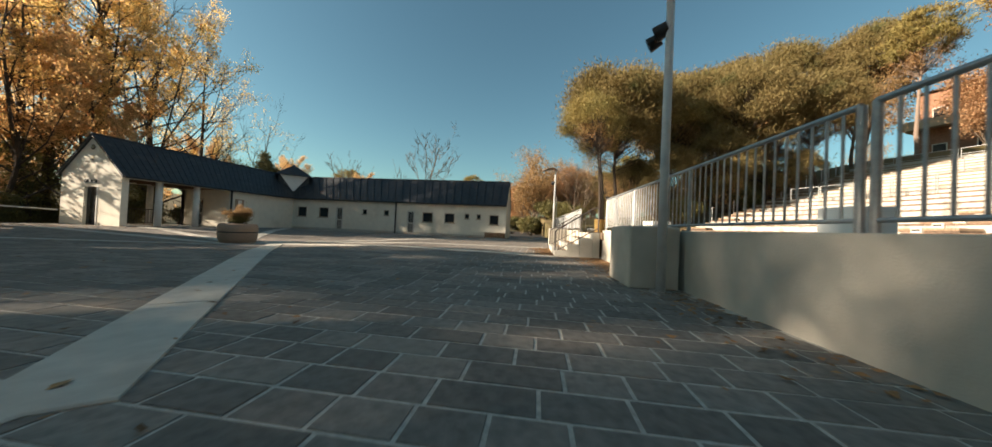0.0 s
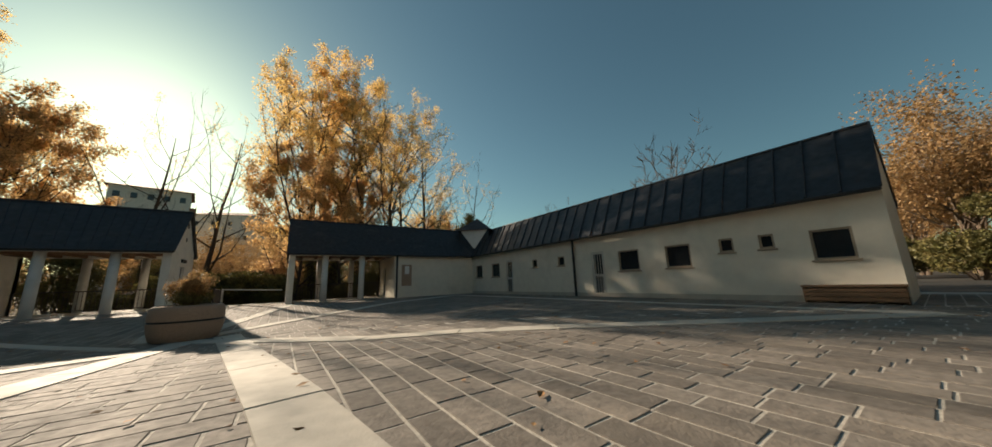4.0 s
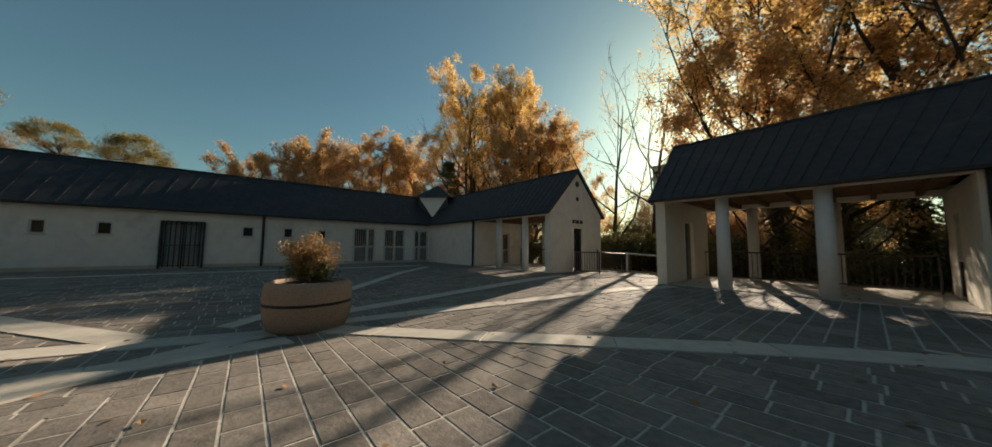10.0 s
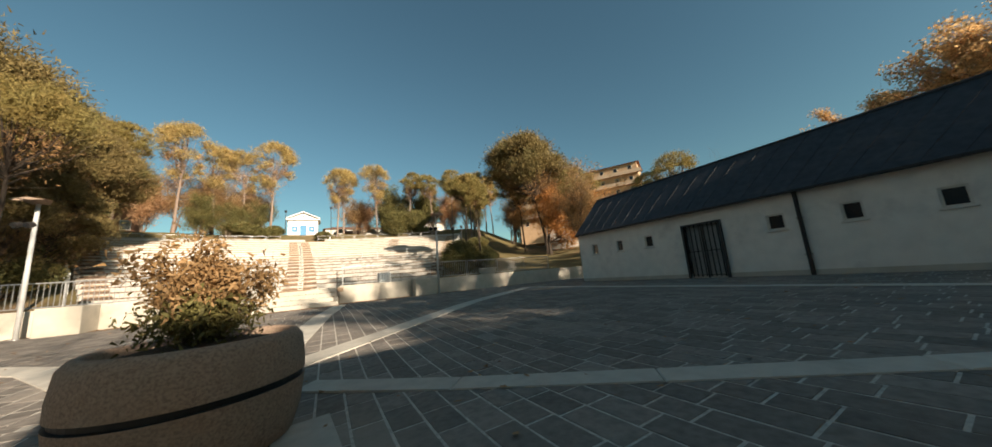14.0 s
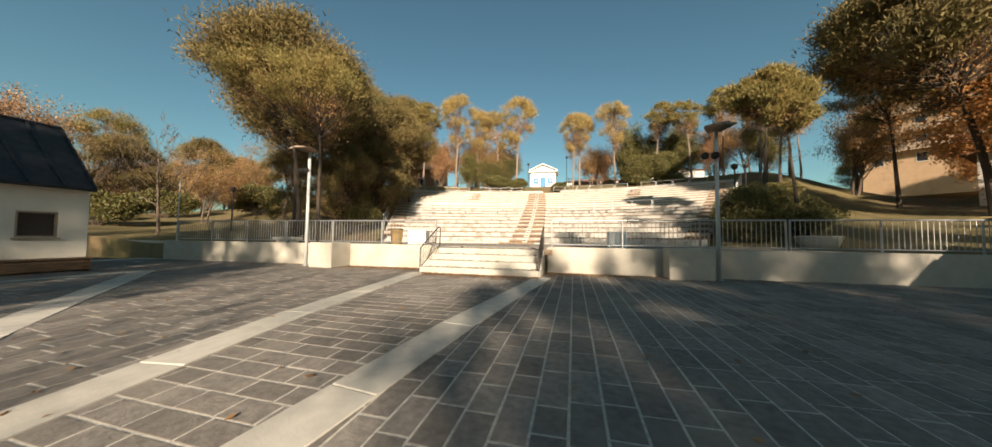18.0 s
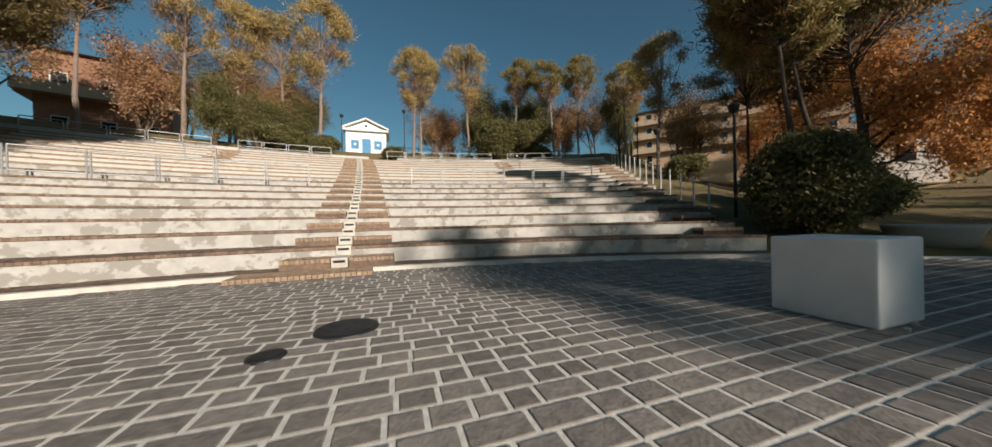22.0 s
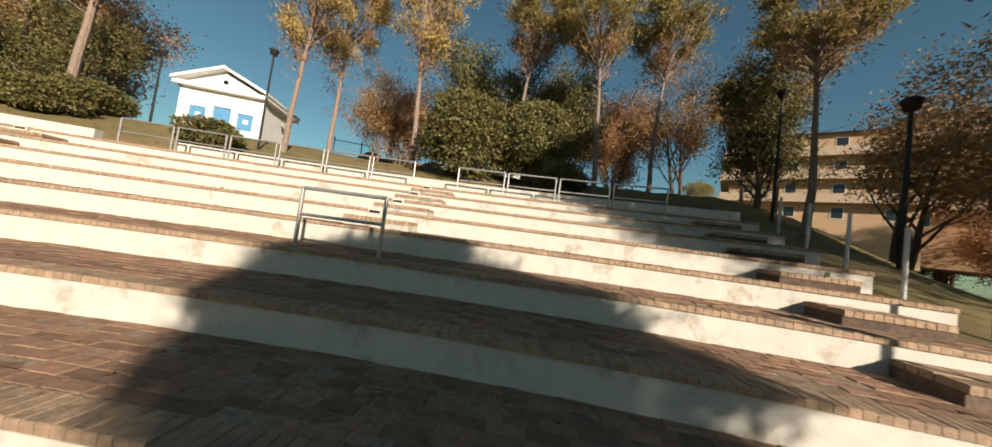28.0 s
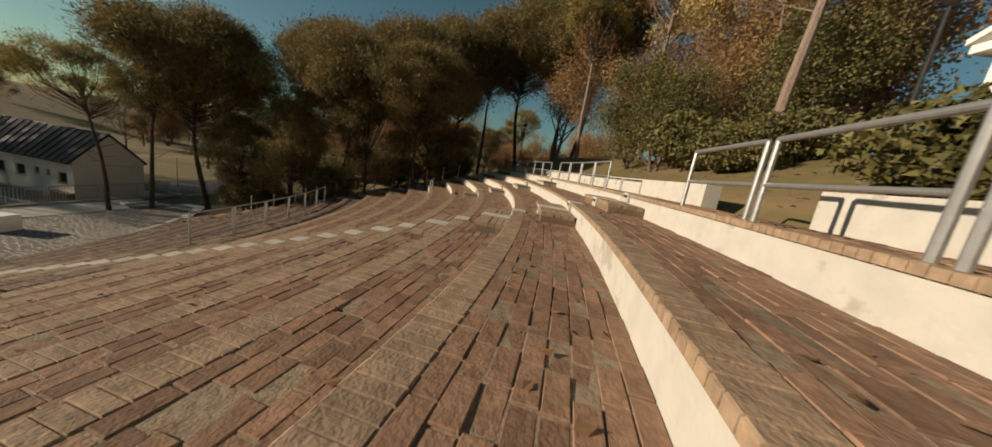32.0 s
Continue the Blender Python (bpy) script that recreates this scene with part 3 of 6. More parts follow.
def building(s, label, wins, doors, col_x, pipes):
    """One L-shaped wing: s = -1 west, +1 east. The long wall faces the square."""
    xf = X_A if s < 0 else X_C                    # face of the long wall
    xb = xf + s * DEEP                            # back of the long wing
    xg = AX + s * 2.15                            # gable end at the passage
    yb = Y_P - DEEP
    hb = thing("building", label, "building", group="pair of low buildings", at=(xf, Y_P, 0))
    T = 0.28
    plaster = M_PLASTER if s < 0 else M_PLASTER_OLD
    holes = [(a, b, z0, z1) for a, b, z0, z1, *_ in wins] + [(a, b, 0.0, z1) for a, b, z0, z1, *_ in doors]
    part("long_wall", pierced(Mesh(), False, xf, s * T, Y_P, Y_END - T, 0, EAVE, holes), plaster, hb)
    part("back_wall", Mesh().box(min(xb, xb - s * T), yb, -0.5, max(xb, xb - s * T), Y_END - T, EAVE), plaster, hb)
    # end gable of the long wing
    xm = (xf + xb) / 2
    eg = Mesh()
    y0, y1 = Y_END - T, Y_END
    pts = [(xf, 0), (xb, 0), (xb, EAVE), (xm, RIDGE - 0.08), (xf, EAVE)]
    eg.add([(x, y, z) for y in (y0, y1) for x, z in pts], [(0, 1, 2, 3, 4), (9, 8, 7, 6, 5)] + [(i, 5 + i, 5 + (i + 1) % 5, (i + 1) % 5) for i in range(5)])
    part("end_gable", eg, plaster, hb)
    # porch wing
    x_in = AX + s * 7.6                           # wall beside the porch
    lo, hi = sorted((x_in, xf + s * T))
    fw = pierced(Mesh(), True, Y_P, -T, lo, hi, 0, EAVE, [])
    part("porch_side_wall", fw, plaster, hb)
    ax0, ax1 = sorted((x_in, x_in + s * T))
    part("porch_inner_wall", pierced(Mesh(), False, ax0, ax1 - ax0, yb, Y_P - T, 0, EAVE - 0.22, [(Y_P - 2.62, Y_P - 2.0, 0, 1.94)]), plaster, hb)
    grille_door(hb, x_in, s, Y_P - 2.62, Y_P - 2.0, 0.04, 1.94, splits=())
    bx0, bx1 = sorted((x_in, xb))
    part("rear_wall", Mesh().box(bx0, yb, -0.5, bx1, yb + T, EAVE), plaster, hb)
    ym = (Y_P + yb) / 2
    gp = [(Y_P, 0), (yb, 0), (yb, EAVE), (ym, RIDGE - 0.06), (Y_P, EAVE)]
    gx0, gx1 = xg, xg + s * T
    dy0, dy1 = Y_P - 2.35, Y_P - 1.5
    gw = pierced(Mesh(), False, min(gx0, gx1), T, yb, Y_P, 0, EAVE, [(dy0, dy1, 0, 2.0)])
    gw.add([(x, y, z) for x in (gx0, gx1) for y, z in gp[2:]], [(0, 1, 2), (5, 4, 3), (0, 3, 4, 1), (1, 4, 5, 2), (2, 5, 3, 0)])
    part("gable_wall", gw, plaster, hb)
    gd = part("gable_door", Mesh().box(min(gx0, gx1) + 0.1, dy0, 0.0, max(gx0, gx1) - 0.12, dy0 + 0.5, 1.98, 0.01), M_DARK, hb, "dark half-open door leaf")
    part("jamb", Mesh().box(min(gx0, gx1) - 0.02, dy1 - 0.02, 0, max(gx0, gx1) + 0.02, dy1 + 0.05, 2.03, 0.005), M_WHITE, gd)
    for i in range(3):
        part("gable_lamp", Mesh().box(gx0 - s * 0.07 if s > 0 else gx0, dy0 + 0.1 + i * 0.28, 2.2, gx0 if s > 0 else gx0 + 0.07, dy0 + 0.25 + i * 0.28, 2.36, 0.01), M_GUTTER, hb, "small dark wall lamp")
    for zc, rr in ((3.35, 0.10), (4.05, 0.14)):
        part("gable_vent", Mesh().tube((gx0 - s * 0.02, ym, zc), (gx0 + s * 0.03, ym, zc), rr, n=16), M_GUTTER, hb, "round dark vent in the gable")
    # porch posts front and back, beams
    for cxp in col_x:
        part("column", Mesh().lathe(cxp, Y_P - 0.18, [(0.0, 0.0), (0.16, 0.0), (0.155, 1.2), (0.15, EAVE - 0.24), (0.0, EAVE - 0.24)], 28), M_COLUMN, hb, smooth=True)
        part("column", Mesh().lathe(cxp, yb + 0.18, [(0.0, -0.4), (0.16, -0.4), (0.155, 1.2), (0.15, EAVE - 0.24), (0.0, EAVE - 0.24)], 28), M_COLUMN, hb, smooth=True)
    b0, b1 = sorted((xg + s * T, x_in))
    part("beam", Mesh().box(b0, Y_P - 0.3, EAVE - 0.24, b1, Y_P - 0.002, EAVE), plaster, hb)
    part("beam", Mesh().box(b0, yb + 0.002, EAVE - 0.24, b1, yb + 0.3, EAVE), plaster, hb)
    part("soffit", Mesh().box(b0, yb + 0.3, EAVE - 0.10, b1, Y_P - 0.3, EAVE - 0.04), M_SOFFIT, hb)
    for i in range(7):
        c = b0 + (b1 - b0) * (i + 0.5) / 7
        part("joist", Mesh().box(c - 0.05, yb + 0.3, EAVE - 0.24, c + 0.05, Y_P - 0.3, EAVE - 0.102), M_SOFFIT, hb)
    part("porch_floor", Mesh().box(b0, yb - 0.1, -0.3, b1, Y_P - 0.0, 0.035, 0.01), M_CONC, hb)
    # roofs with standing seams
    ov, th = 0.22, 0.09
    def slope(name, p, gap=0.6, rib=0.055):
        a, b, c, d = [Vector(k) for k in p]
        nrm = (b - a).cross(d - a).normalized() * (1 if (b - a).cross(d - a).z > 0 else -1)
        m = Mesh()
        m.add([a, b, c, d, a - nrm * th, b - nrm * th, c - nrm * th, d - nrm * th], [(0, 1, 2, 3), (7, 6, 5, 4), (0, 4, 5, 1), (1, 5, 6, 2), (2, 6, 7, 3), (3, 7, 4, 0)])
        r = part(name, m, M_ROOF, hb)
        n = int((b - a).length / gap)
        for i in range(n + 1):
            f = i / n
            p0, p1 = a.lerp(b, f), d.lerp(c, f)
            t = (b - a).normalized() * 0.022
            h = nrm * rib
            vs = [p0 - t, p0 + t, p0 + t + h, p0 - t + h, p1 - t, p1 + t, p1 + t + h, p1 - t + h]
            part("seam", Mesh().add(vs, [(0, 1, 2, 3), (7, 6, 5, 4), (3, 2, 6, 7), (0, 3, 7, 4), (1, 5, 6, 2)]), M_ROOF, r)
        return r
    k = (RIDGE - EAVE) / (DEEP / 2)
    ze = EAVE + 0.06 - ov * k
    xe, xo = xf - s * ov, xb + s * ov
    ye, yo = Y_P + ov, yb - ov
    zt = RIDGE + 0.06
    yend = Y_END + 0.02
    slope("roof_slope", [(xe, ye, ze), (xe, yend, ze), (xm, yend, zt), (xm, ym, zt)], 0.6, 0.055 if s < 0 else 0.012)
    slope("roof_slope", [(xo, yo, ze), (xo, yend, ze), (xm, yend, zt), (xm, ym, zt)])
    xge = xg - s * 0.1
    slope("roof_slope", [(xe, ye, ze), (xge, ye, ze), (xge, ym, zt), (xm, ym, zt)], 0.3, 0.02)
    slope("roof_slope", [(xo, yo, ze), (xge, yo, ze), (xge, ym, zt), (xm, ym, zt)], 0.3, 0.02)
    part("ridge_cap", Mesh().tube((xm, ym, zt), (xm, yend, zt), 0.06, n=8).tube((xm, ym, zt), (xge, ym, zt), 0.06, n=8), M_ROOF, hb)
    gu = Mesh().box(min(xe - s * 0.02, xe - s * 0.1), ye, ze - 0.09, max(xe - s * 0.02, xe - s * 0.1), yend, ze + 0.0, 0.02)
    part("gutter", gu, M_GUTTER, hb)
    g0, g1 = sorted((xe, xge))
    part("gutter", Mesh().box(g0, ye + 0.02, ze - 0.09, g1, ye + 0.1, ze, 0.02), M_GUTTER, hb)
    # corner turret with a white triangular front
    diag = Vector((-s, 1, 0)).normalized()       # towards the square
    side = Vector((1, s, 0)).normalized()
    fc = Vector((xf + s * 0.42, Y_P - 0.42, 0))
    wd = 1.12
    tz = 4.66
    tb = Mesh()
    base = [fc + side * wd, fc - side * wd, fc - side * wd - diag * 2.3, fc + side * wd - diag * 2.3]
    tb.add([p + Vector((0, 0, z)) for z in (2.9, tz) for p in base], [(0, 1, 5, 4), (1, 2, 6, 5), (2, 3, 7, 6), (3, 0, 4, 7)])
    part("turret_wall", tb, M_ROOF, hb)
    f2 = fc + diag * 0.03
    part("turret_front", Mesh().add([f2 + side * (wd - 0.06) + Vector((0, 0, tz)), f2 - side * (wd - 0.06) + Vector((0, 0, tz)), f2 + Vector((0, 0, 3.16)),
                                     fc + side * (wd - 0.06) + Vector((0, 0, tz)), fc - side * (wd - 0.06) + Vector((0, 0, tz)), fc + Vector((0, 0, 3.16))],
                                    [(0, 1, 2), (5, 4, 3), (0, 3, 4, 1), (1, 4, 5, 2), (2, 5, 3, 0)]), M_WHITE, hb, "white triangular gable panel")
    o = 0.25
    eb = [fc + side * (wd + o) + diag * o, fc - side * (wd + o) + diag * o, fc - side * (wd + o) - diag * (2.3 + o), fc + side * (wd + o) - diag * (2.3 + o)]
    apex = fc - diag * 1.15 + Vector((0, 0, 5.75))
    part("turret_roof", Mesh().add([p + Vector((0, 0, tz - 0.03)) for p in eb] + [apex], [(0, 1, 4), (1, 2, 4), (2, 3, 4), (3, 0, 4), (3, 2, 1, 0)]), M_ROOF, hb)
    # openings
    for a, b, z0, z1, bars in wins:
        window_y(hb, xf, s, a, b, z0, z1, bars, mat=M_FRAME_BROWN if s < 0 else M_FRAME)
    for a, b, z0, z1, leaves, kind in doors:
        if kind == "gate":
            g = part("gate", Mesh().box(min(xf - s * 0.12, xf + s * 0.1), a - 0.07, 0, max(xf - s * 0.12, xf + s * 0.1), a, z1 + 0.07)
                     .box(min(xf - s * 0.12, xf + s * 0.1), b, 0, max(xf - s * 0.12, xf + s * 0.1), b + 0.07, z1 + 0.07)
                     .box(min(xf - s * 0.12, xf + s * 0.1), a, z1, max(xf - s * 0.12, xf + s * 0.1), b, z1 + 0.07), M_GRILLE, hb, "dark iron gate frame standing proud of the wall")
            part("backing", Mesh().box(min(xf + s * 0.2, xf + s * 0.22), a, 0, max(xf + s * 0.2, xf + s * 0.22), b, z1), M_PANEL, g, "pale wall behind the gate")
            for p, q in ((a + 0.16, (a + b) / 2 - 0.02), ((a + b) / 2 + 0.02, b - 0.14)):
                part("leaf", Mesh().box(min(xf + s * 0.1, xf + s * 0.15), p, 0.03, max(xf + s * 0.1, xf + s * 0.15), q, z1 - 0.1, 0.006), M_PANEL, g, "scuffed grey leaf behind iron bars")
            part("post", Mesh().box(min(xf - s * 0.05, xf - s * 0.01), (a + b) / 2 - 0.025, 0, max(xf - s * 0.05, xf - s * 0.01), (a + b) / 2 + 0.025, z1), M_GRILLE, g)
            for i in range(8):
                c = a + (b - a) * (i + 0.5) / 8
                part("bar", Mesh().tube((xf - s * 0.03, c, 0.05), (xf - s * 0.03, c, z1), 0.021, n=6), M_GRILLE, g)
            for zc in (0.12, 1.02):
                part("crossbar", Mesh().box(min(xf - s * 0.045, xf - s * 0.015), a, zc - 0.015, max(xf - s * 0.045, xf - s * 0.015), b, zc + 0.015), M_GRILLE, g)
        else:
            grille_door(hb, xf, s, a, b, z0, z1, splits=leaves)
            part("reveal", Mesh().box(min(xf + s * 0.2, xf + s * 0.22), a, 0, max(xf + s * 0.2, xf + s * 0.22), b, z1), M_GRILLE, hb)
    if s > 0:
        for ya, yb_, za, zb_ in ((-13.75, -12.7, 0.35, 1.15), (-15.7, -14.6, 0.4, 1.1), (-16.5, -15.6, 0.3, 0.9), (-7.6, -6.7, 0.1, 0.7), (-11.4, -10.4, 0.05, 0.6)):
            part("wall_smudge", Mesh().box(xf - 0.006, ya, za, xf - 0.003, yb_, zb_), M_SMUDGE, hb, "blue-grey scrawled smudge on the plaster")
    for py in pipes:
        p = part("downpipe", Mesh().tube((xf - s * 0.07, py, 0.0), (xf - s * 0.07, py, ze - 0.05), 0.055, n=10), M_GUTTER, hb)
        for zc in (0.6, 1.7):
            part("bracket", Mesh().box(min(xf, xf - s * 0.12), py - 0.07, zc, max(xf, xf - s * 0.12), py + 0.07, zc + 0.03), M_GUTTER, p)
    px = x_in + s * 0.12
    part("downpipe", Mesh().tube((px, Y_P + 0.07, 0), (px, Y_P + 0.07, ze - 0.05), 0.055, n=10), M_GUTTER, hb)
    part("plinth", Mesh().box(min(xf, xf - s * 0.012), Y_P, 0, max(xf, xf - s * 0.012), Y_END, 0.16), M_WALL, hb)
    return hb


building(-1, "low cream-plastered building with dark standing-seam roof and porch", 
         [(-21.15, -20.3, 1.05, 1.9, 0), (-19.15, -18.25, 1.05, 1.9, 0), (-15.14, -14.74, 1.44, 1.87, 0), (-13.23, -12.78, 1.42, 1.87, 0),
          (-9.87, -8.99, 1.02, 1.82, 0), (-8.0, -7.17, 1.04, 1.81, 0), (-6.34, -5.96, 1.42, 1.84, 0), (-5.36, -5.02, 1.43, 1.83, 0), (-4.32, -3.58, 1.04, 1.80, 0)],
         [(-17.57, -16.9, 0.05, 2.0, (), "door"), (-11.2, -10.55, 0.05, 1.9, (), "door")], (-2.9, -4.8), (-12.15,))
building(1, "low white weathered building with dark roof, barred doors and porch",
         [(-4.31, -3.89, 1.42, 1.97, 0), (-5.88, -5.5, 1.42, 1.96, 0), (-7.47, -7.05, 1.42, 1.95, 0), (-11.98, -11.52, 1.45, 1.96, 0), (-13.62, -13.2, 1.45, 1.97, 0), (-15.2, -14.78, 1.45, 1.94, 0)],
         [(-10.15, -8.87, 0.0, 2.03, (), "gate"), (-17.95, -16.62, 0.05, 2.2, (0.37,), "door"), (-19.87, -18.45, 0.05, 2.2, (0.5,), "door"), (-21.55, -20.48, 0.05, 2.2, (0.62,), "door")], (4.75, 6.65), (-12.35,))

# ---- terrace wall, stairs, blocks ----
TW = pose(0, 1.5, 0, 0, 0, 2.0)
wall = thing("retaining_wall", "low cream concrete retaining wall beside the stairs", "wall", kind="structure")
for x0, x1 in ((-15.8, -2.0), (2.0, 26.0)):
    part("wall_length", Mesh().box(x0, -0.17, -0.2, x1, -0.02, 0.88, 0.012, TW), M_WALL, wall)
part("wall_length", Mesh().box(-24, 0.2, -0.2, -15.82, 0.5, 0.84, 0.012, TW), M_WALL, wall)
for x0, y0, x1, y1 in ((-6.74, 0.14, -5.72, 1.13), (5.61, 0.8, 6.8, 1.5)):
    b = part("concrete_block", Mesh().box(x0, y0, 0.0, x1, y1, 0.93, 0.03), M_WALL)
    tagged(b, "large cream concrete block against the terrace wall", "concrete block", group="concrete blocks")
for x0, y0, x1, y1, lab in ((4.4, 5.17, 5.12, 5.89, "white concrete cube on the stage"), (-5.5, 5.2, -4.58, 6.15, "white concrete cube with chipped base on the stage")):
    b = part("concrete_cube", Mesh().box(x0, y0, STAGE, x1, y1, STAGE + 0.72, 0.02, Matrix.Translation((x1, y0, 0)) @ Matrix.Rotation(radians(14 if x0 < 0 else 0), 4, "Z") @ Matrix.Translation((-x1, -y0, 0))), M_WHITE)
    tagged(b, lab, "concrete cube", group="stage cubes")
    rc = random.Random(3 if x0 < 0 else 8)
    for _ in range(5 if x0 < 0 else 2):
        cx, cy, w = (x1 - rc.uniform(0.02, 0.5), y0 - 0.03 - rc.uniform(0, 0.07), rc.uniform(0.03, 0.07)) if x0 < 0 else (x0 + rc.uniform(0.05, 0.6), y0 - rc.uniform(0.03, 0.08), 0.03)
        part("broken_piece", Mesh().box(-w, -w * 0.6, 0, w, w * 0.6, w * 1.1, 0.008, pose(cx, cy, STAGE, 0, 0, rc.uniform(0, 90))), M_CONC, b, "broken chip of concrete")
stairs = thing("stairs", "four wide concrete steps up to the stage, strewn with leaves", "stairs")
for i in range(4):
    h = STAGE / 4
    part("step", Mesh().box(-1.92 - 0.05 * (3 - i), 0.0 + 0.38 * i, 0.0, 1.92, 0.38 * (i + 1) - 0.002 if i < 3 else 1.35, h * (i + 1), 0.014), M_CONC, stairs)

# ---- stage ----
stage = thing("stage_floor", "stage floor of dark cobbles with pale joints and concrete apron", "stage", kind="structure")
def sheared(x0, y0, x1, y1, z0, z1):
    """A slab whose long edges lean with the axis of the landing."""
    k = lambda x, y: (x - 0.36 * (y - 3.24), y)
    c = [k(x0, y0), k(x1, y0), k(x1, y1), k(x0, y1)]
    return Mesh().add([(x, y, z) for z in (z0, z1) for x, y in c], [(3, 2, 1, 0), (4, 5, 6, 7), (0, 1, 5, 4), (1, 2, 6, 5), (2, 3, 7, 6), (3, 0, 4, 7)])


part("landing", sheared(-1.7, 1.57, 1.03, 3.24, 0.5, STAGE), M_CONC, stage)
for x0, x1 in ((1.95, 13.0), (-13.0, -1.95)):
    part("edge_strip", Mesh().box(x0, -0.017, 0.4, x1, 0.45, STAGE - 0.012, 0.006, TW), M_CONC, stage)
    part("sub_floor", Mesh().box(x0, 0.46, 0.3, x1, 1.72, STAGE - 0.21, 0.0, TW), M_CONC, stage)
part("apron", Mesh().box(-13, 3.24, 0.5, 13, 3.74, STAGE + 0.004, 0.006), M_CONC, stage)
part("side_apron", sheared(3.9, 1.9, 13, 3.24, 0.5, STAGE), M_CONC, stage)
part("side_apron", sheared(-13, 1.5, -4.62, 3.24, 0.5, STAGE), M_CONC, stage)
for i in range(2):
    part("tan_board", sheared(-1.9, 1.36 + 0.1 * i, 1.5, 1.452 + 0.1 * i, 0.6, STAGE + 0.003 + 0.001 * (i % 2)), M_BRICK_EDGE, stage, "worn tan strip across the landing")
bedq = [polar(20.3, a) for a in range(-44, 45, 4)]
bm_ = Mesh()
loop = [(-14, 3.75), (14, 3.75)] + bedq[::-1]
bm_.add([(x, y, STAGE - 0.003) for x, y in loop], [tuple(range(len(loop)))])
part("mortar_bed", bm_, M_GROUT, stage)
random.seed(9)
q = pavers(lambda x, y: math.hypot(x - CX, y - CY) < 19.8 and y > 3.8, True, 0.25, 0.185, -13.5, 3.76, 13.5, 10.6, gap=0.030)
cobbles, q = parted(q, lambda x, y: -0.6 < x < 2.9 and 5.4 < y < 9.2)
cob = part("cobble_field", slabs("cobble_field", q, STAGE - 0.05, STAGE + 0.004, M_PAVER, lean=0.002, inset=0.004), None, stage)
tagged(cob, kind="stuff")
for gx0, gy0, gx1, gy1 in ((1.07, 1.63, 3.86, 3.2), (-4.58, 1.48, -1.75, 3.2)):
    gr = part("grating", sheared(gx0, gy0, gx1, gy1, STAGE - 0.2, STAGE - 0.06), M_RUBBER)
    tagged(gr, "louvred pale grating with dark gaps set into the stage front", "grating", group="stage gratings")
    n = 23
    for i in range(n):
        yy = gy0 + 0.06 + (gy1 - gy0 - 0.12) * (i + 0.5) / n
        part("slat", sheared(gx0 + 0.09, yy - 0.026, gx1 - 0.09, yy + 0.026, STAGE - 0.06, STAGE - 0.004), M_CONC, gr)
    for a, b, c, d in ((gx0, gy0, gx1, gy0 + 0.05), (gx0, gy1 - 0.05, gx1, gy1), (gx0, gy0 + 0.05, gx0 + 0.05, gy1 - 0.05), (gx1 - 0.05, gy0 + 0.05, gx1, gy1 - 0.05)):
        part("rim", sheared(a, b, c, d, STAGE - 0.06, STAGE + 0.008), M_STEEL_OLD, gr)

# ---- seating ----
A0, A1 = -28.0, 27.6


def ring(r0, r1, z0, z1, a0, a1, step=1.0):
    n = max(2, int((a1 - a0) / step))
    m = Mesh()
    vs = []
    for i in range(n + 1):
        a = a0 + (a1 - a0) * i / n
        for r, z in ((r0, z0), (r0, z1), (r1, z1), (r1, z0)):
            vs.append((*polar(r, a), z))
    fs = []
    for i in range(n):
        for k in range(4):
            fs.append((4 * i + k, 4 * i + (k + 1) % 4, 4 * (i + 1) + (k + 1) % 4, 4 * (i + 1) + k))
    fs += [(3, 2, 1, 0), (4 * n, 4 * n + 1, 4 * n + 2, 4 * n + 3)]
    return m.add(vs, fs)


def arc_bricks(r0, r1, a0, a1, long, courses, gap=0.010):
    out = []
    w = (r1 - r0) / courses
    for j in range(courses):
        ra, rb = r0 + j * w + gap / 2, r0 + (j + 1) * w - gap / 2
        rm = (ra + rb) / 2
        da = math.degrees(long / rm)
        a = a0 - random.uniform(0, da)
        g = math.degrees(gap / rm) / 2
        while a < a1:
            b = a + da
            p, q = max(a, a0) + g, min(b, a1) - g
            if q > p:
                out.append([polar(ra, p), polar(ra, q), polar(rb, q), polar(rb, p)])
            a = b
    return out


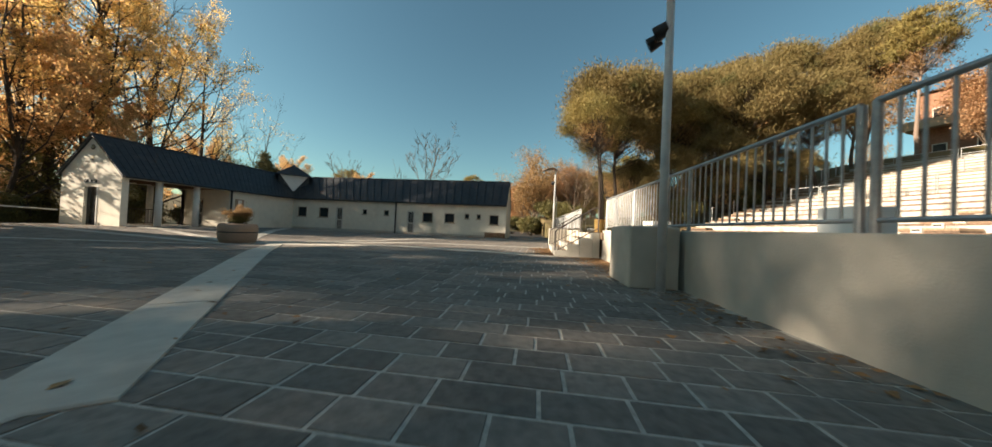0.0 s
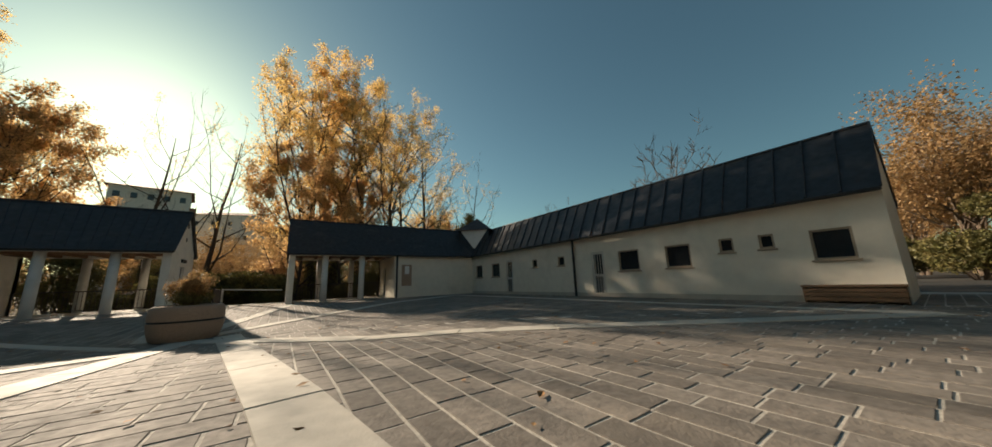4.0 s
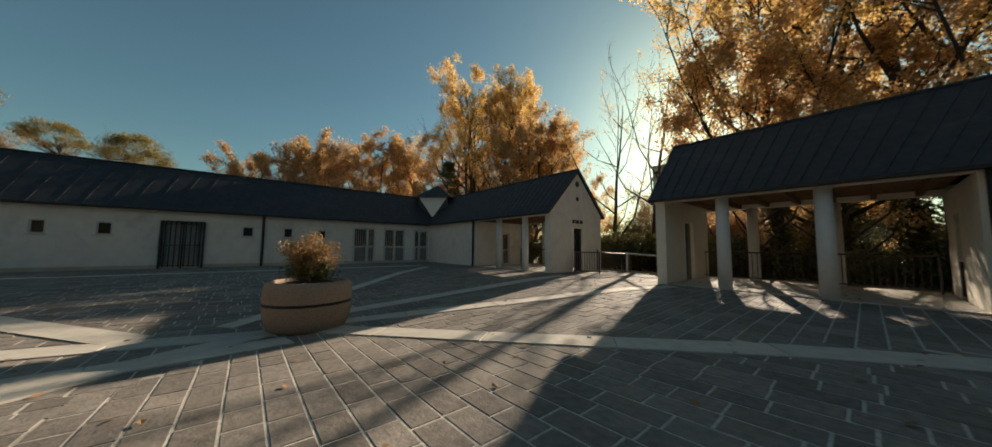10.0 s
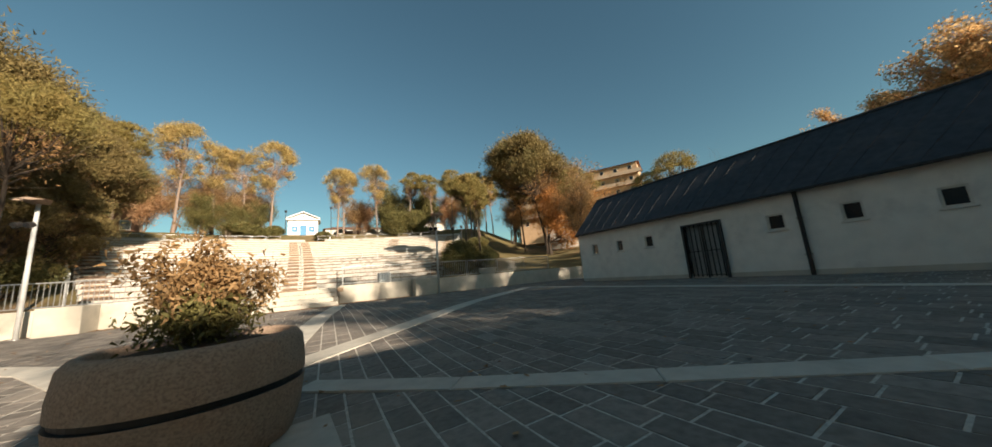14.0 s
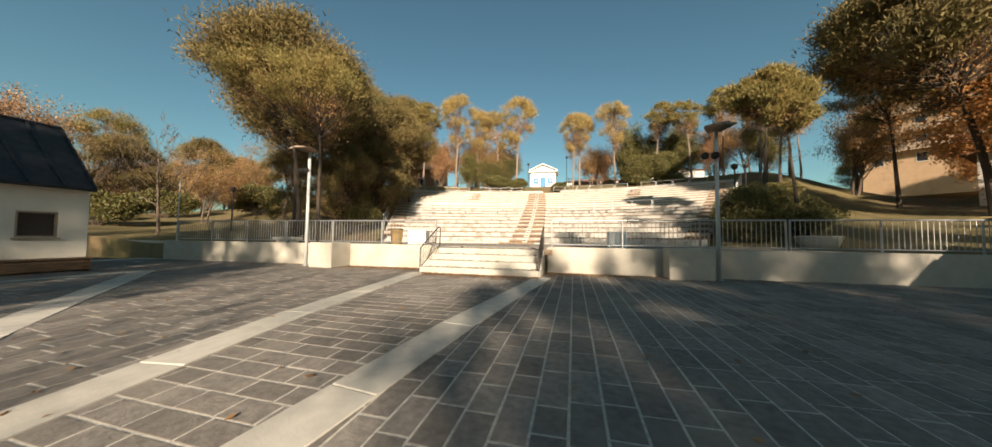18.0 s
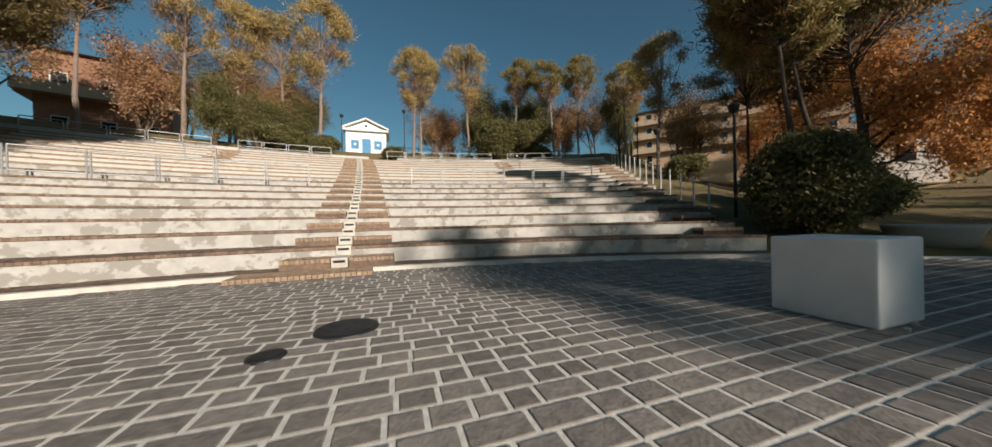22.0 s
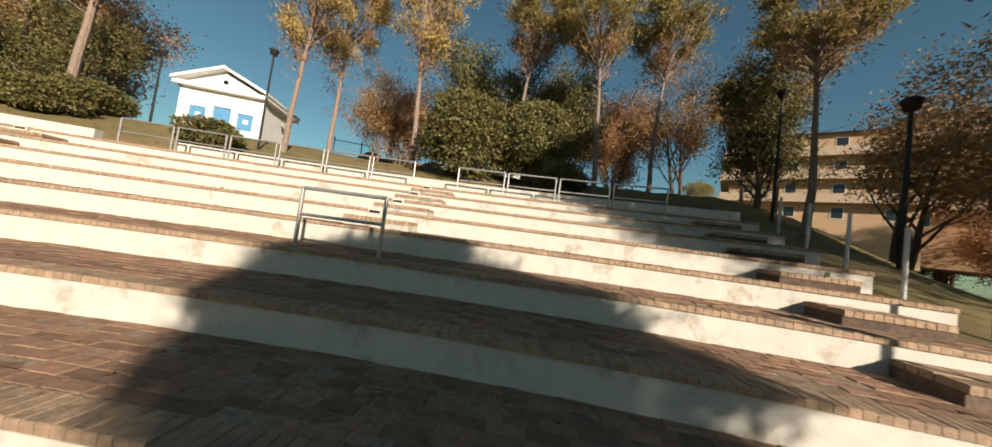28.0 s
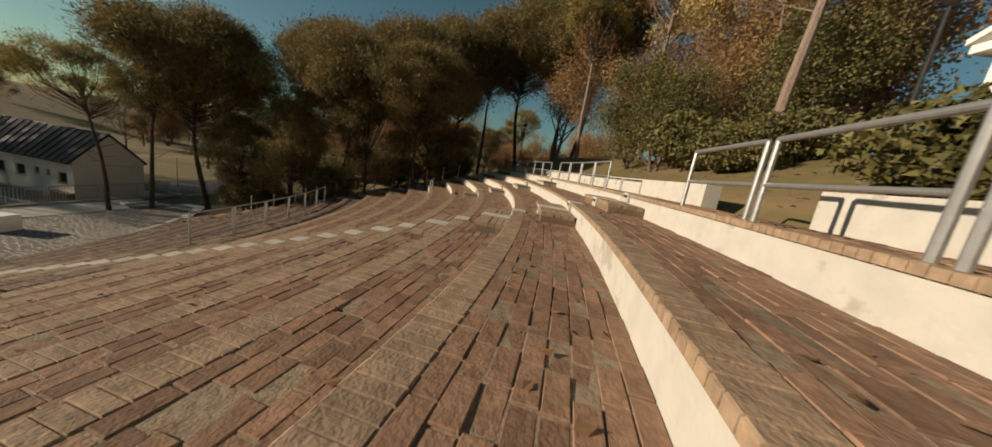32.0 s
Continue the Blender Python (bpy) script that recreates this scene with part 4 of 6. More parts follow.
row_pieces = []
random.seed(12)
for k in range(0, ROWS + 1):
    r0 = row_r(k) if k else 19.86
    r1 = row_r(k + 1)
    z = ROW_Z + ROW_H * k if k else STAGE + 0.07
    row = thing("seating_row", "curved peeling white riser with brick tread darkened for shade" if 0 < k < 9 else "curved white concrete riser with brown brick tread" if k else "low curb with brick paving at the foot of the seats", "seating row", group="amphitheatre rows", at=(*polar(r0, 0), z))
    part("riser", ring(r0 + 0.03, r0 + 0.3, (ROW_Z + ROW_H * (k - 1) if k else 0.5) - 0.1, z - 0.055, A0, A1), M_RISER if k < 10 else M_RISER_TOP, row)
    part("tread_bed", ring(r0 + 0.02, r1 + 0.15, z - 0.06, z - 0.005, A0, A1), M_BRICK_BED, row)
    if not k:
        part("curb", ring(r0, r0 + 0.16, 0.5, z + 0.006, A0, A1), M_STRIP, row, "pale worn concrete curb")
    edge_q, tread_q = arc_bricks(r0, r0 + 0.24, A0, A1, 0.085, 1, 0.006), arc_bricks(r0 + 0.24, r1 + 0.03, A0, A1, 0.26, 8)
    if not k:
        edge_q, tread_q = [], arc_bricks(r0 + 0.17, r1 + 0.03, A0, A1, 0.26, 7)
    if 13 <= k <= 16:
        near = lambda x, y: 9.0 < math.degrees(math.atan2(x - CX, y - CY)) < 14.5
        (single_e, edge_q), (single_t, tread_q) = parted(edge_q, near), parted(tread_q, near)
        row_pieces.append((row, z, single_e, single_t))
    # rows below 9 get the bricks with shade in the colour
    if edge_q:
        e = part("edge_bricks", slabs("edge_bricks", edge_q, z - 0.06, z + 0.002, M_EDGE_SHADED if k < 9 else M_BRICK_EDGE, lean=0.004), None, row)
        tagged(e, kind="stuff")
    t = part("tread_bricks", slabs("tread_bricks", tread_q, z - 0.06, z, M_BRICK_SHADED if k < 9 else M_BRICK, lean=0.006, inset=0.004), None, row)
    tagged(t, kind="stuff")
ZT = ROW_Z + ROW_H * ROWS
RT = row_r(ROWS + 1)
top = part("parapet", ring(RT, RT + 0.28, ZT - 0.3, ZT + 0.42, A0, -1.6), M_RISER_TOP)
tagged(top, "white parapet wall along the top of the seating", "wall", kind="structure")
top = part("parapet", ring(RT, RT + 0.28, ZT - 0.3, ZT + 0.42, 1.6, A1), M_RISER_TOP)
tagged(top, "white parapet wall along the top of the seating", "wall", kind="structure")


# ---- trees ----
def leaf_quads(at, size, long, rng, droop=0.0, lean=None):
    """One bent leaf quad at each place, turned at random."""
    at = np.asarray(at, float)
    n = len(at)
    d = rng.normal(size=(n, 3))
    d[:, 2] -= droop
    if lean is not None:
        d += lean
    d /= np.linalg.norm(d, axis=1, keepdims=True)
    e = np.cross(d, rng.normal(size=(n, 3)))
    e /= np.linalg.norm(e, axis=1, keepdims=True) + 1e-9
    s = size * rng.uniform(0.6, 1.3, (n, 1))
    v = np.stack([at - e * s * 0.5, at + d * s * long * 0.45 - e * s * 0.35, at + d * s * long, at + e * s * 0.5], 1)
    return v.reshape(-1, 3), np.arange(4 * n).reshape(-1, 4)


def limb(m, p, d, length, r, depth, tips, rng, up=0.25, kids=4, spread=38, sides=6, bend=0.16):
    n = 4
    p, d = Vector(p), Vector(d).normalized()
    pts = [p]
    for i in range(n):
        d = (d + Vector(rng.normal(size=3)) * bend + Vector((0, 0, up * 0.35))).normalized()
        q = p + d * (length / n)
        m.tube(p, q, r * (1 - 0.62 * i / n), r * (1 - 0.62 * (i + 1) / n), n=sides, caps=False)
        if depth and i >= 1:
            for _ in range(max(1, round(kids / 3))):
                side = d.orthogonal().normalized()
                side.rotate(Matrix.Rotation(rng.uniform(0, 6.28), 3, d))
                a = radians(spread * rng.uniform(0.7, 1.25))
                limb(m, q, d * math.cos(a) + side * math.sin(a), length * rng.uniform(0.42, 0.62), r * (1 - 0.62 * (i + 1) / n) * 0.62, depth - 1, tips, rng, up, kids, spread, max(3, sides - 1), bend)
        p = q
        pts.append(q)
    if depth <= 1:
        tips += [tuple(k) for k in pts[2:]]
    return p, d


def tree(name, label, category, trunk, trunk_mat, leaves, leaf_mat, group):
    t = thing(name, label, category, group)
    part("trunk", trunk, trunk_mat, t)
    if leaves is not None:
        v, q = leaves
        part("crown", fast_mesh("crown", v, q, leaf_mat), None, t)
    return t


def pine(seed, h, crown_r, crown_h, mat, label, lean=0.0, dense=1.0, bark=None, top=0.68, flare=0.75, inner=0.35, k=130, size=0.05):
    """A pine: bare trunk, a fan of rising limbs and a domed crown of needle tufts that narrows to the trunk."""
    rng = np.random.default_rng(seed)
    m = Mesh()
    p, d = Vector((0, 0, -0.3)), Vector((lean, 0.02, 1))
    segs, r0 = 9, 0.0135 * h
    axis = [p]
    for i in range(segs):
        d = (d + Vector((rng.normal() * 0.045, rng.normal() * 0.045, 0.08))).normalized()
        q = p + d * (h * 0.93 / segs)
        m.tube(p, q, r0 * (1 - 0.82 * i / segs), r0 * (1 - 0.82 * (i + 1) / segs), n=8, caps=False)
        p = q
        axis.append(q)

    def on_axis(z):
        for a, b in zip(axis, axis[1:]):
            if a.z <= z <= b.z:
                return a.lerp(b, (z - a.z) / (b.z - a.z))
        return axis[-1]
    zb = h - crown_h
    at, lean_to, dry = [], [], []
    n = int(95 * dense)
    lobes = [(1 - rng.random() * rng.uniform(0.2, 1.0), rng.uniform(0, 6.283)) for _ in range(int(14 + 9 * dense))]
    for i in range(n):
        lu, la = lobes[i % len(lobes)]
        u = min(1.0, max(0.02, lu + rng.normal() * 0.06))
        prof = (u / top) ** flare if u < top else math.sqrt(max(0.0, 1 - ((u - top) / (1.02 - top)) ** 2))
        a = la + rng.normal() * 0.2
        f = rng.uniform(0.5, 1.0) ** 0.6 * (1 + 0.12 * math.sin(3 * a + seed) + 0.08 * math.sin(7 * la + 9 * lu))
        c = np.array([math.cos(a), math.sin(a), 0.0]) * crown_r * prof * f
        ax = on_axis(zb + u * crown_h)
        w = np.array([ax.x + c[0], ax.y + c[1], zb + u * crown_h])
        s = on_axis(max(zb * 0.8, zb + (u * 0.55 - 0.16) * crown_h))
        mid = s.lerp(Vector(w), 0.55) + Vector((c[0] * 0.12, c[1] * 0.12, -0.04 * crown_h))
        if i % 2 == 0:
            m.tube(s, mid, 0.0028 * h, 0.0016 * h, n=4, caps=False)
            m.tube(mid, Vector(w), 0.0016 * h, 0.0006 * h, n=3, caps=False)
        sig = crown_r * rng.uniform(0.085, 0.15)
        at.append(w + rng.normal(size=(k, 3)) * np.array([sig, sig, sig * 0.62]))
        lean_to.append(np.tile(np.array([c[0], c[1], 0]) / (crown_r + 1e-6) * 0.8 + np.array([0, 0, 0.9]), (k, 1)))
        if u < 0.8 and rng.random() < inner:
            dry.append(np.array(mid) + rng.normal(size=(60, 3)) * sig * 1.1)
    for _ in range(16):                       # dead twigs under the crown
        z = rng.uniform(0.3, 0.7) * h
        a = rng.uniform(0, 6.28)
        s = on_axis(z)
        e = s + Vector((math.cos(a), math.sin(a), rng.uniform(-0.1, 0.6))) * rng.uniform(0.5, 1.5) * crown_r * 0.45
        m.tube(s, e, 0.02, 0.005, n=3, caps=False)
    t = tree("pine_tree", label, "tree", m, bark or M_BARK_PINE, leaf_quads(np.concatenate(at), size, 4.6, rng, lean=np.concatenate(lean_to)), mat, "park trees")
    if dry:
        part("inner_needles", fast_mesh("inner_needles", *leaf_quads(np.concatenate(dry), 0.05, 4.0, rng, droop=0.5), M_NEEDLE_DEAD), None, t, "dry brown inner needles")
    return t


def poplar_tree(seed, h, reach, mat, label, leafy=1.0, ivy=0.0, limbs=17, lean=0.0, bark=None, name="poplar_tree", low=0.22, size=0.095, twig=1.0):
    """A poplar: one trunk, limbs that start wide and sweep upward, twigs, plumes of leaves on some limbs, ivy on the trunk."""
    rng = np.random.default_rng(seed)
    m = Mesh()
    p, d = Vector((0, 0, -0.4)), Vector((lean, rng.normal() * 0.04, 1)).normalized()
    axis, n, r0 = [p], 10, 0.0125 * h
    for i in range(n):
        d = (d + Vector((rng.normal() * 0.06, rng.normal() * 0.06, 0.06))).normalized()
        q = p + d * (h * 0.9 / n)
        m.tube(p, q, r0 * (1 - 0.88 * i / n), r0 * (1 - 0.88 * (i + 1) / n), n=8, caps=False)
        p = q
        axis.append(q)
    at = []

    def shoot(a, b, r, k):
        """A bent twig from a to b."""
        c = a.lerp(b, 0.5) + Vector(rng.normal(size=3)) * (b - a).length * 0.05
        m.tube(a, c, r, r * 0.7, n=k, caps=False)
        m.tube(c, b, r * 0.7, r * 0.3, n=k, caps=False)
        return c
    for i in range(limbs):
        f = low + (0.93 - low) * (i + rng.random()) / limbs
        k = min(n - 1, int(f * n))
        s = axis[k].lerp(axis[k + 1], f * n - k)
        a = 2.4 * i + rng.uniform(-0.5, 0.5)
        out = Vector((math.cos(a), math.sin(a), 0))
        length = reach * (1.15 - 0.75 * f) * rng.uniform(0.75, 1.15)
        rise = length * rng.uniform(0.75, 1.5)
        e1 = s + out * length * 0.5 + Vector((0, 0, rise * 0.32))
        e2 = s + out * length * 0.85 + Vector((0, 0, rise * 0.85)) + Vector(rng.normal(size=3)) * 0.2
        e3 = s + out * length + Vector((0, 0, rise * 1.3)) + Vector(rng.normal(size=3)) * 0.25
        r = r0 * (1 - 0.8 * f) * 0.5
        pts = [s, e1, e2, e3]
        for a0, b0, ra, rb in zip(pts, pts[1:], (r, r * 0.62, r * 0.34), (r * 0.62, r * 0.34, r * 0.1)):
            m.tube(a0, b0, ra, rb, n=5, caps=False)
        clad = rng.random() < 0.45 + 0.35 * leafy
        for j in range(9):
            u = rng.uniform(0.25, 1.0)
            q = e1.lerp(e2, (u - 0.25) / 0.4) if u < 0.65 else e2.lerp(e3, (u - 0.65) / 0.35)
            sd = Vector((rng.normal(), rng.normal(), rng.uniform(0.5, 1.6))).normalized()
            sd = (sd + out * 0.35).normalized()
            l2 = length * rng.uniform(0.22, 0.42)
            t1 = q + sd * l2
            shoot(q, t1, max(0.011, r * 0.28) * twig, 4)
            for _ in range(3):
                v = rng.uniform(0.3, 0.95)
                b0 = q.lerp(t1, v)
                w = (sd + Vector(rng.normal(size=3)) * 0.45 + Vector((0, 0, 0.5))).normalized()
                t2 = b0 + w * l2 * rng.uniform(0.35, 0.7)
                m.tube(b0, t2, 0.009 * twig, 0.004, n=3, caps=False)
                if clad and leafy:
                    cnt = int(46 * leafy * rng.uniform(0.4, 1.4))
                    g = rng.random((cnt, 1))
                    at.append(np.array(b0) * (1 - g) + np.array(t2) * g + rng.normal(size=(cnt, 3)) * 0.21)
    t = tree(name, label, "tree", m, bark or M_BARK_DARK, leaf_quads(np.concatenate(at), size, 1.25, rng, droop=0.3) if at else None, mat, "park trees")
    if ivy:
        pts = []
        for i in range(int(ivy * n)):
            a0, b0 = axis[i], axis[i + 1]
            g = rng.random((900, 1))
            ang = rng.uniform(0, 6.283, 900)
            rad = (r0 * (1 - 0.88 * i / n) + np.abs(rng.normal(size=900)) * 0.22 + 0.1 * math.sin(i * 2.1 + seed) ** 2)
            pts.append(np.array(a0) * (1 - g) + np.array(b0) * g + np.stack([np.cos(ang) * rad, np.sin(ang) * rad, rng.normal(size=900) * 0.1], 1))
        part("ivy", fast_mesh("ivy", *leaf_quads(np.concatenate(pts), 0.13, 1.3, rng, droop=0.5), M_LEAF_DARK), None, t, "dark green ivy on the trunk")
    return t


def conifer(seed, h, r, label, mat):
    """A dark conifer: drooping whorls of boughs on a straight trunk."""
    rng = np.random.default_rng(seed)
    m = Mesh().tube((0, 0, -0.3), (0, 0, h * 0.97), 0.018 * h, 0.01, n=8, caps=False)
    at, to = [], []
    for i in range(int(h * 7)):
        u = rng.random() ** 0.8
        a = rng.uniform(0, 6.283)
        l = r * (1 - u) ** 0.7 * rng.uniform(0.65, 1.1) + 0.12
        s = Vector((0, 0, h * (0.1 + 0.88 * u)))
        e = s + Vector((math.cos(a) * l, math.sin(a) * l, rng.uniform(-0.05, 0.3) * l))
        m.tube(s, e, 0.03, 0.008, n=3, caps=False)
        g = rng.random((150, 1)) ** 0.6
        at.append(np.array(s) * (1 - g) + np.array(e) * g + rng.normal(size=(150, 3)) * np.array([0.16, 0.16, 0.1]) * (0.5 + r * 0.2))
        to.append(np.tile(np.array([math.cos(a), math.sin(a), 0.3]), (150, 1)))
    return tree("conifer", label, "tree", m, M_BARK_DARK, leaf_quads(np.concatenate(at), 0.05, 4.2, rng, lean=np.concatenate(to)), mat, "park trees")


def broad(name, seed, h, r, spread, up, mat, label, stems=1, leaf=2.0, size=0.12, bark=None, depth=3, kids=4, cluster=0.35, keep=1.0, first=0.28):
    rng = np.random.default_rng(seed)
    m, tips = Mesh(), []
    for s in range(stems):
        a = 6.28 * s / stems + rng.uniform(0, 1)
        d0 = Vector((math.cos(a) * 0.22 * (stems > 1), math.sin(a) * 0.22 * (stems > 1), 1))
        p, d = Vector((0.12 * math.cos(a), 0.12 * math.sin(a), -0.3)), d0.normalized()
        n = 6
        rr = r
        for i in range(n):
            d = (d + Vector((rng.normal() * 0.06, rng.normal() * 0.06, 0.08))).normalized()
            q = p + d * (h * 0.62 / n)
            m.tube(p, q, rr * (1 - 0.7 * i / n), rr * (1 - 0.7 * (i + 1) / n), n=8, caps=False)
            if (i + 1) / n > first:
                for _ in range(2):
                    b = rng.uniform(0, 6.28)
                    side = Vector((math.cos(b), math.sin(b), 0))
                    ang = radians(spread * rng.uniform(0.75, 1.2))
                    limb(m, q, d * math.cos(ang) + side * math.sin(ang), h * rng.uniform(0.26, 0.4), rr * (1 - 0.7 * (i + 1) / n) * 0.55, depth - 1, tips, rng, up, kids, spread)
            p = q
        limb(m, p, d, h * 0.36, rr * 0.3, depth - 1, tips, rng, up, kids, spread * 0.8)
    leaves = None
    if leaf:
        t = np.array(tips)
        if keep < 1:
            c = np.array([noise.noise(Vector(k) * 0.5) for k in tips])
            t = t[c > np.quantile(c, 1 - keep)]
        k = max(1, int(leaf))
        at = (t[:, None] + rng.normal(size=(len(t), k, 3)) * cluster).reshape(-1, 3)
        leaves = leaf_quads(at, size, 1.25, rng, droop=0.4)
    return tree(name, label, "tree", m, bark or M_BARK, leaves, mat, "park trees")


def bush(seed, rx, ry, h, mat, label, n=5200, size=0.10, lumps=22):
    rng = np.random.default_rng(seed)
    m = Mesh()
    at = []
    for i in range(lumps):
        u = rng.normal(size=3)
        u /= np.linalg.norm(u)
        c = np.array([u[0] * rx * 0.62, u[1] * ry * 0.62, h * 0.48 + abs(u[2]) * h * 0.3 * (1 if rng.random() > 0.3 else -1)])
        m.tube((c[0] * 0.1, c[1] * 0.1, -0.1), tuple(c), 0.03, 0.012, n=4, caps=False)
        g = rng.normal(size=(n // lumps, 3))
        g /= np.linalg.norm(g, axis=1, keepdims=True)
        at.append(c + g * np.array([rx, ry, h * 0.5]) * 0.42 * rng.uniform(0.55, 1.05, (n // lumps, 1)))
    at = np.concatenate(at)
    at = at[at[:, 2] > 0.02]
    b = thing("bush", label, "bush", "park shrubs")
    part("stem_base", m, M_BARK_DARK, b)
    part("foliage", fast_mesh("foliage", *leaf_quads(at, size, 1.5, rng), mat), None, b)
    return b


def put(template, x, y, s=1.0, turn=0.0, z=None):
    """The template itself at its first place, copies at the others."""
    zz = ground_z(x, y) - 0.05 if z is None else z
    m = pose(x, y, zz, 0, 0, turn) @ Matrix.Scale(s, 4)
    if not template.get("used"):
        template["used"] = 1
        template.matrix_basis = m
        return template
    c = copy_thing(template, pose(x, y, zz, 0, 0, turn))
    c.matrix_basis = m
    return c


rnd = random.Random(5)
pine_slim = pine(1, 11.3, 2.35, 6.4, M_NEEDLE_DRY, "tall pine with bare pale trunk and rounded golden crown")
pine_slim2 = pine(2, 10.8, 1.9, 5.2, M_NEEDLE, "slender pine with high olive crown behind the seating")
pine_wide = pine(3, 15.0, 4.8, 8.2, M_NEEDLE_BROWN, "broad umbrella pine with dense brownish green crown", dense=3.6, lean=0.04, bark=M_BARK_DARK, top=0.5, flare=0.45, inner=0.2, k=210, size=0.062)
pine_dark = pine(4, 13.0, 2.9, 6.0, M_NEEDLE, "dark green pine with bare trunk and open crown", dense=1.2, lean=-0.04, bark=M_BARK_DARK, top=0.6, flare=0.6)
pine_bushy = pine(7, 8.6, 2.9, 8.0, M_NEEDLE_BROWN, "bushy brown-olive pine with crown down to the ground", dense=2.2, bark=M_BARK_DARK, top=0.35, flare=0.35)
pine_open = pine(6, 9.8, 1.75, 2.9, M_NEEDLE, "tall slim pine with flat umbrella crown beside the seats", dense=1.6, lean=0.18, bark=M_BARK_DARK, top=0.4, flare=0.5, k=230, size=0.05)
pine_lean = pine(8, 10.8, 3.4, 6.0, M_NEEDLE_BROWN, "leaning umbrella pine with wide dark crown on the lawn", dense=2.6, lean=-0.02, bark=M_BARK_DARK, top=0.5, flare=0.5, k=230, size=0.06, inner=0.2)
# along the top of the seating
for tpl, x, y, s, a in ((pine_slim, 2.75, 34.9, 0.92, 0), (pine_slim, 3.75, 37.6, 0.95, 70), (pine_slim, 8.45, 35.0, 1.00, 150), (pine_slim2, 13.4, 34.6, 0.92, 20),
                        (pine_slim2, 16.6, 31.6, 0.90, 200), (pine_slim2, 20.9, 26.4, 0.85, 90), (pine_slim, 20.0, 21.9, 0.86, 250), (pine_slim2, 20.6, 33.2, 0.95, 300),
                        (pine_slim, -5.4, 35.0, 1.19, 40), (pine_slim, -8.6, 36.5, 1.02, 220), (pine_slim, -11.4, 35.2, 1.05, 120), (pine_slim, -14.8, 34.2, 1.2, 310),
                        (pine_slim2, -18.5, 31.0, 1.10, 10), (pine_slim, 26.0, 31.0, 0.90, 33), (pine_slim2, 30.0, 36.0, 1.00, 140)):
    put(tpl, x, y, s, a)
for tpl, x, y, s, a in ((pine_wide, -13.8, 5.8, 0.85, 0), (pine_wide, -21.5, 11.5, 0.9, 100), (pine_dark, -11.6, 4.2, 0.8, 60), (pine_dark, -9.9, 3.7, 0.7, 160), (pine_wide, -18.3, 13.2, 0.8, 80), (pine_wide, -14.6, 15.0, 0.7, 190), (pine_wide, -14.4, 20.5, 0.62, 260),
                        (pine_bushy, -36.0, 14.5, 0.9, 130), (pine_bushy, -41.0, 10.5, 0.85, 300), (pine_bushy, -47.0, 14.0, 1.0, 200), (pine_bushy, -52.0, 7.5, 1.0, 20), (pine_dark, -28.0, 22.0, 1.1, 40), (pine_dark, -33.0, 30.0, 1.1, 70), (pine_wide, -25.5, 19.0, 0.95, 150),
                        (pine_open, 12.3, 9.6, 0.94, 0), (pine_open, 13.9, 9.6, 0.87, 25), (pine_lean, 24.6, 13.0, 1.3, 0), (pine_lean, 30.0, 19.0, 1.0, 140), (pine_dark, 32.0, 20.0, 1.05, 320),
                        (pine_bushy, -13.0, 9.4, 0.7, 50), (pine_bushy, -15.6, 7.4, 0.66, 250), (pine_bushy, -13.2, 12.8, 0.75, 150), (pine_bushy, -14.6, 17.0, 0.85, 20), (pine_dark, 23.6, 6.4, 0.7, 250), (pine_dark, 25.5, 19.0, 0.8, 55),
                        (pine_dark, -15.8, 10.4, 0.75, 200), (pine_wide, -27.0, 26.0, 1.0, 310), (pine_wide, -20.5, 16.5, 0.85, 200), (pine_bushy, -18.0, 20.0, 1.0, 60), (pine_bushy, -26.0, 18.0, 1.1, 330), (pine_wide, -23.0, 31.0, 0.85, 120)):
    put(tpl, x, y, s, a)

poplar_big = poplar_tree(11, 24.0, 5.4, M_LEAF_YELLOW, "tall golden poplar with rising limbs and ivy-clad trunk", leafy=0.95, ivy=0.5, limbs=22, lean=0.05, low=0.16)
poplar_dense = poplar_tree(10, 24.0, 5.6, M_LEAF_YELLOW, "tall full golden poplar behind the porch roof", leafy=1.15, ivy=0.3, limbs=32, low=0.2, size=0.1)
poplar_thin = poplar_tree(12, 22.0, 7.2, M_LEAF_YELLOW, "half-bare poplar with fine upswept branches and few golden leaves", leafy=0.65, ivy=0.3, limbs=24, low=0.14)
poplar_bare = poplar_tree(19, 18.0, 5.6, M_LEAF_YELLOW, "nearly leafless poplar with spreading twigs", leafy=0.12, limbs=12, low=0.2, twig=0.75)
poplar_low = poplar_tree(18, 13.0, 4.2, M_LEAF_GOLD, "pale gold poplar with upswept plumes behind the roofs", leafy=1.25, limbs=20, low=0.1, size=0.11)
bare_fan = poplar_tree(31, 16.0, 5.2, M_LEAF_YELLOW, "leafless grey tree with a wide fan of fine twigs", leafy=0, limbs=20, low=0.24, bark=M_BARK, name="bare_tree", twig=2.2)
ivy_stump = poplar_tree(37, 8.6, 1.3, M_LEAF_DARK, "dead trunk thickly clad in dark ivy", leafy=0.9, ivy=0.98, limbs=8, low=0.3)
fir = conifer(41, 10.0, 3.0, "dark green conifer behind the corner roof", M_LEAF_DARK)
bare = broad("bare_tree", 13, 12.0, 0.20, 36, 0.35, M_LEAF_PINK, "leafless tree with fine spreading twigs", stems=1, leaf=0, depth=4, kids=4, bark=M_BARK)
rust = broad("autumn_tree", 14, 9.5, 0.18, 40, 0.25, M_LEAF_ORANGE, "broad tree with tawny brown autumn leaves", stems=2, leaf=20, size=0.115, depth=3, kids=4, cluster=0.4, keep=0.85)
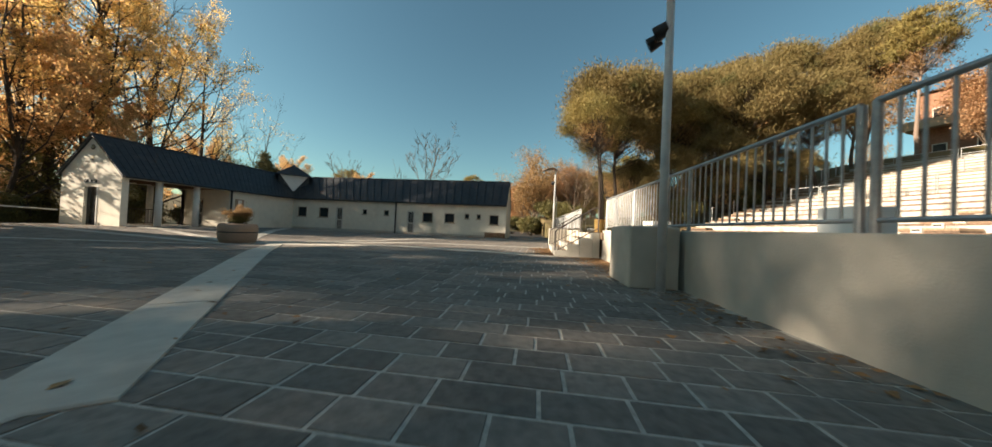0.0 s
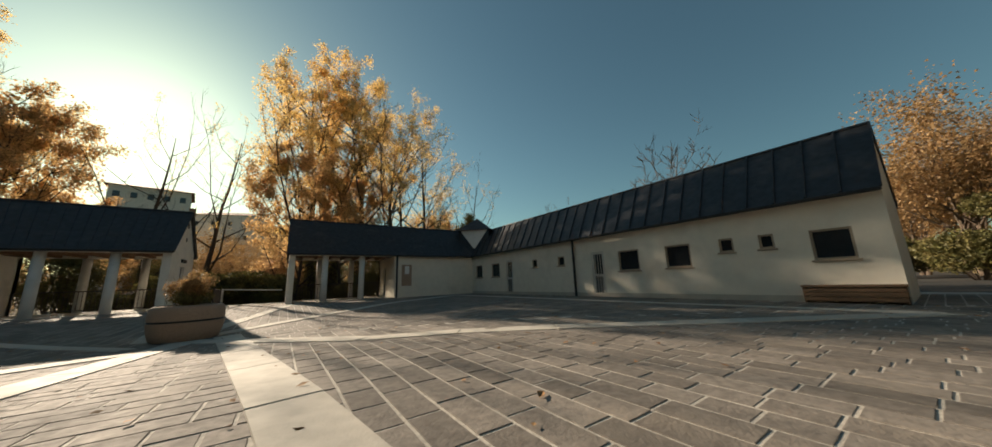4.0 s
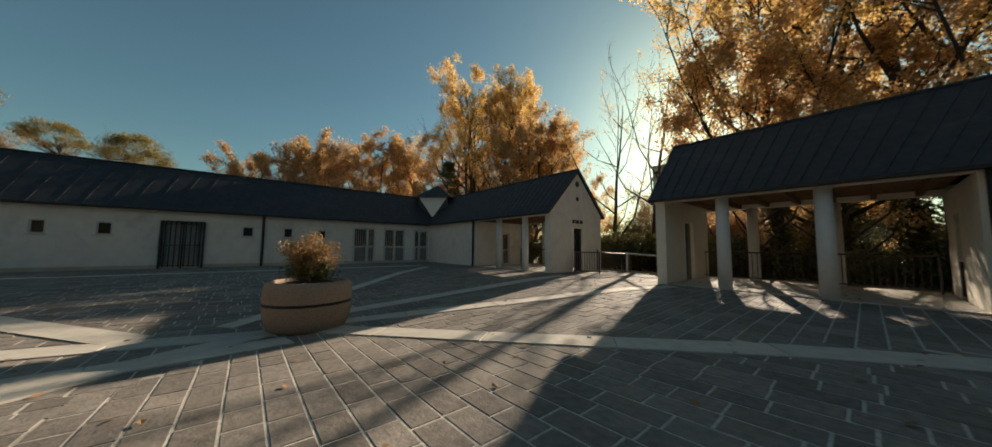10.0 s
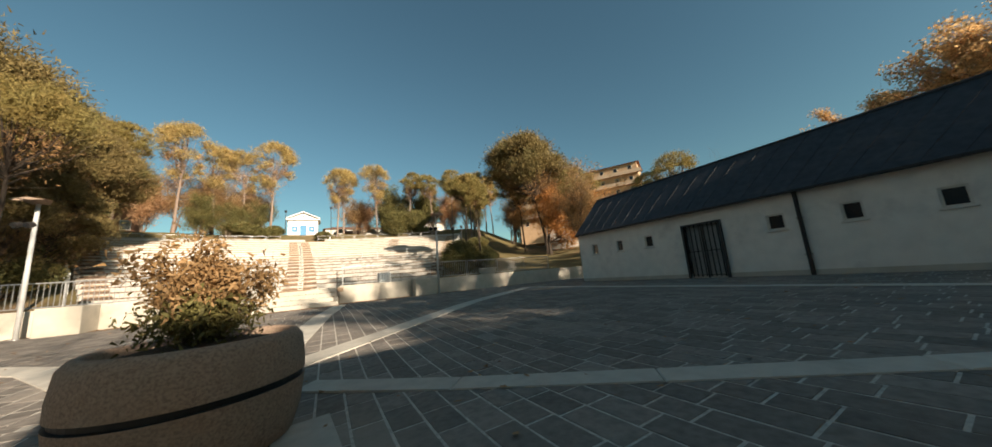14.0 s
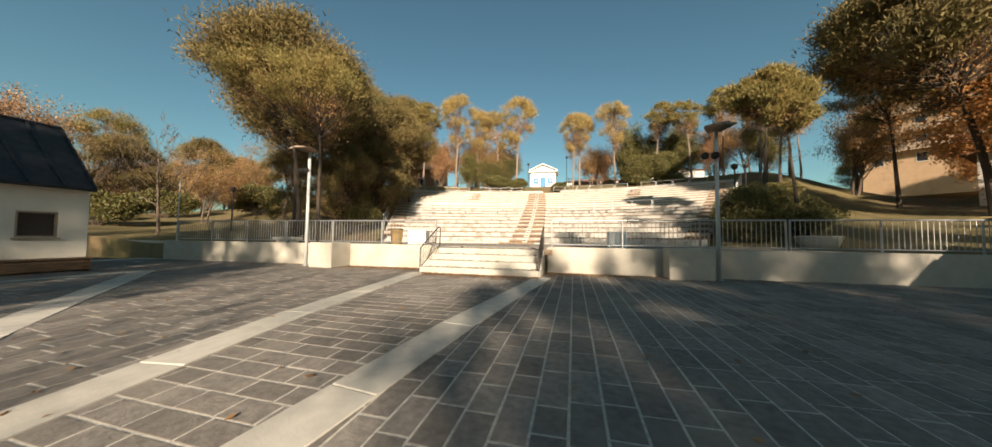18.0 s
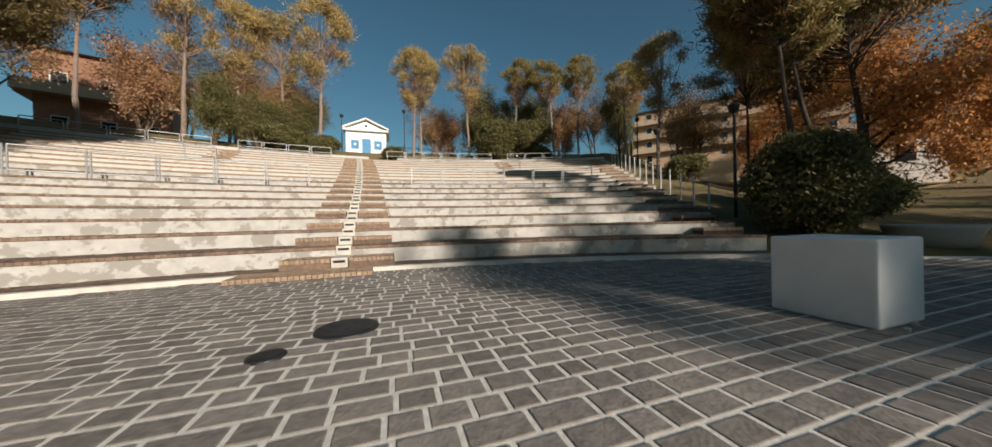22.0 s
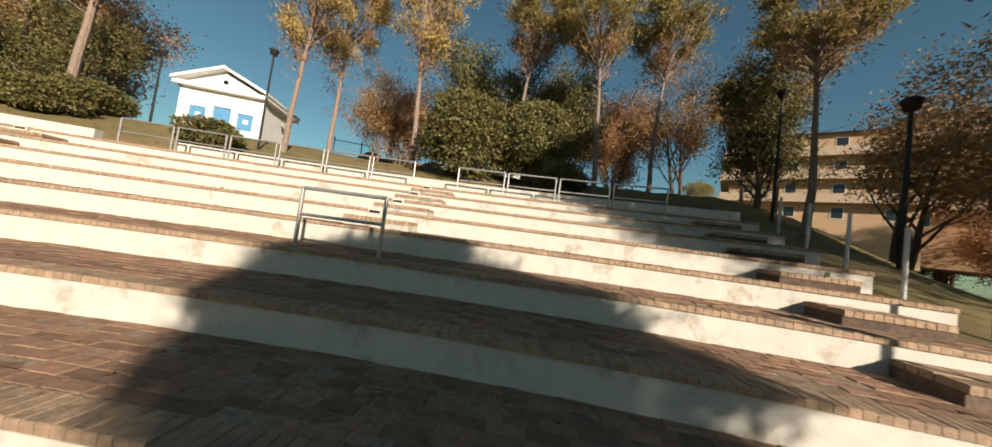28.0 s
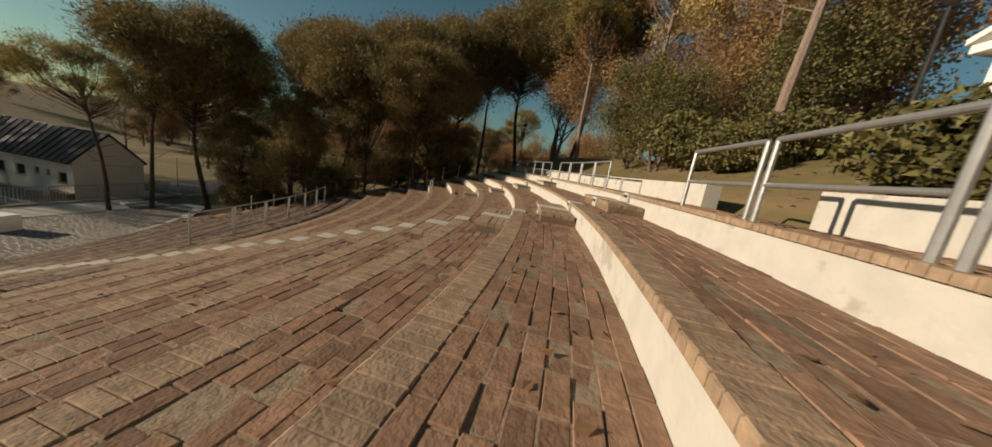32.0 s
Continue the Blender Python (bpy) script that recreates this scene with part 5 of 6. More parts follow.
pink = broad("autumn_tree", 15, 8.0, 0.14, 34, 0.4, M_LEAF_PINK, "bushy tree with pale russet leaves", stems=3, leaf=20, size=0.12, depth=3, kids=4, cluster=0.45, keep=0.9, first=0.1)
oak = broad("autumn_tree", 16, 8.0, 0.24, 55, 0.12, M_LEAF_OAK, "wide oak with ragged orange leaves", stems=1, leaf=14, size=0.12, depth=3, kids=5, cluster=0.35, keep=0.75, bark=M_BARK_DARK)
green = broad("evergreen_tree", 17, 7.0, 0.16, 38, 0.3, M_LEAF_DARK, "small dark evergreen tree", stems=2, leaf=30, size=0.10, depth=3, kids=4, cluster=0.38, first=0.08)

for tpl, x, y, s, a in ((poplar_dense, -3.0, -31.4, 0.95, 70), (poplar_bare, 3.9, -33.2, 0.9, 100), (poplar_low, -1.7, -30.8, 0.92, 10), (poplar_low, -5.0, -30.4, 0.86, 200), (poplar_dense, -7.0, -32.6, 1.0, 130), (poplar_big, -5.0, -34.0, 0.95, 20), (poplar_thin, -9.4, -31.6, 0.94, 220), (poplar_bare, -12.6, -31.8, 1.0, 300), (poplar_thin, -10.6, -36.0, 0.9, 90), (poplar_bare, -16.5, -30.0, 0.72, 30),
                        (poplar_dense, 18.6, -31.8, 0.84, 10), (poplar_dense, 16.1, -33.0, 0.83, 200), (poplar_dense, 22.0, -31.6, 1.0, 150), (poplar_low, 14.2, -32.0, 1.05, 90), (poplar_dense, 20.2, -35.5, 0.92, 250), (poplar_dense, 25.6, -31.0, 0.9, 60), (poplar_low, 16.2, -34.0, 1.1, 160), (poplar_bare, 7.4, -34.2, 0.92, 140), (rust, 6.8, -44.0, 0.8, 20), (rust, 10.5, -48.0, 0.9, 120), (rust, 3.4, -46.0, 0.75, 220), (poplar_bare, 21.4, -29.6, 0.95, 20),
                        (poplar_low, 28.0, -27.4, 1.02, 20), (poplar_low, 30.4, -23.0, 1.04, 110), (poplar_low, 31.0, -18.6, 0.95, 0), (poplar_low, 32.2, -14.6, 0.9, 200), (poplar_low, 33.0, -10.8, 0.82, 260), (poplar_low, 35.5, -20.5, 1.0, 70), (poplar_low, 25.0, -34.5, 1.0, 300), (poplar_low, 34.5, -25.5, 1.0, 140),
                        (poplar_low, 12.0, -38.0, 0.75, 15), (poplar_low, -4.0, -38.0, 0.8, 75), (poplar_low, -14.5, -36.5, 0.8, 75), (poplar_thin, 24, -44, 0.9, 140),
                        (bare_fan, -33.6, -18.4, 1.0, 30), (bare_fan, -31.5, -29.0, 0.7, 140), (ivy_stump, -16.0, -27.2, 1.0, 0), (fir, 21.0, -27.0, 0.98, 0), (fir, -19.8, -31.0, 0.6, 50)):
    put(tpl, x, y, s, a)
for tpl, x, y, s, a in ((bare, -36.0, 6.5, 0.6, 40), (bare, 34.0, -4.0, 0.8, 10),
                        (rust, -40.5, -0.8, 1.3, 0), (pink, -44.0, 4.0, 1.0, 60), (rust, -48.5, -3.5, 1.0, 200), (pink, -41.5, -9.5, 0.9, 120), (rust, -52.0, 3.0, 1.1, 300), (pink, -57.0, -7.0, 1.2, 10), (rust, -60, 8, 1.1, 80),
                        (rust, -14.5, 12.8, 0.62, 40), (bare_fan, -20.9, 3.2, 0.45, 70), (rust, -26.0, 8.6, 0.55, 220), (rust, -13.0, 37.5, 0.8, 150), (rust, -22.0, 29.5, 0.9, 200),
                        (rust, 19.6, 2.4, 0.72, 30), (oak, 24.6, 12.6, 1.05, 0), (oak, 29.5, 9.0, 0.9, 140), (rust, 33.0, 15.0, 0.8, 10), (oak, 36.0, 24.0, 0.9, 230), (rust, 27.0, 24.5, 0.7, 80), (rust, 24.0, 35.0, 0.75, 300), (rust, 30.5, 29.0, 0.9, 45),
                        (pink, 21.5, 38.0, 0.8, 0), (pink, -8.4, 38.8, 0.75, 30), (rust, -10.2, 36.8, 0.6, 80), (pink, -12.6, 38.6, 0.8, 140), (rust, -15.4, 36.0, 0.7, 200), (pink, -17.6, 34.8, 0.75, 260), (green, -7.0, 36.6, 0.6, 10), (rust, 5.6, 40.6, 0.6, 300), (pink, 7.0, 42.0, 0.7, 20), (green, 13.0, 39.8, 0.9, 100), (green, 17.5, 38.5, 1.0, 90), (green, 15.2, 37.0, 0.9, 0), (green, 10.8, 40.0, 1.1, 70), (green, -9.5, 33.4, 0.55, 30), (green, -12.2, 33.0, 0.66, 110), (green, 23.0, 29.6, 0.75, 200),
                        (green, 15.5, -29.5, 0.85, 20), (green, -13.5, -27.8, 0.75, 90), (pink, 28.0, -14.0, 0.7, 0), (rust, 26.0, -33.0, 1.0, 0),
                        (rust, 2.6, -36.0, 0.6, 10), (pink, 0.2, -34.0, 0.5, 120), (green, -4.5, -34.6, 0.6, 0), (green, 6.0, -35.2, 0.6, 60), (rust, -2.2, -33.6, 0.5, 200), (green, 10.5, -34.0, 0.7, 140), (green, -8.6, -33.8, 0.7, 240)):
    put(tpl, x, y, s, a)
# far woods round the horizon
for i in range(190):
    ang = rnd.uniform(0, 360)
    d = rnd.uniform(62, 110)
    x, y = d * math.sin(radians(ang)), d * math.cos(radians(ang))
    if (y > 30 and abs(x) < 60) or (y < -30 and abs(x) < 48 and i > 40):
        continue
    put(rnd.choice((rust, pink, pine_bushy, pine_dark, pine_bushy, poplar_low)[:5 if y > -30 else 6]), x, y, rnd.uniform(0.9, 1.4), rnd.uniform(0, 360))

laurel = bush(21, 1.9, 1.5, 1.9, M_LEAF_DARK, "rounded evergreen shrub behind the railing", 13000, 0.085)
hedge = bush(22, 2.4, 1.8, 2.6, M_LEAF_DARK, "large dark evergreen bush in the shade", 14000, 0.09)
tall_bush = bush(23, 1.75, 1.5, 3.1, M_LEAF_DARK, "tall dense dark evergreen bush at the end of the rows", 26000, 0.068, 34)
for tpl, x, y, s, a in ((tall_bush, 11.0, 33.2, 1.35, 0), (tall_bush, 14.0, 33.2, 1.3, 80), (laurel, -5.2, 35.6, 0.8, 30), (laurel, -5.4, 34.4, 0.8, 200), (laurel, -7.4, 34.2, 1.0, 110), (laurel, 14.6, 31.2, 0.8, 10), (laurel, -9.0, 34.4, 1.2, 300), (laurel, 0.9, 33.2, 0.75, 100),
                        (tall_bush, 11.7, 9.1, 1.0, 0), (hedge, 14.2, 9.6, 0.7, 120), (hedge, 15.2, 11.6, 0.75, 220), (hedge, 17.6, 17.6, 0.7, 40), (hedge, -13.2, 10.0, 0.9, 10), (hedge, -14.5, 14.0, 1.0, 90), (hedge, -16.5, 18.5, 1.0, 190),
                        (hedge, 0.4, -29.8, 1.0, 0), (hedge, 4.4, -29.8, 1.0, 100), (hedge, 2.4, -30.6, 1.05, 60), (hedge, 0.8, -33.0, 1.35, 0), (hedge, 4.0, -34.0, 1.4, 100), (hedge, -6.0, -32.6, 0.9, 40), (hedge, 8.4, -33.6, 0.9, 280), (hedge, -10.8, -29.2, 0.8, 150), (hedge, -3.0, -33.4, 0.9, 210), (laurel, -0.7, -28.4, 0.5, 0), (hedge, 12.0, -28.6, 0.8, 30), (laurel, 5.0, -28.6, 0.7, 30), (laurel, -5.2, -28.8, 0.7, 100), (hedge, 2.6, -33.5, 1.2, 300), (hedge, -0.8, -34.5, 1.2, 20),
                        (hedge, -30.5, -1.5, 1.1, 0), (hedge, -33.0, 2.6, 1.2, 80), (hedge, -36.5, -4.6, 1.2, 160), (hedge, -27.5, 3.6, 1.0, 240), (hedge, -38.5, 1.0, 1.3, 20), (hedge, -22.0, 20.5, 1.2, 0), (hedge, -26.0, 13.0, 1.1, 50), (hedge, -30.0, 16.0, 1.2, 130), (hedge, -34.0, 10.5, 1.1, 230)):
    put(tpl, x, y, s, a)

# ---- planter ----
px, py = 0.66, -12.62
pl = thing("planter", "round tan concrete planter with black band and autumn shrub", "planter", at=(px, py, 0))
R, H = 0.655, 0.78
part("bowl", Mesh().lathe(px, py, [(0.0, 0.0), (R * 0.78, 0.0), (R * 0.88, 0.04), (R * 0.96, 0.2), (R, 0.42)], 56).lathe(px, py, [(R, 0.465), (R, 0.56), (R * 0.97, H - 0.06), (R * 0.91, H - 0.01), (R * 0.86, H), (R * 0.81, H - 0.02), (R * 0.79, H - 0.1), (0.0, H - 0.1)], 56), M_TERRA, pl, smooth=True)
part("band", Mesh().lathe(px, py, [(R, 0.42), (R - 0.02, 0.424), (R - 0.02, 0.461), (R, 0.465)], 56), M_RUBBER, pl, "black recessed band")
part("soil", Mesh().lathe(px, py, [(R * 0.8, H - 0.07), (0.3, H - 0.03), (0.0, H - 0.01)], 32), M_SOIL, pl, smooth=True)
rng = np.random.default_rng(33)
tips = []
for i in range(17):
    a = rng.uniform(0, 6.28)
    sm = Mesh()
    limb(sm, (px + 0.1 * math.cos(a), py + 0.1 * math.sin(a), H - 0.04), (math.cos(a) * 0.2, math.sin(a) * 0.2, 1), rng.uniform(0.32, 0.47), 0.010, 2, tips, rng, 0.3, 4, 26, 4)
    part("shrub_stem", sm.weld(), M_BARK, pl)
t = np.array(tips)
hi = t[t[:, 2] > H + 0.22]
part("shrub_foliage", fast_mesh("shrub_foliage", *leaf_quads((hi[:, None] + rng.normal(size=(len(hi), 9, 3)) * 0.045).reshape(-1, 3), 0.021, 2.2, rng, droop=0.6), M_LEAF_ORANGE), None, pl, "dry orange-brown leaves")
lo = np.array([px, py, H + 0.17]) + rng.normal(size=(4600, 3)) * np.array([0.14, 0.14, 0.085])
part("low_foliage", fast_mesh("low_foliage", *leaf_quads(lo, 0.02, 2.4, rng, droop=0.4), M_LEAF_DARK), None, pl, "dark green undergrowth")
pl.location.z = dip(px, py) + 0.012

# ---- street lamps on the square ----
def square_lamp(x, y):
    l = thing("street_lamp", "grey steel lamp post with wide tilted reflector head", "street lamp", "square lamps", at=(x, y, 0))
    part("pole", Mesh().tube((x, y, 0), (x, y, 4.45), 0.062, 0.05, n=14), M_WHITE_STEEL, l, smooth=True)
    part("base_plate", Mesh().tube((x, y, 0.0), (x, y, 0.03), 0.14, n=14), M_STEEL, l)
    head = Mesh()
    prof = []
    n = 9
    for i in range(n):
        f = i / (n - 1)
        yy = 0.14 - 0.95 * f
        w = 0.34 * math.sin(math.pi * min(1, 0.12 + 0.82 * f)) + 0.06
        zz = 4.42 + 0.16 * math.sin(math.pi * (0.15 + 0.8 * f)) - 0.03 * f
        prof.append((yy, w, zz))
    vs = [(x + sx * w, y + yy, zz + dz) for yy, w, zz in prof for sx, dz in ((-1, -0.03), (0, 0.04), (1, -0.03), (0, -0.04))]
    fs = [(4 * i + k, 4 * i + (k + 1) % 4, 4 * i + 4 + (k + 1) % 4, 4 * i + 4 + k) for i in range(n - 1) for k in range(4)] + [(0, 1, 2, 3), tuple(4 * n - 4 + k for k in (3, 2, 1, 0))]
    part("reflector", head.add(vs, fs), M_TERRA, l, "tan curved reflector", smooth=True)
    part("bracket", Mesh().tube((x - 0.28, y - 0.02, 3.72), (x + 0.05, y, 3.72), 0.025, n=8), M_STEEL, l)
    for dx in (-0.28, -0.02):
        f = part("floodlight", Mesh().tube((x + dx, y - 0.02, 3.74), (x + dx - 0.08, y - 0.16, 3.68), 0.09, 0.11, n=14), M_GUTTER, l, "small dark floodlight")
        part("lens", Mesh().tube((x + dx - 0.082, y - 0.163, 3.679), (x + dx - 0.085, y - 0.168, 3.677), 0.095, n=14), M_DARK, f)
    return l


square_lamp(-7.15, 0.42)
square_lamp(7.02, 1.16)

# ---- railings on the terrace wall ----
def bar_fence(x0, x1, name="railing"):
    p = lambda x: TW @ Vector((x, -0.095, 0))
    f = thing(name, "galvanised bar railing on the terrace wall", "railing", "terrace railings", at=tuple(p(x0)))
    a, b = p(x0), p(x1)
    L = (b - a).length
    part("top_rail", Mesh().tube(a + Vector((0, 0, 1.80)), b + Vector((0, 0, 1.80)), 0.024, n=10), M_STEEL, f)
    part("bottom_rail", Mesh().tube(a + Vector((0, 0, 0.97)), b + Vector((0, 0, 0.97)), 0.018, n=8), M_STEEL, f)
    n = max(1, round(L / 2.4))
    for i in range(n + 1):
        c = a.lerp(b, i / n)
        part("post", Mesh().tube(c + Vector((0, 0, 0.86)), c + Vector((0, 0, 1.8)), 0.028, n=10), M_STEEL, f)
    k = int(L / 0.125)
    bar = Mesh().tube((0, 0, 0.97), (0, 0, 1.79), 0.0105, n=6).data("bar", M_STEEL)
    for i in range(1, k):
        c = a.lerp(b, i / k)
        o = part("bar", bar, None, f)
        o.matrix_parent_inverse = Matrix.Identity(4)
        o.location = c - f.location
    return f


for a, b in ((-15.0, -9.0), (-8.9, -2.15), (2.15, 9.0), (9.1, 15.6)):
    bar_fence(a, b)


def hand_rail(x, lean):
    h = thing("handrail", "brown steel handrail with thin bars beside the steps", "handrail", "stair handrails", at=(x, 0, 0))
    a, b, c = Vector((x, 0.02, 0.84)), Vector((x + lean, 1.12, 1.52)), Vector((x + lean * 1.1, 1.3, 1.56))
    part("rail", Mesh().path([Vector((x, 0.02, 0.0)), a - Vector((0, 0, 0.06)), a + Vector((0, 0.05, 0)), b, c - Vector((0, 0.05, 0)), c - Vector((0, 0, 0.06)), Vector((c.x, c.y, STAGE - 0.02))], 0.021, 10), M_STEEL_OLD, h)
    part("lower_rail", Mesh().tube((x, 0.02, 0.16), (x + lean, 1.28, 0.92), 0.014, n=8), M_STEEL_OLD, h)
    for i in range(1, 11):
        t = i / 11
        p = a.lerp(b, t)
        part("bar", Mesh().tube((p.x, p.y, p.z), (p.x, p.y, 0.16 + 0.66 * t), 0.009, n=6), M_STEEL_OLD, h)
    return h


hand_rail(-2.06, 0.1)
hand_rail(1.87, 0.02)

# ---- railings in the seating ----
def frame_panel(a0, a1, r, z, h=0.92, mid=0.42, label="galvanised pipe railing frame at the edge of a seating row", group="seating railings", rail=None):
    p, q = Vector((*polar(r, a0), z)), Vector((*polar(r, a1), z))
    f = rail or thing("pipe_barrier", label, "railing", group, at=tuple(p))
    up = Vector((0, 0, 1))
    for e in (p, q):
        part("post", Mesh().tube(e - up * 0.05, e + up * h, 0.026, n=10), M_STEEL, f)
    part("top_rail", Mesh().tube(p + up * h, q + up * h, 0.026, n=10), M_STEEL, f)
    part("mid_rail", Mesh().tube(p + up * mid, q + up * mid, 0.022, n=10), M_STEEL, f)
    return f


def panels(a0, a1, r, z, n, **kw):
    w = (a1 - a0) / n
    f = thing("railing", "galvanised pipe railing along the edge of a seating row", "railing", "seating railings", at=(*polar(r, a0), z))
    for i in range(n):
        frame_panel(a0 + w * i + 0.09, a0 + w * (i + 1) - 0.09, r, z, rail=f, **kw)


r17, z17 = row_r(17) + 0.12, ROW_Z + ROW_H * 17
panels(0.4, 13.2, r17, z17, 6, h=0.74, mid=0.34)
panels(15.1, 24.4, r17, z17, 4, h=0.74, mid=0.34)
panels(-13.6, -5.3, r17, z17, 4, h=0.74, mid=0.34)
panels(-26.0, -15.4, r17, z17, 5, h=0.74, mid=0.34)
r7, z7 = row_r(7) + 0.14, ROW_Z + ROW_H * 7
panels(3.2, 21.5, r7, z7, 6, mid=0.16)
panels(-24.0, -5.2, r7, z7, 6, mid=0.16)
frame_panel(13.7, 15.65, row_r(12) + 0.2, ROW_Z + ROW_H * 12, 0.8, 0.44, "blue-grey pipe barrier in front of the brick steps")
frame_panel(-15.65, -13.7, row_r(12) + 0.2, ROW_Z + ROW_H * 12, 0.8, 0.44, "blue-grey pipe barrier in front of the brick steps")

# ---- aisles ----
random.seed(31)
def polar_box(m, a, w, r0, r1, z0, z1, c=0.0):
    mm = Matrix.Translation((CX, CY, 0)) @ Matrix.Rotation(-radians(a), 4, "Z")
    return m.box(-w / 2, r0, z0, w / 2, r1, z1, c, mm)


def brick_step(parent, a, w, r0, r1, z0, z1, body=None):
    st = part("brick_step", polar_box(Mesh(), a, w, r0 + 0.02, r1, z0 - 0.02, z1 - 0.07), body or M_RISER, parent)
    mm = Matrix.Translation((CX, CY, 0)) @ Matrix.Rotation(-radians(a), 4, "Z")
    qs = []
    n = int(w / 0.085)
    for i in range(n):
        x0, x1 = -w / 2 + w * i / n + 0.005, -w / 2 + w * (i + 1) / n - 0.005
        qs.append([(mm @ Vector((x, y, 0)))[:2] for x, y in ((x0, r0), (x1, r0), (x1, r0 + 0.24), (x0, r0 + 0.24))])
    k = max(1, int((r1 - r0 - 0.26) / 0.12))
    nn = max(1, int(w / 0.26))
    for j in range(k):
        for i in range(nn):
            x0, x1 = -w / 2 + w * i / nn + 0.005, -w / 2 + w * (i + 1) / nn - 0.005
            y0, y1 = r0 + 0.255 + j * 0.12, r0 + 0.255 + (j + 1) * 0.12 - 0.01
            qs.append([(mm @ Vector((x, y, 0)))[:2] for x, y in ((x0, y0), (x1, y0), (x1, y1), (x0, y1))])
    b = part("step_bricks", slabs("step_bricks", qs, z1 - 0.075, z1, M_BRICK_EDGE, lean=0.003), None, st)
    tagged(b, kind="stuff")
    return st


def step_light(parent, a, r0, z0, z1, deep=0.3):
    l = part("step_light", polar_box(Mesh(), a, 0.30, r0, r0 + deep, z0, z1, 0.012), M_STRIP, parent, "white block with a dark slot light")
    part("slot", polar_box(Mesh(), a, 0.22, r0 - 0.006, r0 + 0.01, z1 - 0.10, z1 - 0.05), M_RUBBER, l)
    return l


aisle = thing("aisle_steps", "central flight of brick half-steps with white slot lights", "steps", "aisles", at=(*polar(20, 0), STAGE))
brick_step(aisle, -2.0, 2.2, 19.3, 20.1, STAGE, STAGE + 0.085, M_EDGE_SHADED)
for k in range(1, ROWS + 1):
    r, z0, z1 = row_r(k), ROW_Z + ROW_H * (k - 1), ROW_Z + ROW_H * k
    if k == 1:
        z0 = STAGE + 0.07
    a = -0.7 - 1.9 * (r - 21) / 20
    brick_step(aisle, a - math.degrees(0.62 / r), 0.86, r - 0.62, r + 0.02, z0, (z0 + z1) / 2, M_EDGE_SHADED)
    brick_step(aisle, a + math.degrees(0.62 / r), 0.86, r - 0.62, r + 0.02, z0, (z0 + z1) / 2, M_EDGE_SHADED)
    step_light(aisle, a, r - 0.64, z0, (z0 + z1) / 2 + 0.012, 0.6)
    step_light(aisle, a, r - 0.03, z1 - 0.2, z1 + 0.02)
for a0, k0, name in ((14.0, 13, "upper"), (-14.4, 13, "upper")):
    ai = thing("aisle_steps", "short upper flight of brick half-steps with white slot lights", "steps", "aisles", at=(*polar(row_r(k0), a0), ROW_Z + ROW_H * k0))
    for k in range(k0 + 1, ROWS + 1):
        r, z0, z1 = row_r(k), ROW_Z + ROW_H * (k - 1), ROW_Z + ROW_H * k
        brick_step(ai, a0 + 0.3, 1.25, r - 0.6, r + 0.02, z0, (z0 + z1) / 2)
        step_light(ai, a0 - math.degrees(0.1 / r), r - 0.05, z1 - 0.19, z1 + 0.015)
for a0 in (25.9, -26.4):
    ai = thing("aisle_steps", "brick half-steps along the open edge of the seating", "steps", "aisles", at=(*polar(row_r(1), a0), ROW_Z))
    for k in range(2, ROWS + 1):
        r, z0, z1 = row_r(k), ROW_Z + ROW_H * (k - 1), ROW_Z + ROW_H * k
        # step bodies use the brick whose colour holds the shade
        brick_step(ai, a0, 1.0, r - 0.6, r + 0.02, z0, (z0 + z1) / 2, M_BRICK_SHADED)
edge = thing("edge_fence", "line of thin steel posts along the end of the rows", "fence", at=(*polar(24, 28.4), 2))
for i in range(15):
    r = 24 + i * 1.15
    x, y = polar(r, 28.3)
    z = ground_z(x, y)
    part("post", Mesh().tube((x, y, z - 0.2), (x, y, z + 1.15), 0.032, n=8), M_WHITE_STEEL, edge)
edge2 = thing("edge_fence", "line of thin steel posts along the end of the rows", "fence", at=(*polar(24, -28.6), 2))
for i in range(15):
    r = 24 + i * 1.15
    x, y = polar(r, -28.7)
    z = ground_z(x, y)
    part("post", Mesh().tube((x, y, z - 0.2), (x, y, z + 1.15), 0.032, n=8), M_WHITE_STEEL, edge2)

# ---- park lamps ----
def park_lamp(x, y, top):
    z = ground_z(x, y)
    l = thing("park_lamp", "slim dark lamp post with a hooded lantern", "street lamp", "park lamps", at=(x, y, z))
    part("pole", Mesh().tube((x, y, z - 0.2), (x, y, top - 0.25), 0.055, 0.04, n=10), M_RUBBER, l)
    part("lantern", Mesh().lathe(x, y, [(0.0, top - 0.36), (0.13, top - 0.3), (0.17, top - 0.12), (0.2, top - 0.08), (0.12, top), (0.0, top + 0.02)], 16), M_GUTTER, l, smooth=True)
    return l


for x, y, top in ((11.9, 11.1, 5.6), (20.3, 24.2, 10.2), (21.6, 27.9, 12.4), (1.9, 34.6, 12.8), (-3.9, 36.8, 12.6), (15.6, 17.8, 7.0), (-25.0, 26.5, 11.5), (-19.5, 6.2, 4.4)):
    park_lamp(x, y, top)


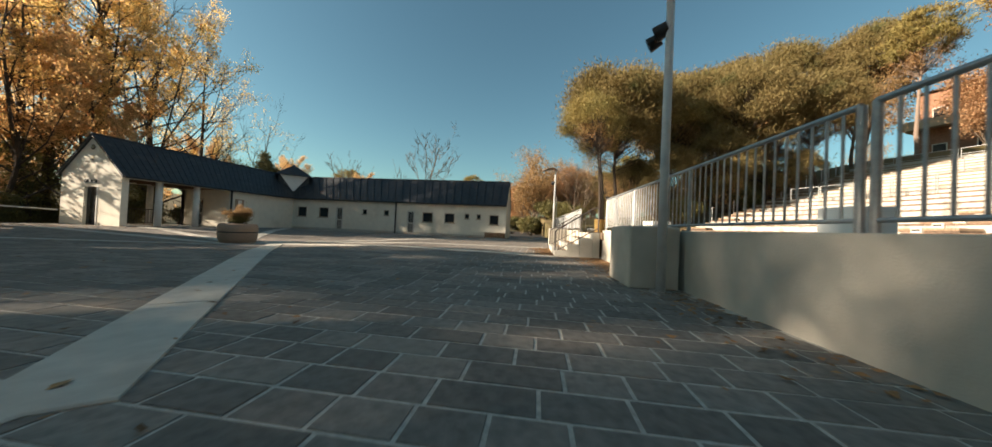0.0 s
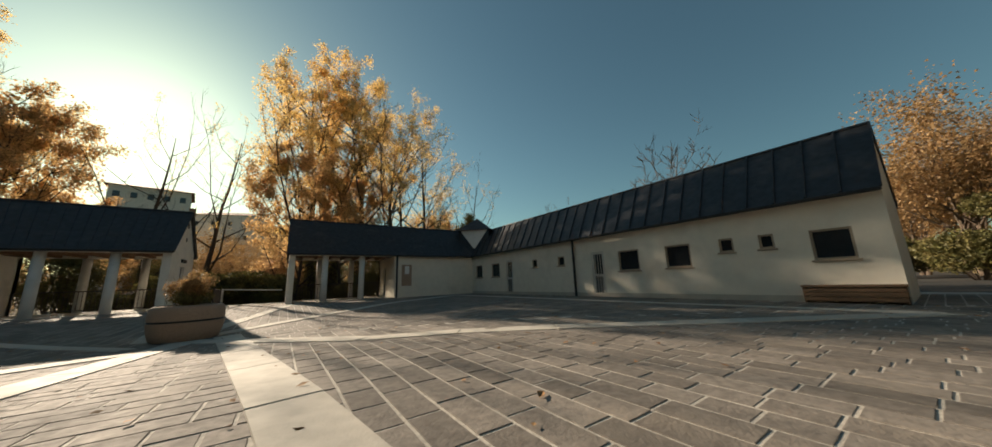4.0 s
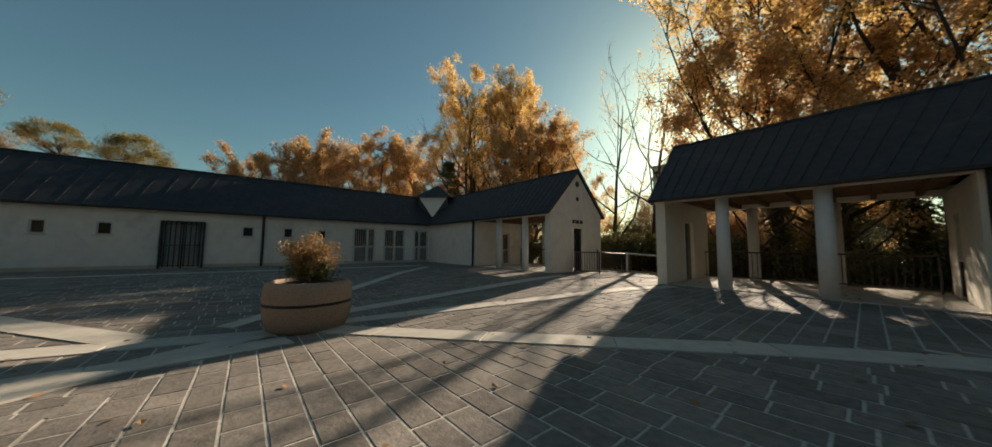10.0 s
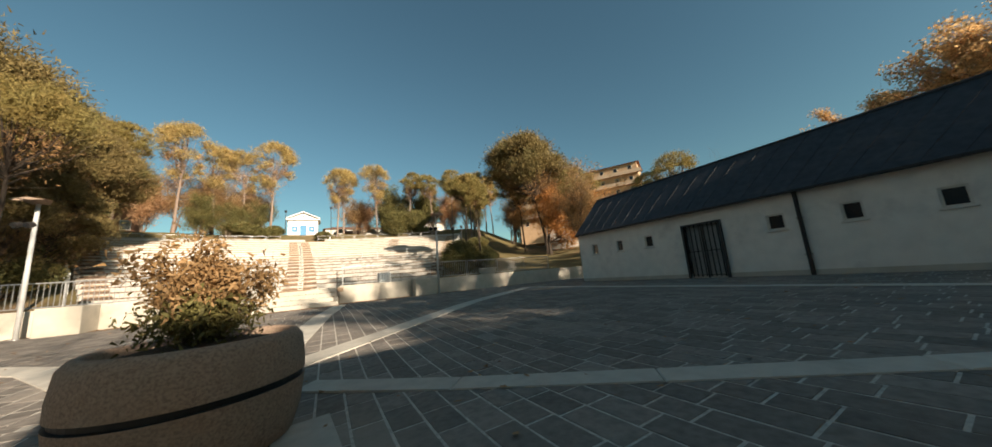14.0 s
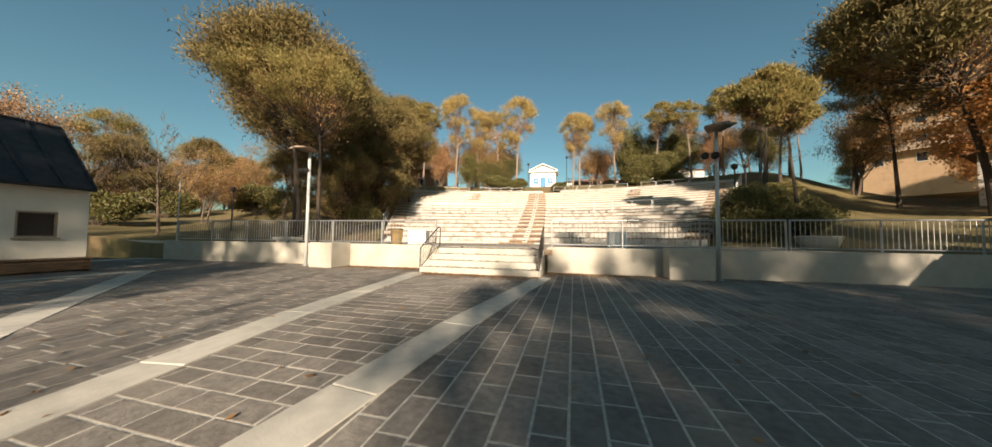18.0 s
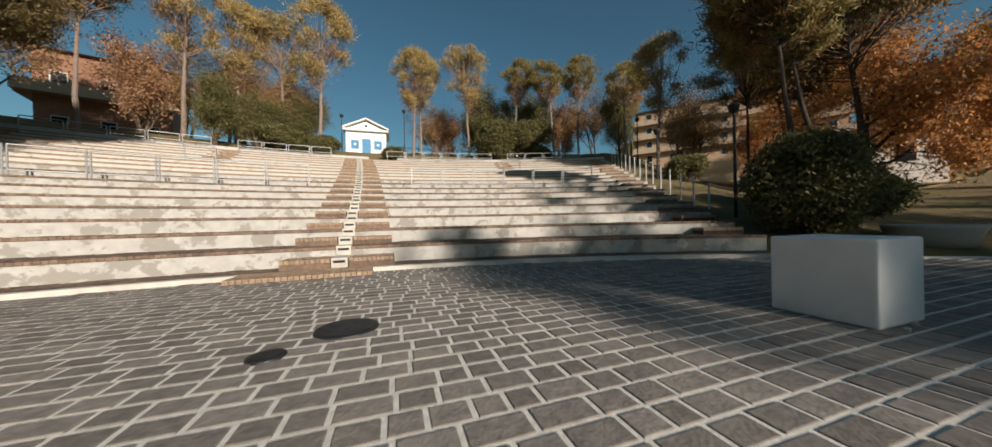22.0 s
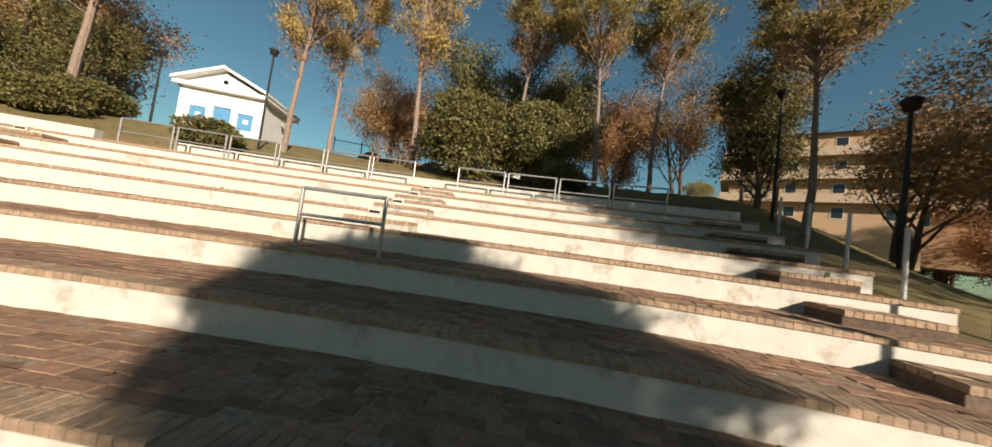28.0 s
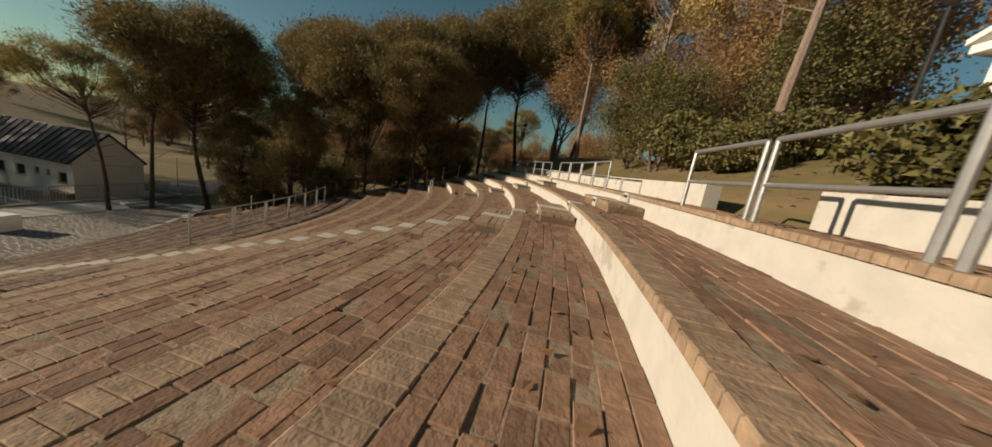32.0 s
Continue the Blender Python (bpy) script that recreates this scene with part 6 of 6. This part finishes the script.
# ---- small temple-fronted house above the seats ----
def temple():
    x0, x1, y0, y1, zb = -3.65, 0.1, 37.9, 41.2, 9.0
    xm = (x0 + x1) / 2
    t = thing("temple_house", "small white house with pediment and blue doors", "house", at=(xm, y0, zb))
    part("wall", pierced(Mesh(), True, y0, 0.25, x0, x1, zb - 1.5, zb + 2.35, [(xm - 0.42, xm + 0.42, zb - 1.5, zb + 1.6), (x0 + 0.4, x0 + 1.15, zb + 0.55, zb + 1.45), (x1 - 1.15, x1 - 0.4, zb + 0.55, zb + 1.45)]), M_WHITE, t)
    for xa in (x0, x1 - 0.25):
        part("wall", Mesh().box(xa, y0 + 0.25, zb - 1.5, xa + 0.25, y1, zb + 2.35), M_WHITE, t)
    part("wall", Mesh().box(x0 + 0.25, y1 - 0.25, zb - 1.5, x1 - 0.25, y1, zb + 2.35), M_WHITE, t)
    part("door", Mesh().box(xm - 0.42, y0 + 0.08, zb - 0.6, xm + 0.42, y0 + 0.14, zb + 1.6, 0.01), M_BLUE, t, "blue panelled door")
    for a in (x0 + 0.4, x1 - 1.15):
        s = part("shutter", Mesh().box(a, y0 + 0.06, zb + 0.55, a + 0.75, y0 + 0.12, zb + 1.45, 0.01), M_BLUE, t, "blue closed shutter")
        part("notice", Mesh().box(a + 0.28, y0 + 0.045, zb + 0.95, a + 0.5, y0 + 0.058, zb + 1.15), M_WHITE, s)
    for xa in (x0 - 0.06, x1 - 0.3):
        part("pilaster", Mesh().box(xa, y0 - 0.08, zb - 1.2, xa + 0.36, y0 - 0.002, zb + 2.2, 0.01), M_WHITE, t)
    part("cornice", Mesh().box(x0 - 0.3, y0 - 0.35, zb + 2.35, x1 + 0.3, y1 + 0.2, zb + 2.55, 0.02), M_WHITE, t)
    za, zp = zb + 2.55, zb + 3.55
    tri = [(x0 - 0.05, za), (x1 + 0.05, za), (xm, zp - 0.15)]
    part("pediment", Mesh().add([(x, y, z) for y in (y0 - 0.05, y0 + 0.15) for x, z in tri], [(0, 1, 2), (5, 4, 3), (0, 3, 4, 1), (1, 4, 5, 2), (2, 5, 3, 0)]), M_WHITE, t)
    for s, xe in ((-1, x0 - 0.35), (1, x1 + 0.35)):
        vs = [(xe, y0 - 0.42, za), (xm, y0 - 0.42, zp), (xm, y1 + 0.25, zp), (xe, y1 + 0.25, za)]
        vs += [(a, b, c + 0.14) for a, b, c in vs]
        part("roof", Mesh().add(vs, [(0, 1, 2, 3), (7, 6, 5, 4), (0, 4, 5, 1), (1, 5, 6, 2), (2, 6, 7, 3), (3, 7, 4, 0)]), M_WHITE, t)
    part("tympanum_vent", Mesh().tube((xm, y0 - 0.07, za + 0.38), (xm, y0 - 0.04, za + 0.38), 0.12, n=14), M_DARK, t)
    return t


temple()


def block_house(name, label, x, y, w, d, h, turn, wall, storeys, cols, zb=None, roof=M_TILE, balconies=True, group="far houses"):
    z = ground_z(x, y) if zb is None else zb
    t = thing(name, label, "house" if storeys < 3 else "apartment block", group, at=(0, 0, 0))
    part("wall", Mesh().box(-w / 2, -d / 2, -4, w / 2, d / 2, h), wall, t)
    m = Mesh()
    o = 0.6
    m.add([(-w / 2 - o, -d / 2 - o, h), (w / 2 + o, -d / 2 - o, h), (w / 2 + o, d / 2 + o, h), (-w / 2 - o, d / 2 + o, h), (-w / 4, 0, h + d * 0.16), (w / 4, 0, h + d * 0.16)],
          [(0, 1, 5, 4), (1, 2, 5), (2, 3, 4, 5), (3, 0, 4), (3, 2, 1, 0)])
    part("roof", m, roof, t)
    sh = h / storeys
    for s in range(storeys):
        for c in range(cols):
            cx = -w / 2 + w * (c + 0.5) / cols
            for sy in (-1, 1):
                wn_ = part("window", Mesh().box(cx - 0.55, sy * d / 2 - 0.04, s * sh + 0.9, cx + 0.55, sy * d / 2 + 0.04, s * sh + 2.3), M_FRAME, t)
                part("pane", Mesh().box(cx - 0.46, sy * (d / 2 + 0.045) - 0.008, s * sh + 1.0, cx + 0.46, sy * (d / 2 + 0.045) + 0.008, s * sh + 2.2), M_DARK, wn_)
        if balconies and s:
            part("balcony", Mesh().box(-w / 2 - 0.9, -d / 2 - 1.1, s * sh - 0.1, w / 2 + 0.9, -d / 2 - 0.05, s * sh + 0.06).box(-w / 2 - 0.9, -d / 2 - 1.1, s * sh + 0.06, w / 2 + 0.9, -d / 2 - 1.02, s * sh + 0.95), M_TAN, t)
            part("balcony", Mesh().box(-w / 2 - 1.1, -d / 2, s * sh - 0.1, -w / 2 - 0.02, d / 2, s * sh + 0.06).box(-w / 2 - 1.1, -d / 2, s * sh + 0.06, -w / 2 - 1.02, d / 2, s * sh + 0.95), M_TAN, t)
    t.matrix_basis = pose(x, y, z, 0, 0, turn)
    for ch in t.children:
        ch.matrix_parent_inverse = Matrix.Identity(4)
    return t


block_house("apartment_block", "ochre apartment block with balconies on the hill", 76, 43, 15, 11, 15, -60, M_OCHRE, 5, 4, zb=13)
block_house("apartment_block", "ochre apartment block with balconies behind trees", 57, 50, 16, 10, 11, -50, M_OCHRE, 4, 4, zb=12)
block_house("white_house", "white villa with flat verandah beyond the railing", 23.6, 66.5, 11, 8, 4.5, 10, M_PALE, 1, 3, zb=11.5, balconies=False)
block_house("white_house", "pale long house behind the pines", 8.0, 74, 14, 8, 5.0, 0, M_PALE, 1, 4, zb=10.5, balconies=False)
block_house("white_house", "white low house among trees on the slope", 33, 17, 7, 5, 3.0, -50, M_PALE, 1, 2, balconies=False)
block_house("brown_house", "brown brick house with balconies behind the pines", -28.0, 49.5, 9, 8, 8.5, 20, M_TILE, 2, 3, zb=10.5, balconies=True)
block_house("apartment_block", "hazy pale block beyond the passage", 25.0, -101, 12, 10, 21, 10, M_PALE, 6, 5, zb=2)
block_house("apartment_block", "pale block on the far hillside", 14.0, -128, 16, 14, 21, -15, M_PALE, 5, 4, zb=2)
block_house("apartment_block", "pale distant block on the far hillside", -4.0, -140, 18, 14, 19, 5, M_OCHRE, 5, 4, zb=3)
hut = block_house("small_hut", "low tan hut with sloping roof below the passage", 4.4, -33.0, 4.5, 3.5, 2.4, 5, M_PALE, 1, 1, zb=-1.6, balconies=False)

# ---- iron fence and pale market roofs on the hilltop ----
hf = thing("iron_fence", "tall dark iron bar fence across the hilltop", "fence", at=(2.0, 43.5, 9.6))
for i in range(15):
    x = 2.0 + 1.9 * i
    part("post", Mesh().tube((x, 43.5, 9.2), (x, 43.5, 11.5), 0.04, n=6), M_GRILLE, hf)
for zc in (9.75, 11.25):
    part("rail", Mesh().box(2.0, 43.48, zc - 0.025, 28.6, 43.52, zc + 0.025), M_GRILLE, hf)
bar = Mesh().tube((0, 0, 9.7), (0, 0, 11.4), 0.012, n=4).data("bar", M_GRILLE)
for i in range(1, 150):
    o = part("bar", bar, None, hf)
    o.matrix_parent_inverse = Matrix.Identity(4)
    o.location = Vector((2.0 + 26.6 * i / 150, 43.5, 0)) - hf.location
sh = thing("market_roof", "row of pale scalloped canopy roofs beyond the iron fence", "canopy", at=(12, 50, 9.6))
for i in range(9):
    x = 2.5 + 2.6 * i
    m = Mesh()
    n = 8
    for k in range(n):
        a, b = k / n, (k + 1) / n
        za, zb_ = 11.1 + 0.75 * math.sin(math.pi * a), 11.1 + 0.75 * math.sin(math.pi * b)
        m.add([(x + 2.6 * a, 48, za), (x + 2.6 * b, 48, zb_), (x + 2.6 * b, 53, zb_), (x + 2.6 * a, 53, za), (x + 2.6 * a, 48, za - 0.12), (x + 2.6 * b, 48, zb_ - 0.12), (x + 2.6 * b, 53, zb_ - 0.12), (x + 2.6 * a, 53, za - 0.12)],
              [(0, 1, 2, 3), (7, 6, 5, 4), (4, 5, 1, 0), (3, 2, 6, 7)])
    part("vault", m.weld(), M_WHITE, sh)
    part("post", Mesh().tube((x, 48.2, 9.0), (x, 48.2, 11.1), 0.06, n=8), M_WHITE_STEEL, sh)
hut2 = thing("wooden_hut", "small brown timber hut with a shallow roof on the lawn", "hut", at=(5.2, 45.5, 9.7))
part("wall", Mesh().box(4.2, 44.6, 9.3, 6.4, 46.4, 10.5), M_WOOD, hut2)
part("roof", Mesh().add([(3.9, 44.3, 10.45), (6.7, 44.3, 10.45), (6.7, 46.7, 10.45), (3.9, 46.7, 10.45), (3.9, 45.5, 11.0), (6.7, 45.5, 11.0)], [(0, 1, 5, 4), (2, 3, 4, 5), (1, 2, 5), (3, 0, 4), (3, 2, 1, 0)]), M_TILE, hut2)

# ---- porch and passage railings ----
def simple_rail(p, q, h, n, mat, label, name="railing"):
    p, q = Vector(p), Vector(q)
    f = thing(name, label, "railing", "porch railings", at=tuple(p))
    up = Vector((0, 0, 1))
    part("top_rail", Mesh().tube(p + up * h, q + up * h, 0.025, n=8), mat, f)
    part("bottom_rail", Mesh().tube(p + up * 0.1, q + up * 0.1, 0.018, n=8), mat, f)
    for i in range(n + 1):
        c = p.lerp(q, i / n)
        part("bar", Mesh().tube(c + up * (0 if i in (0, n) else 0.1), c + up * h, 0.012 if 0 < i < n else 0.025, n=6), mat, f)
    return f


yr = Y_P - DEEP + 0.4
simple_rail((-6.5, yr, 0.03), (-1.4, yr, 0.03), 0.95, 38, M_STEEL_OLD, "brown bar railing across the back of the porch")
simple_rail((3.0, yr, 0.03), (8.4, yr, 0.03), 0.95, 40, M_STEEL_OLD, "brown bar railing across the back of the porch")
simple_rail((2.75, -22.9, 0.0), (1.75, -23.2, 0.0), 0.9, 10, M_STEEL_OLD, "brown bar railing by the passage")
simple_rail((1.75, -23.2, 0.0), (1.75, -25.8, -0.1), 0.9, 18, M_STEEL_OLD, "brown bar railing by the passage")
bp = part("barrier_pole", Mesh().tube((1.7, -25.4, 0.85), (-1.0, -25.2, 0.72), 0.035, n=10).tube((1.7, -25.4, -0.2), (1.7, -25.4, 0.9), 0.05, n=10), M_WHITE_STEEL)
tagged(bp, "pale barrier pole across the passage between the buildings", "barrier")

# sheet-steel box bench against the west wall
bn = thing("bench_box", "long low wooden box with boarded front against the wall", "bench", at=(X_A, -3.8, 0))
part("lid", Mesh().box(X_A + 0.0, -4.62, 0.38, X_A + 0.36, -3.0, 0.43, 0.008), M_WOOD, bn)
for i in range(3):
    part("board", Mesh().box(X_A + 0.30, -4.6, 0.06 + i * 0.105, X_A + 0.33, -3.02, 0.155 + i * 0.105, 0.004), M_WOOD, bn)
for yy in (-4.6, -3.06):
    part("side", Mesh().box(X_A + 0.01, yy, 0.0, X_A + 0.3, yy + 0.04, 0.375), M_WOOD, bn)
# old fountain niche on the porch wall
nb = thing("notice_board", "shallow tan notice frame with a white sheet on the wall", "notice board", at=(-7.4, Y_P, 1.4))
part("frame", Mesh().box(-7.72, Y_P + 0.002, 0.7, -7.1, Y_P + 0.05, 2.0, 0.008), M_TERRA, nb)
part("sheet", Mesh().box(-7.55, Y_P + 0.052, 1.42, -7.28, Y_P + 0.058, 1.92), M_WHITE, nb)

# manhole covers
for x, y, z, R in ((0.41, 6.85, STAGE + 0.008, 0.27), (-0.05, 6.42, STAGE + 0.008, 0.13)):
    mh = part("manhole_cover", Mesh().lathe(x, y, [(0.0, z + 0.012), (R - 0.04, z + 0.012), (R - 0.01, z + 0.006), (R, z - 0.02)], 28), M_RUBBER)
    tagged(mh, "round dark iron cover in the cobbles", "manhole cover", group="manhole covers")
# bins and low benches on the terrace
for x, y, lab, mat in ((-4.6, 2.6, "yellow-green litter bin behind the railing", M_LEAF_YELLOW),):
    b = thing("litter_bin", lab, "bin", at=(x, y, 0.72))
    part("body", Mesh().lathe(x, y, [(0.0, 0.74), (0.22, 0.74), (0.26, 1.5), (0.24, 1.5), (0.2, 0.85), (0, 0.85)], 20), mat, b)
    part("rim", Mesh().lathe(x, y, [(0.27, 1.48), (0.28, 1.52), (0.23, 1.52), (0.23, 1.48)], 20), M_GUTTER, b)
bz = ground_z(13.5, 7.6)
basin = part("stone_basin", Mesh().lathe(13.5, 7.6, [(0.0, bz - 0.1), (0.62, bz - 0.1), (0.68, bz + 0.1), (0.78, bz + 0.36), (0.80, bz + 0.44), (0.70, bz + 0.45), (0.62, bz + 0.3), (0.0, bz + 0.28)], 36), M_CONC, smooth=True)
tagged(basin, "round pale stone basin on the lawn beside the stage", "basin")
pole = part("slim_pole", Mesh().tube((-15.4, 1.05, 0.86), (-15.4, 1.05, 3.75), 0.03, 0.024, n=10), M_WHITE_STEEL)
tagged(pole, "slim pale pole standing on the terrace wall", "pole")
for x, y, a in ((-11.5, 3.4, -5),):
    s = part("stone_bench", Mesh().box(-0.8, -0.25, 0.28, 0.8, 0.25, 0.42, 0.03).box(-0.6, -0.18, -0.05, -0.4, 0.18, 0.28).box(0.4, -0.18, -0.05, 0.6, 0.18, 0.28), M_CONC)
    s.matrix_basis = pose(x, y, ground_z(x, y), 0, 0, a)
    tagged(s, "low pale stone bench on the terrace", "bench", group="stone benches")

# ---- fallen leaves ----
def scatter(name, n, place, size, label, seed):
    r = np.random.default_rng(seed)
    pts = np.array([p for p in (place(r) for _ in range(n)) if p is not None])
    k = len(pts)
    a = r.uniform(0, 6.283, k)
    s = size * r.uniform(0.5, 1.3, k)
    c, d = np.cos(a) * s, np.sin(a) * s
    lift = r.uniform(0.002, 0.5, (k, 4)) * s[:, None]
    off = np.stack([np.stack([c, d], 1), np.stack([-d * 0.6, c * 0.6], 1), np.stack([-c, -d], 1), np.stack([d * 0.6, -c * 0.6], 1)], 1)
    v = np.concatenate([pts[:, None, :2] + off, (pts[:, None, 2] + lift)[..., None]], 2)
    ob = new(name, fast_mesh(name, v.reshape(-1, 3), np.arange(4 * k).reshape(-1, 4), M_LEAF_GROUND))
    return tagged(ob, label, "leaves", kind="stuff")


def near_stairs(r):
    x = r.normal(0, 3.6)
    if abs(x) < 1.95 and r.random() < 0.45:
        return None
    y = 1.25 - abs(r.normal(0, 0.38)) + 0.035 * x if abs(x) > 1.95 else -abs(r.normal(0, 0.34)) - 0.02
    return (x, y, 0.016)


def on_steps(r):
    i = int(r.integers(0, 4))
    return (r.uniform(-1.85, 1.85), 0.38 * i + r.uniform(0.12, 0.37), STAGE / 4 * (i + 1) + 0.003)


def on_plaza(r):
    x, y = r.uniform(-12, 13.8), r.uniform(-24, 1)
    return (x, y, 0.016 + dip(x, y)) if on_square(x, y) else None


def by_porch(r):
    x = r.uniform(-7, 9)
    return (x, -21.5 + r.normal(0, 1.6), 0.04 if not -1.1 < x < 2.8 else 0.016)


def on_rows(r):
    k = int(r.integers(0, 18))
    rr, a = row_r(k) + r.uniform(0.1, 1.15) if k else r.uniform(19.95, 20.7), r.uniform(-27, 27)
    return (*polar(rr, a), (ROW_Z + ROW_H * k if k else STAGE + 0.07) + 0.006)


scatter("fallen_leaves", 6500, near_stairs, 0.037, "drift of brown fallen leaves along the terrace wall", 1)
scatter("fallen_leaves", 320, on_steps, 0.05, "brown leaves scattered on the steps", 2)
scatter("fallen_leaves", 1100, on_plaza, 0.04, "scattered brown leaves on the paving", 3)
scatter("fallen_leaves", 1000, by_porch, 0.045, "brown leaves blown round the porches", 4)
scatter("fallen_leaves", 3000, on_rows, 0.035, "brown leaves and crumbs on the seating rows", 5)


def on_lawn(r):
    x, y = r.uniform(-30, 35), r.uniform(4, 50)
    rr, a = math.hypot(x - CX, y - CY), math.degrees(math.atan2(x - CX, y - CY))
    return (x, y, ground_z(x, y) + 0.02) if rr > 20.6 and (abs(a) > 28.3 or rr > 42) else None


scatter("fallen_leaves", 9000, on_lawn, 0.07, "brown leaves strewn over the grass slope", 6)

# ---- single stones and bricks ----
random.seed(77)
stone = slab_shape("paving_stone", M_PAVER, 0.4, 0.19, 0.04, 0.003)
for qs, along in later:
    pieces("paving_stone", [q if along else [q[1], q[2], q[3], q[0]] for q in qs], 0.008, stone, (0.4, 0.19), pavement)
cobble = slab_shape("cobble", M_PAVER, 0.22, 0.155, 0.05, 0.005)
pieces("cobble", cobbles, STAGE + 0.004, cobble, (0.22, 0.155), stage)
edge_brick, tread_brick = slab_shape("edge_brick", M_BRICK_EDGE, 0.075, 0.23, 0.06), slab_shape("brick", M_BRICK, 0.25, 0.12, 0.06)
for row, z, qe, qt in row_pieces:
    pieces("edge_brick", qe, z + 0.002, edge_brick, (0.075, 0.23), row, 0.003)
    pieces("brick", qt, z, tread_brick, (0.25, 0.12), row, 0.003)
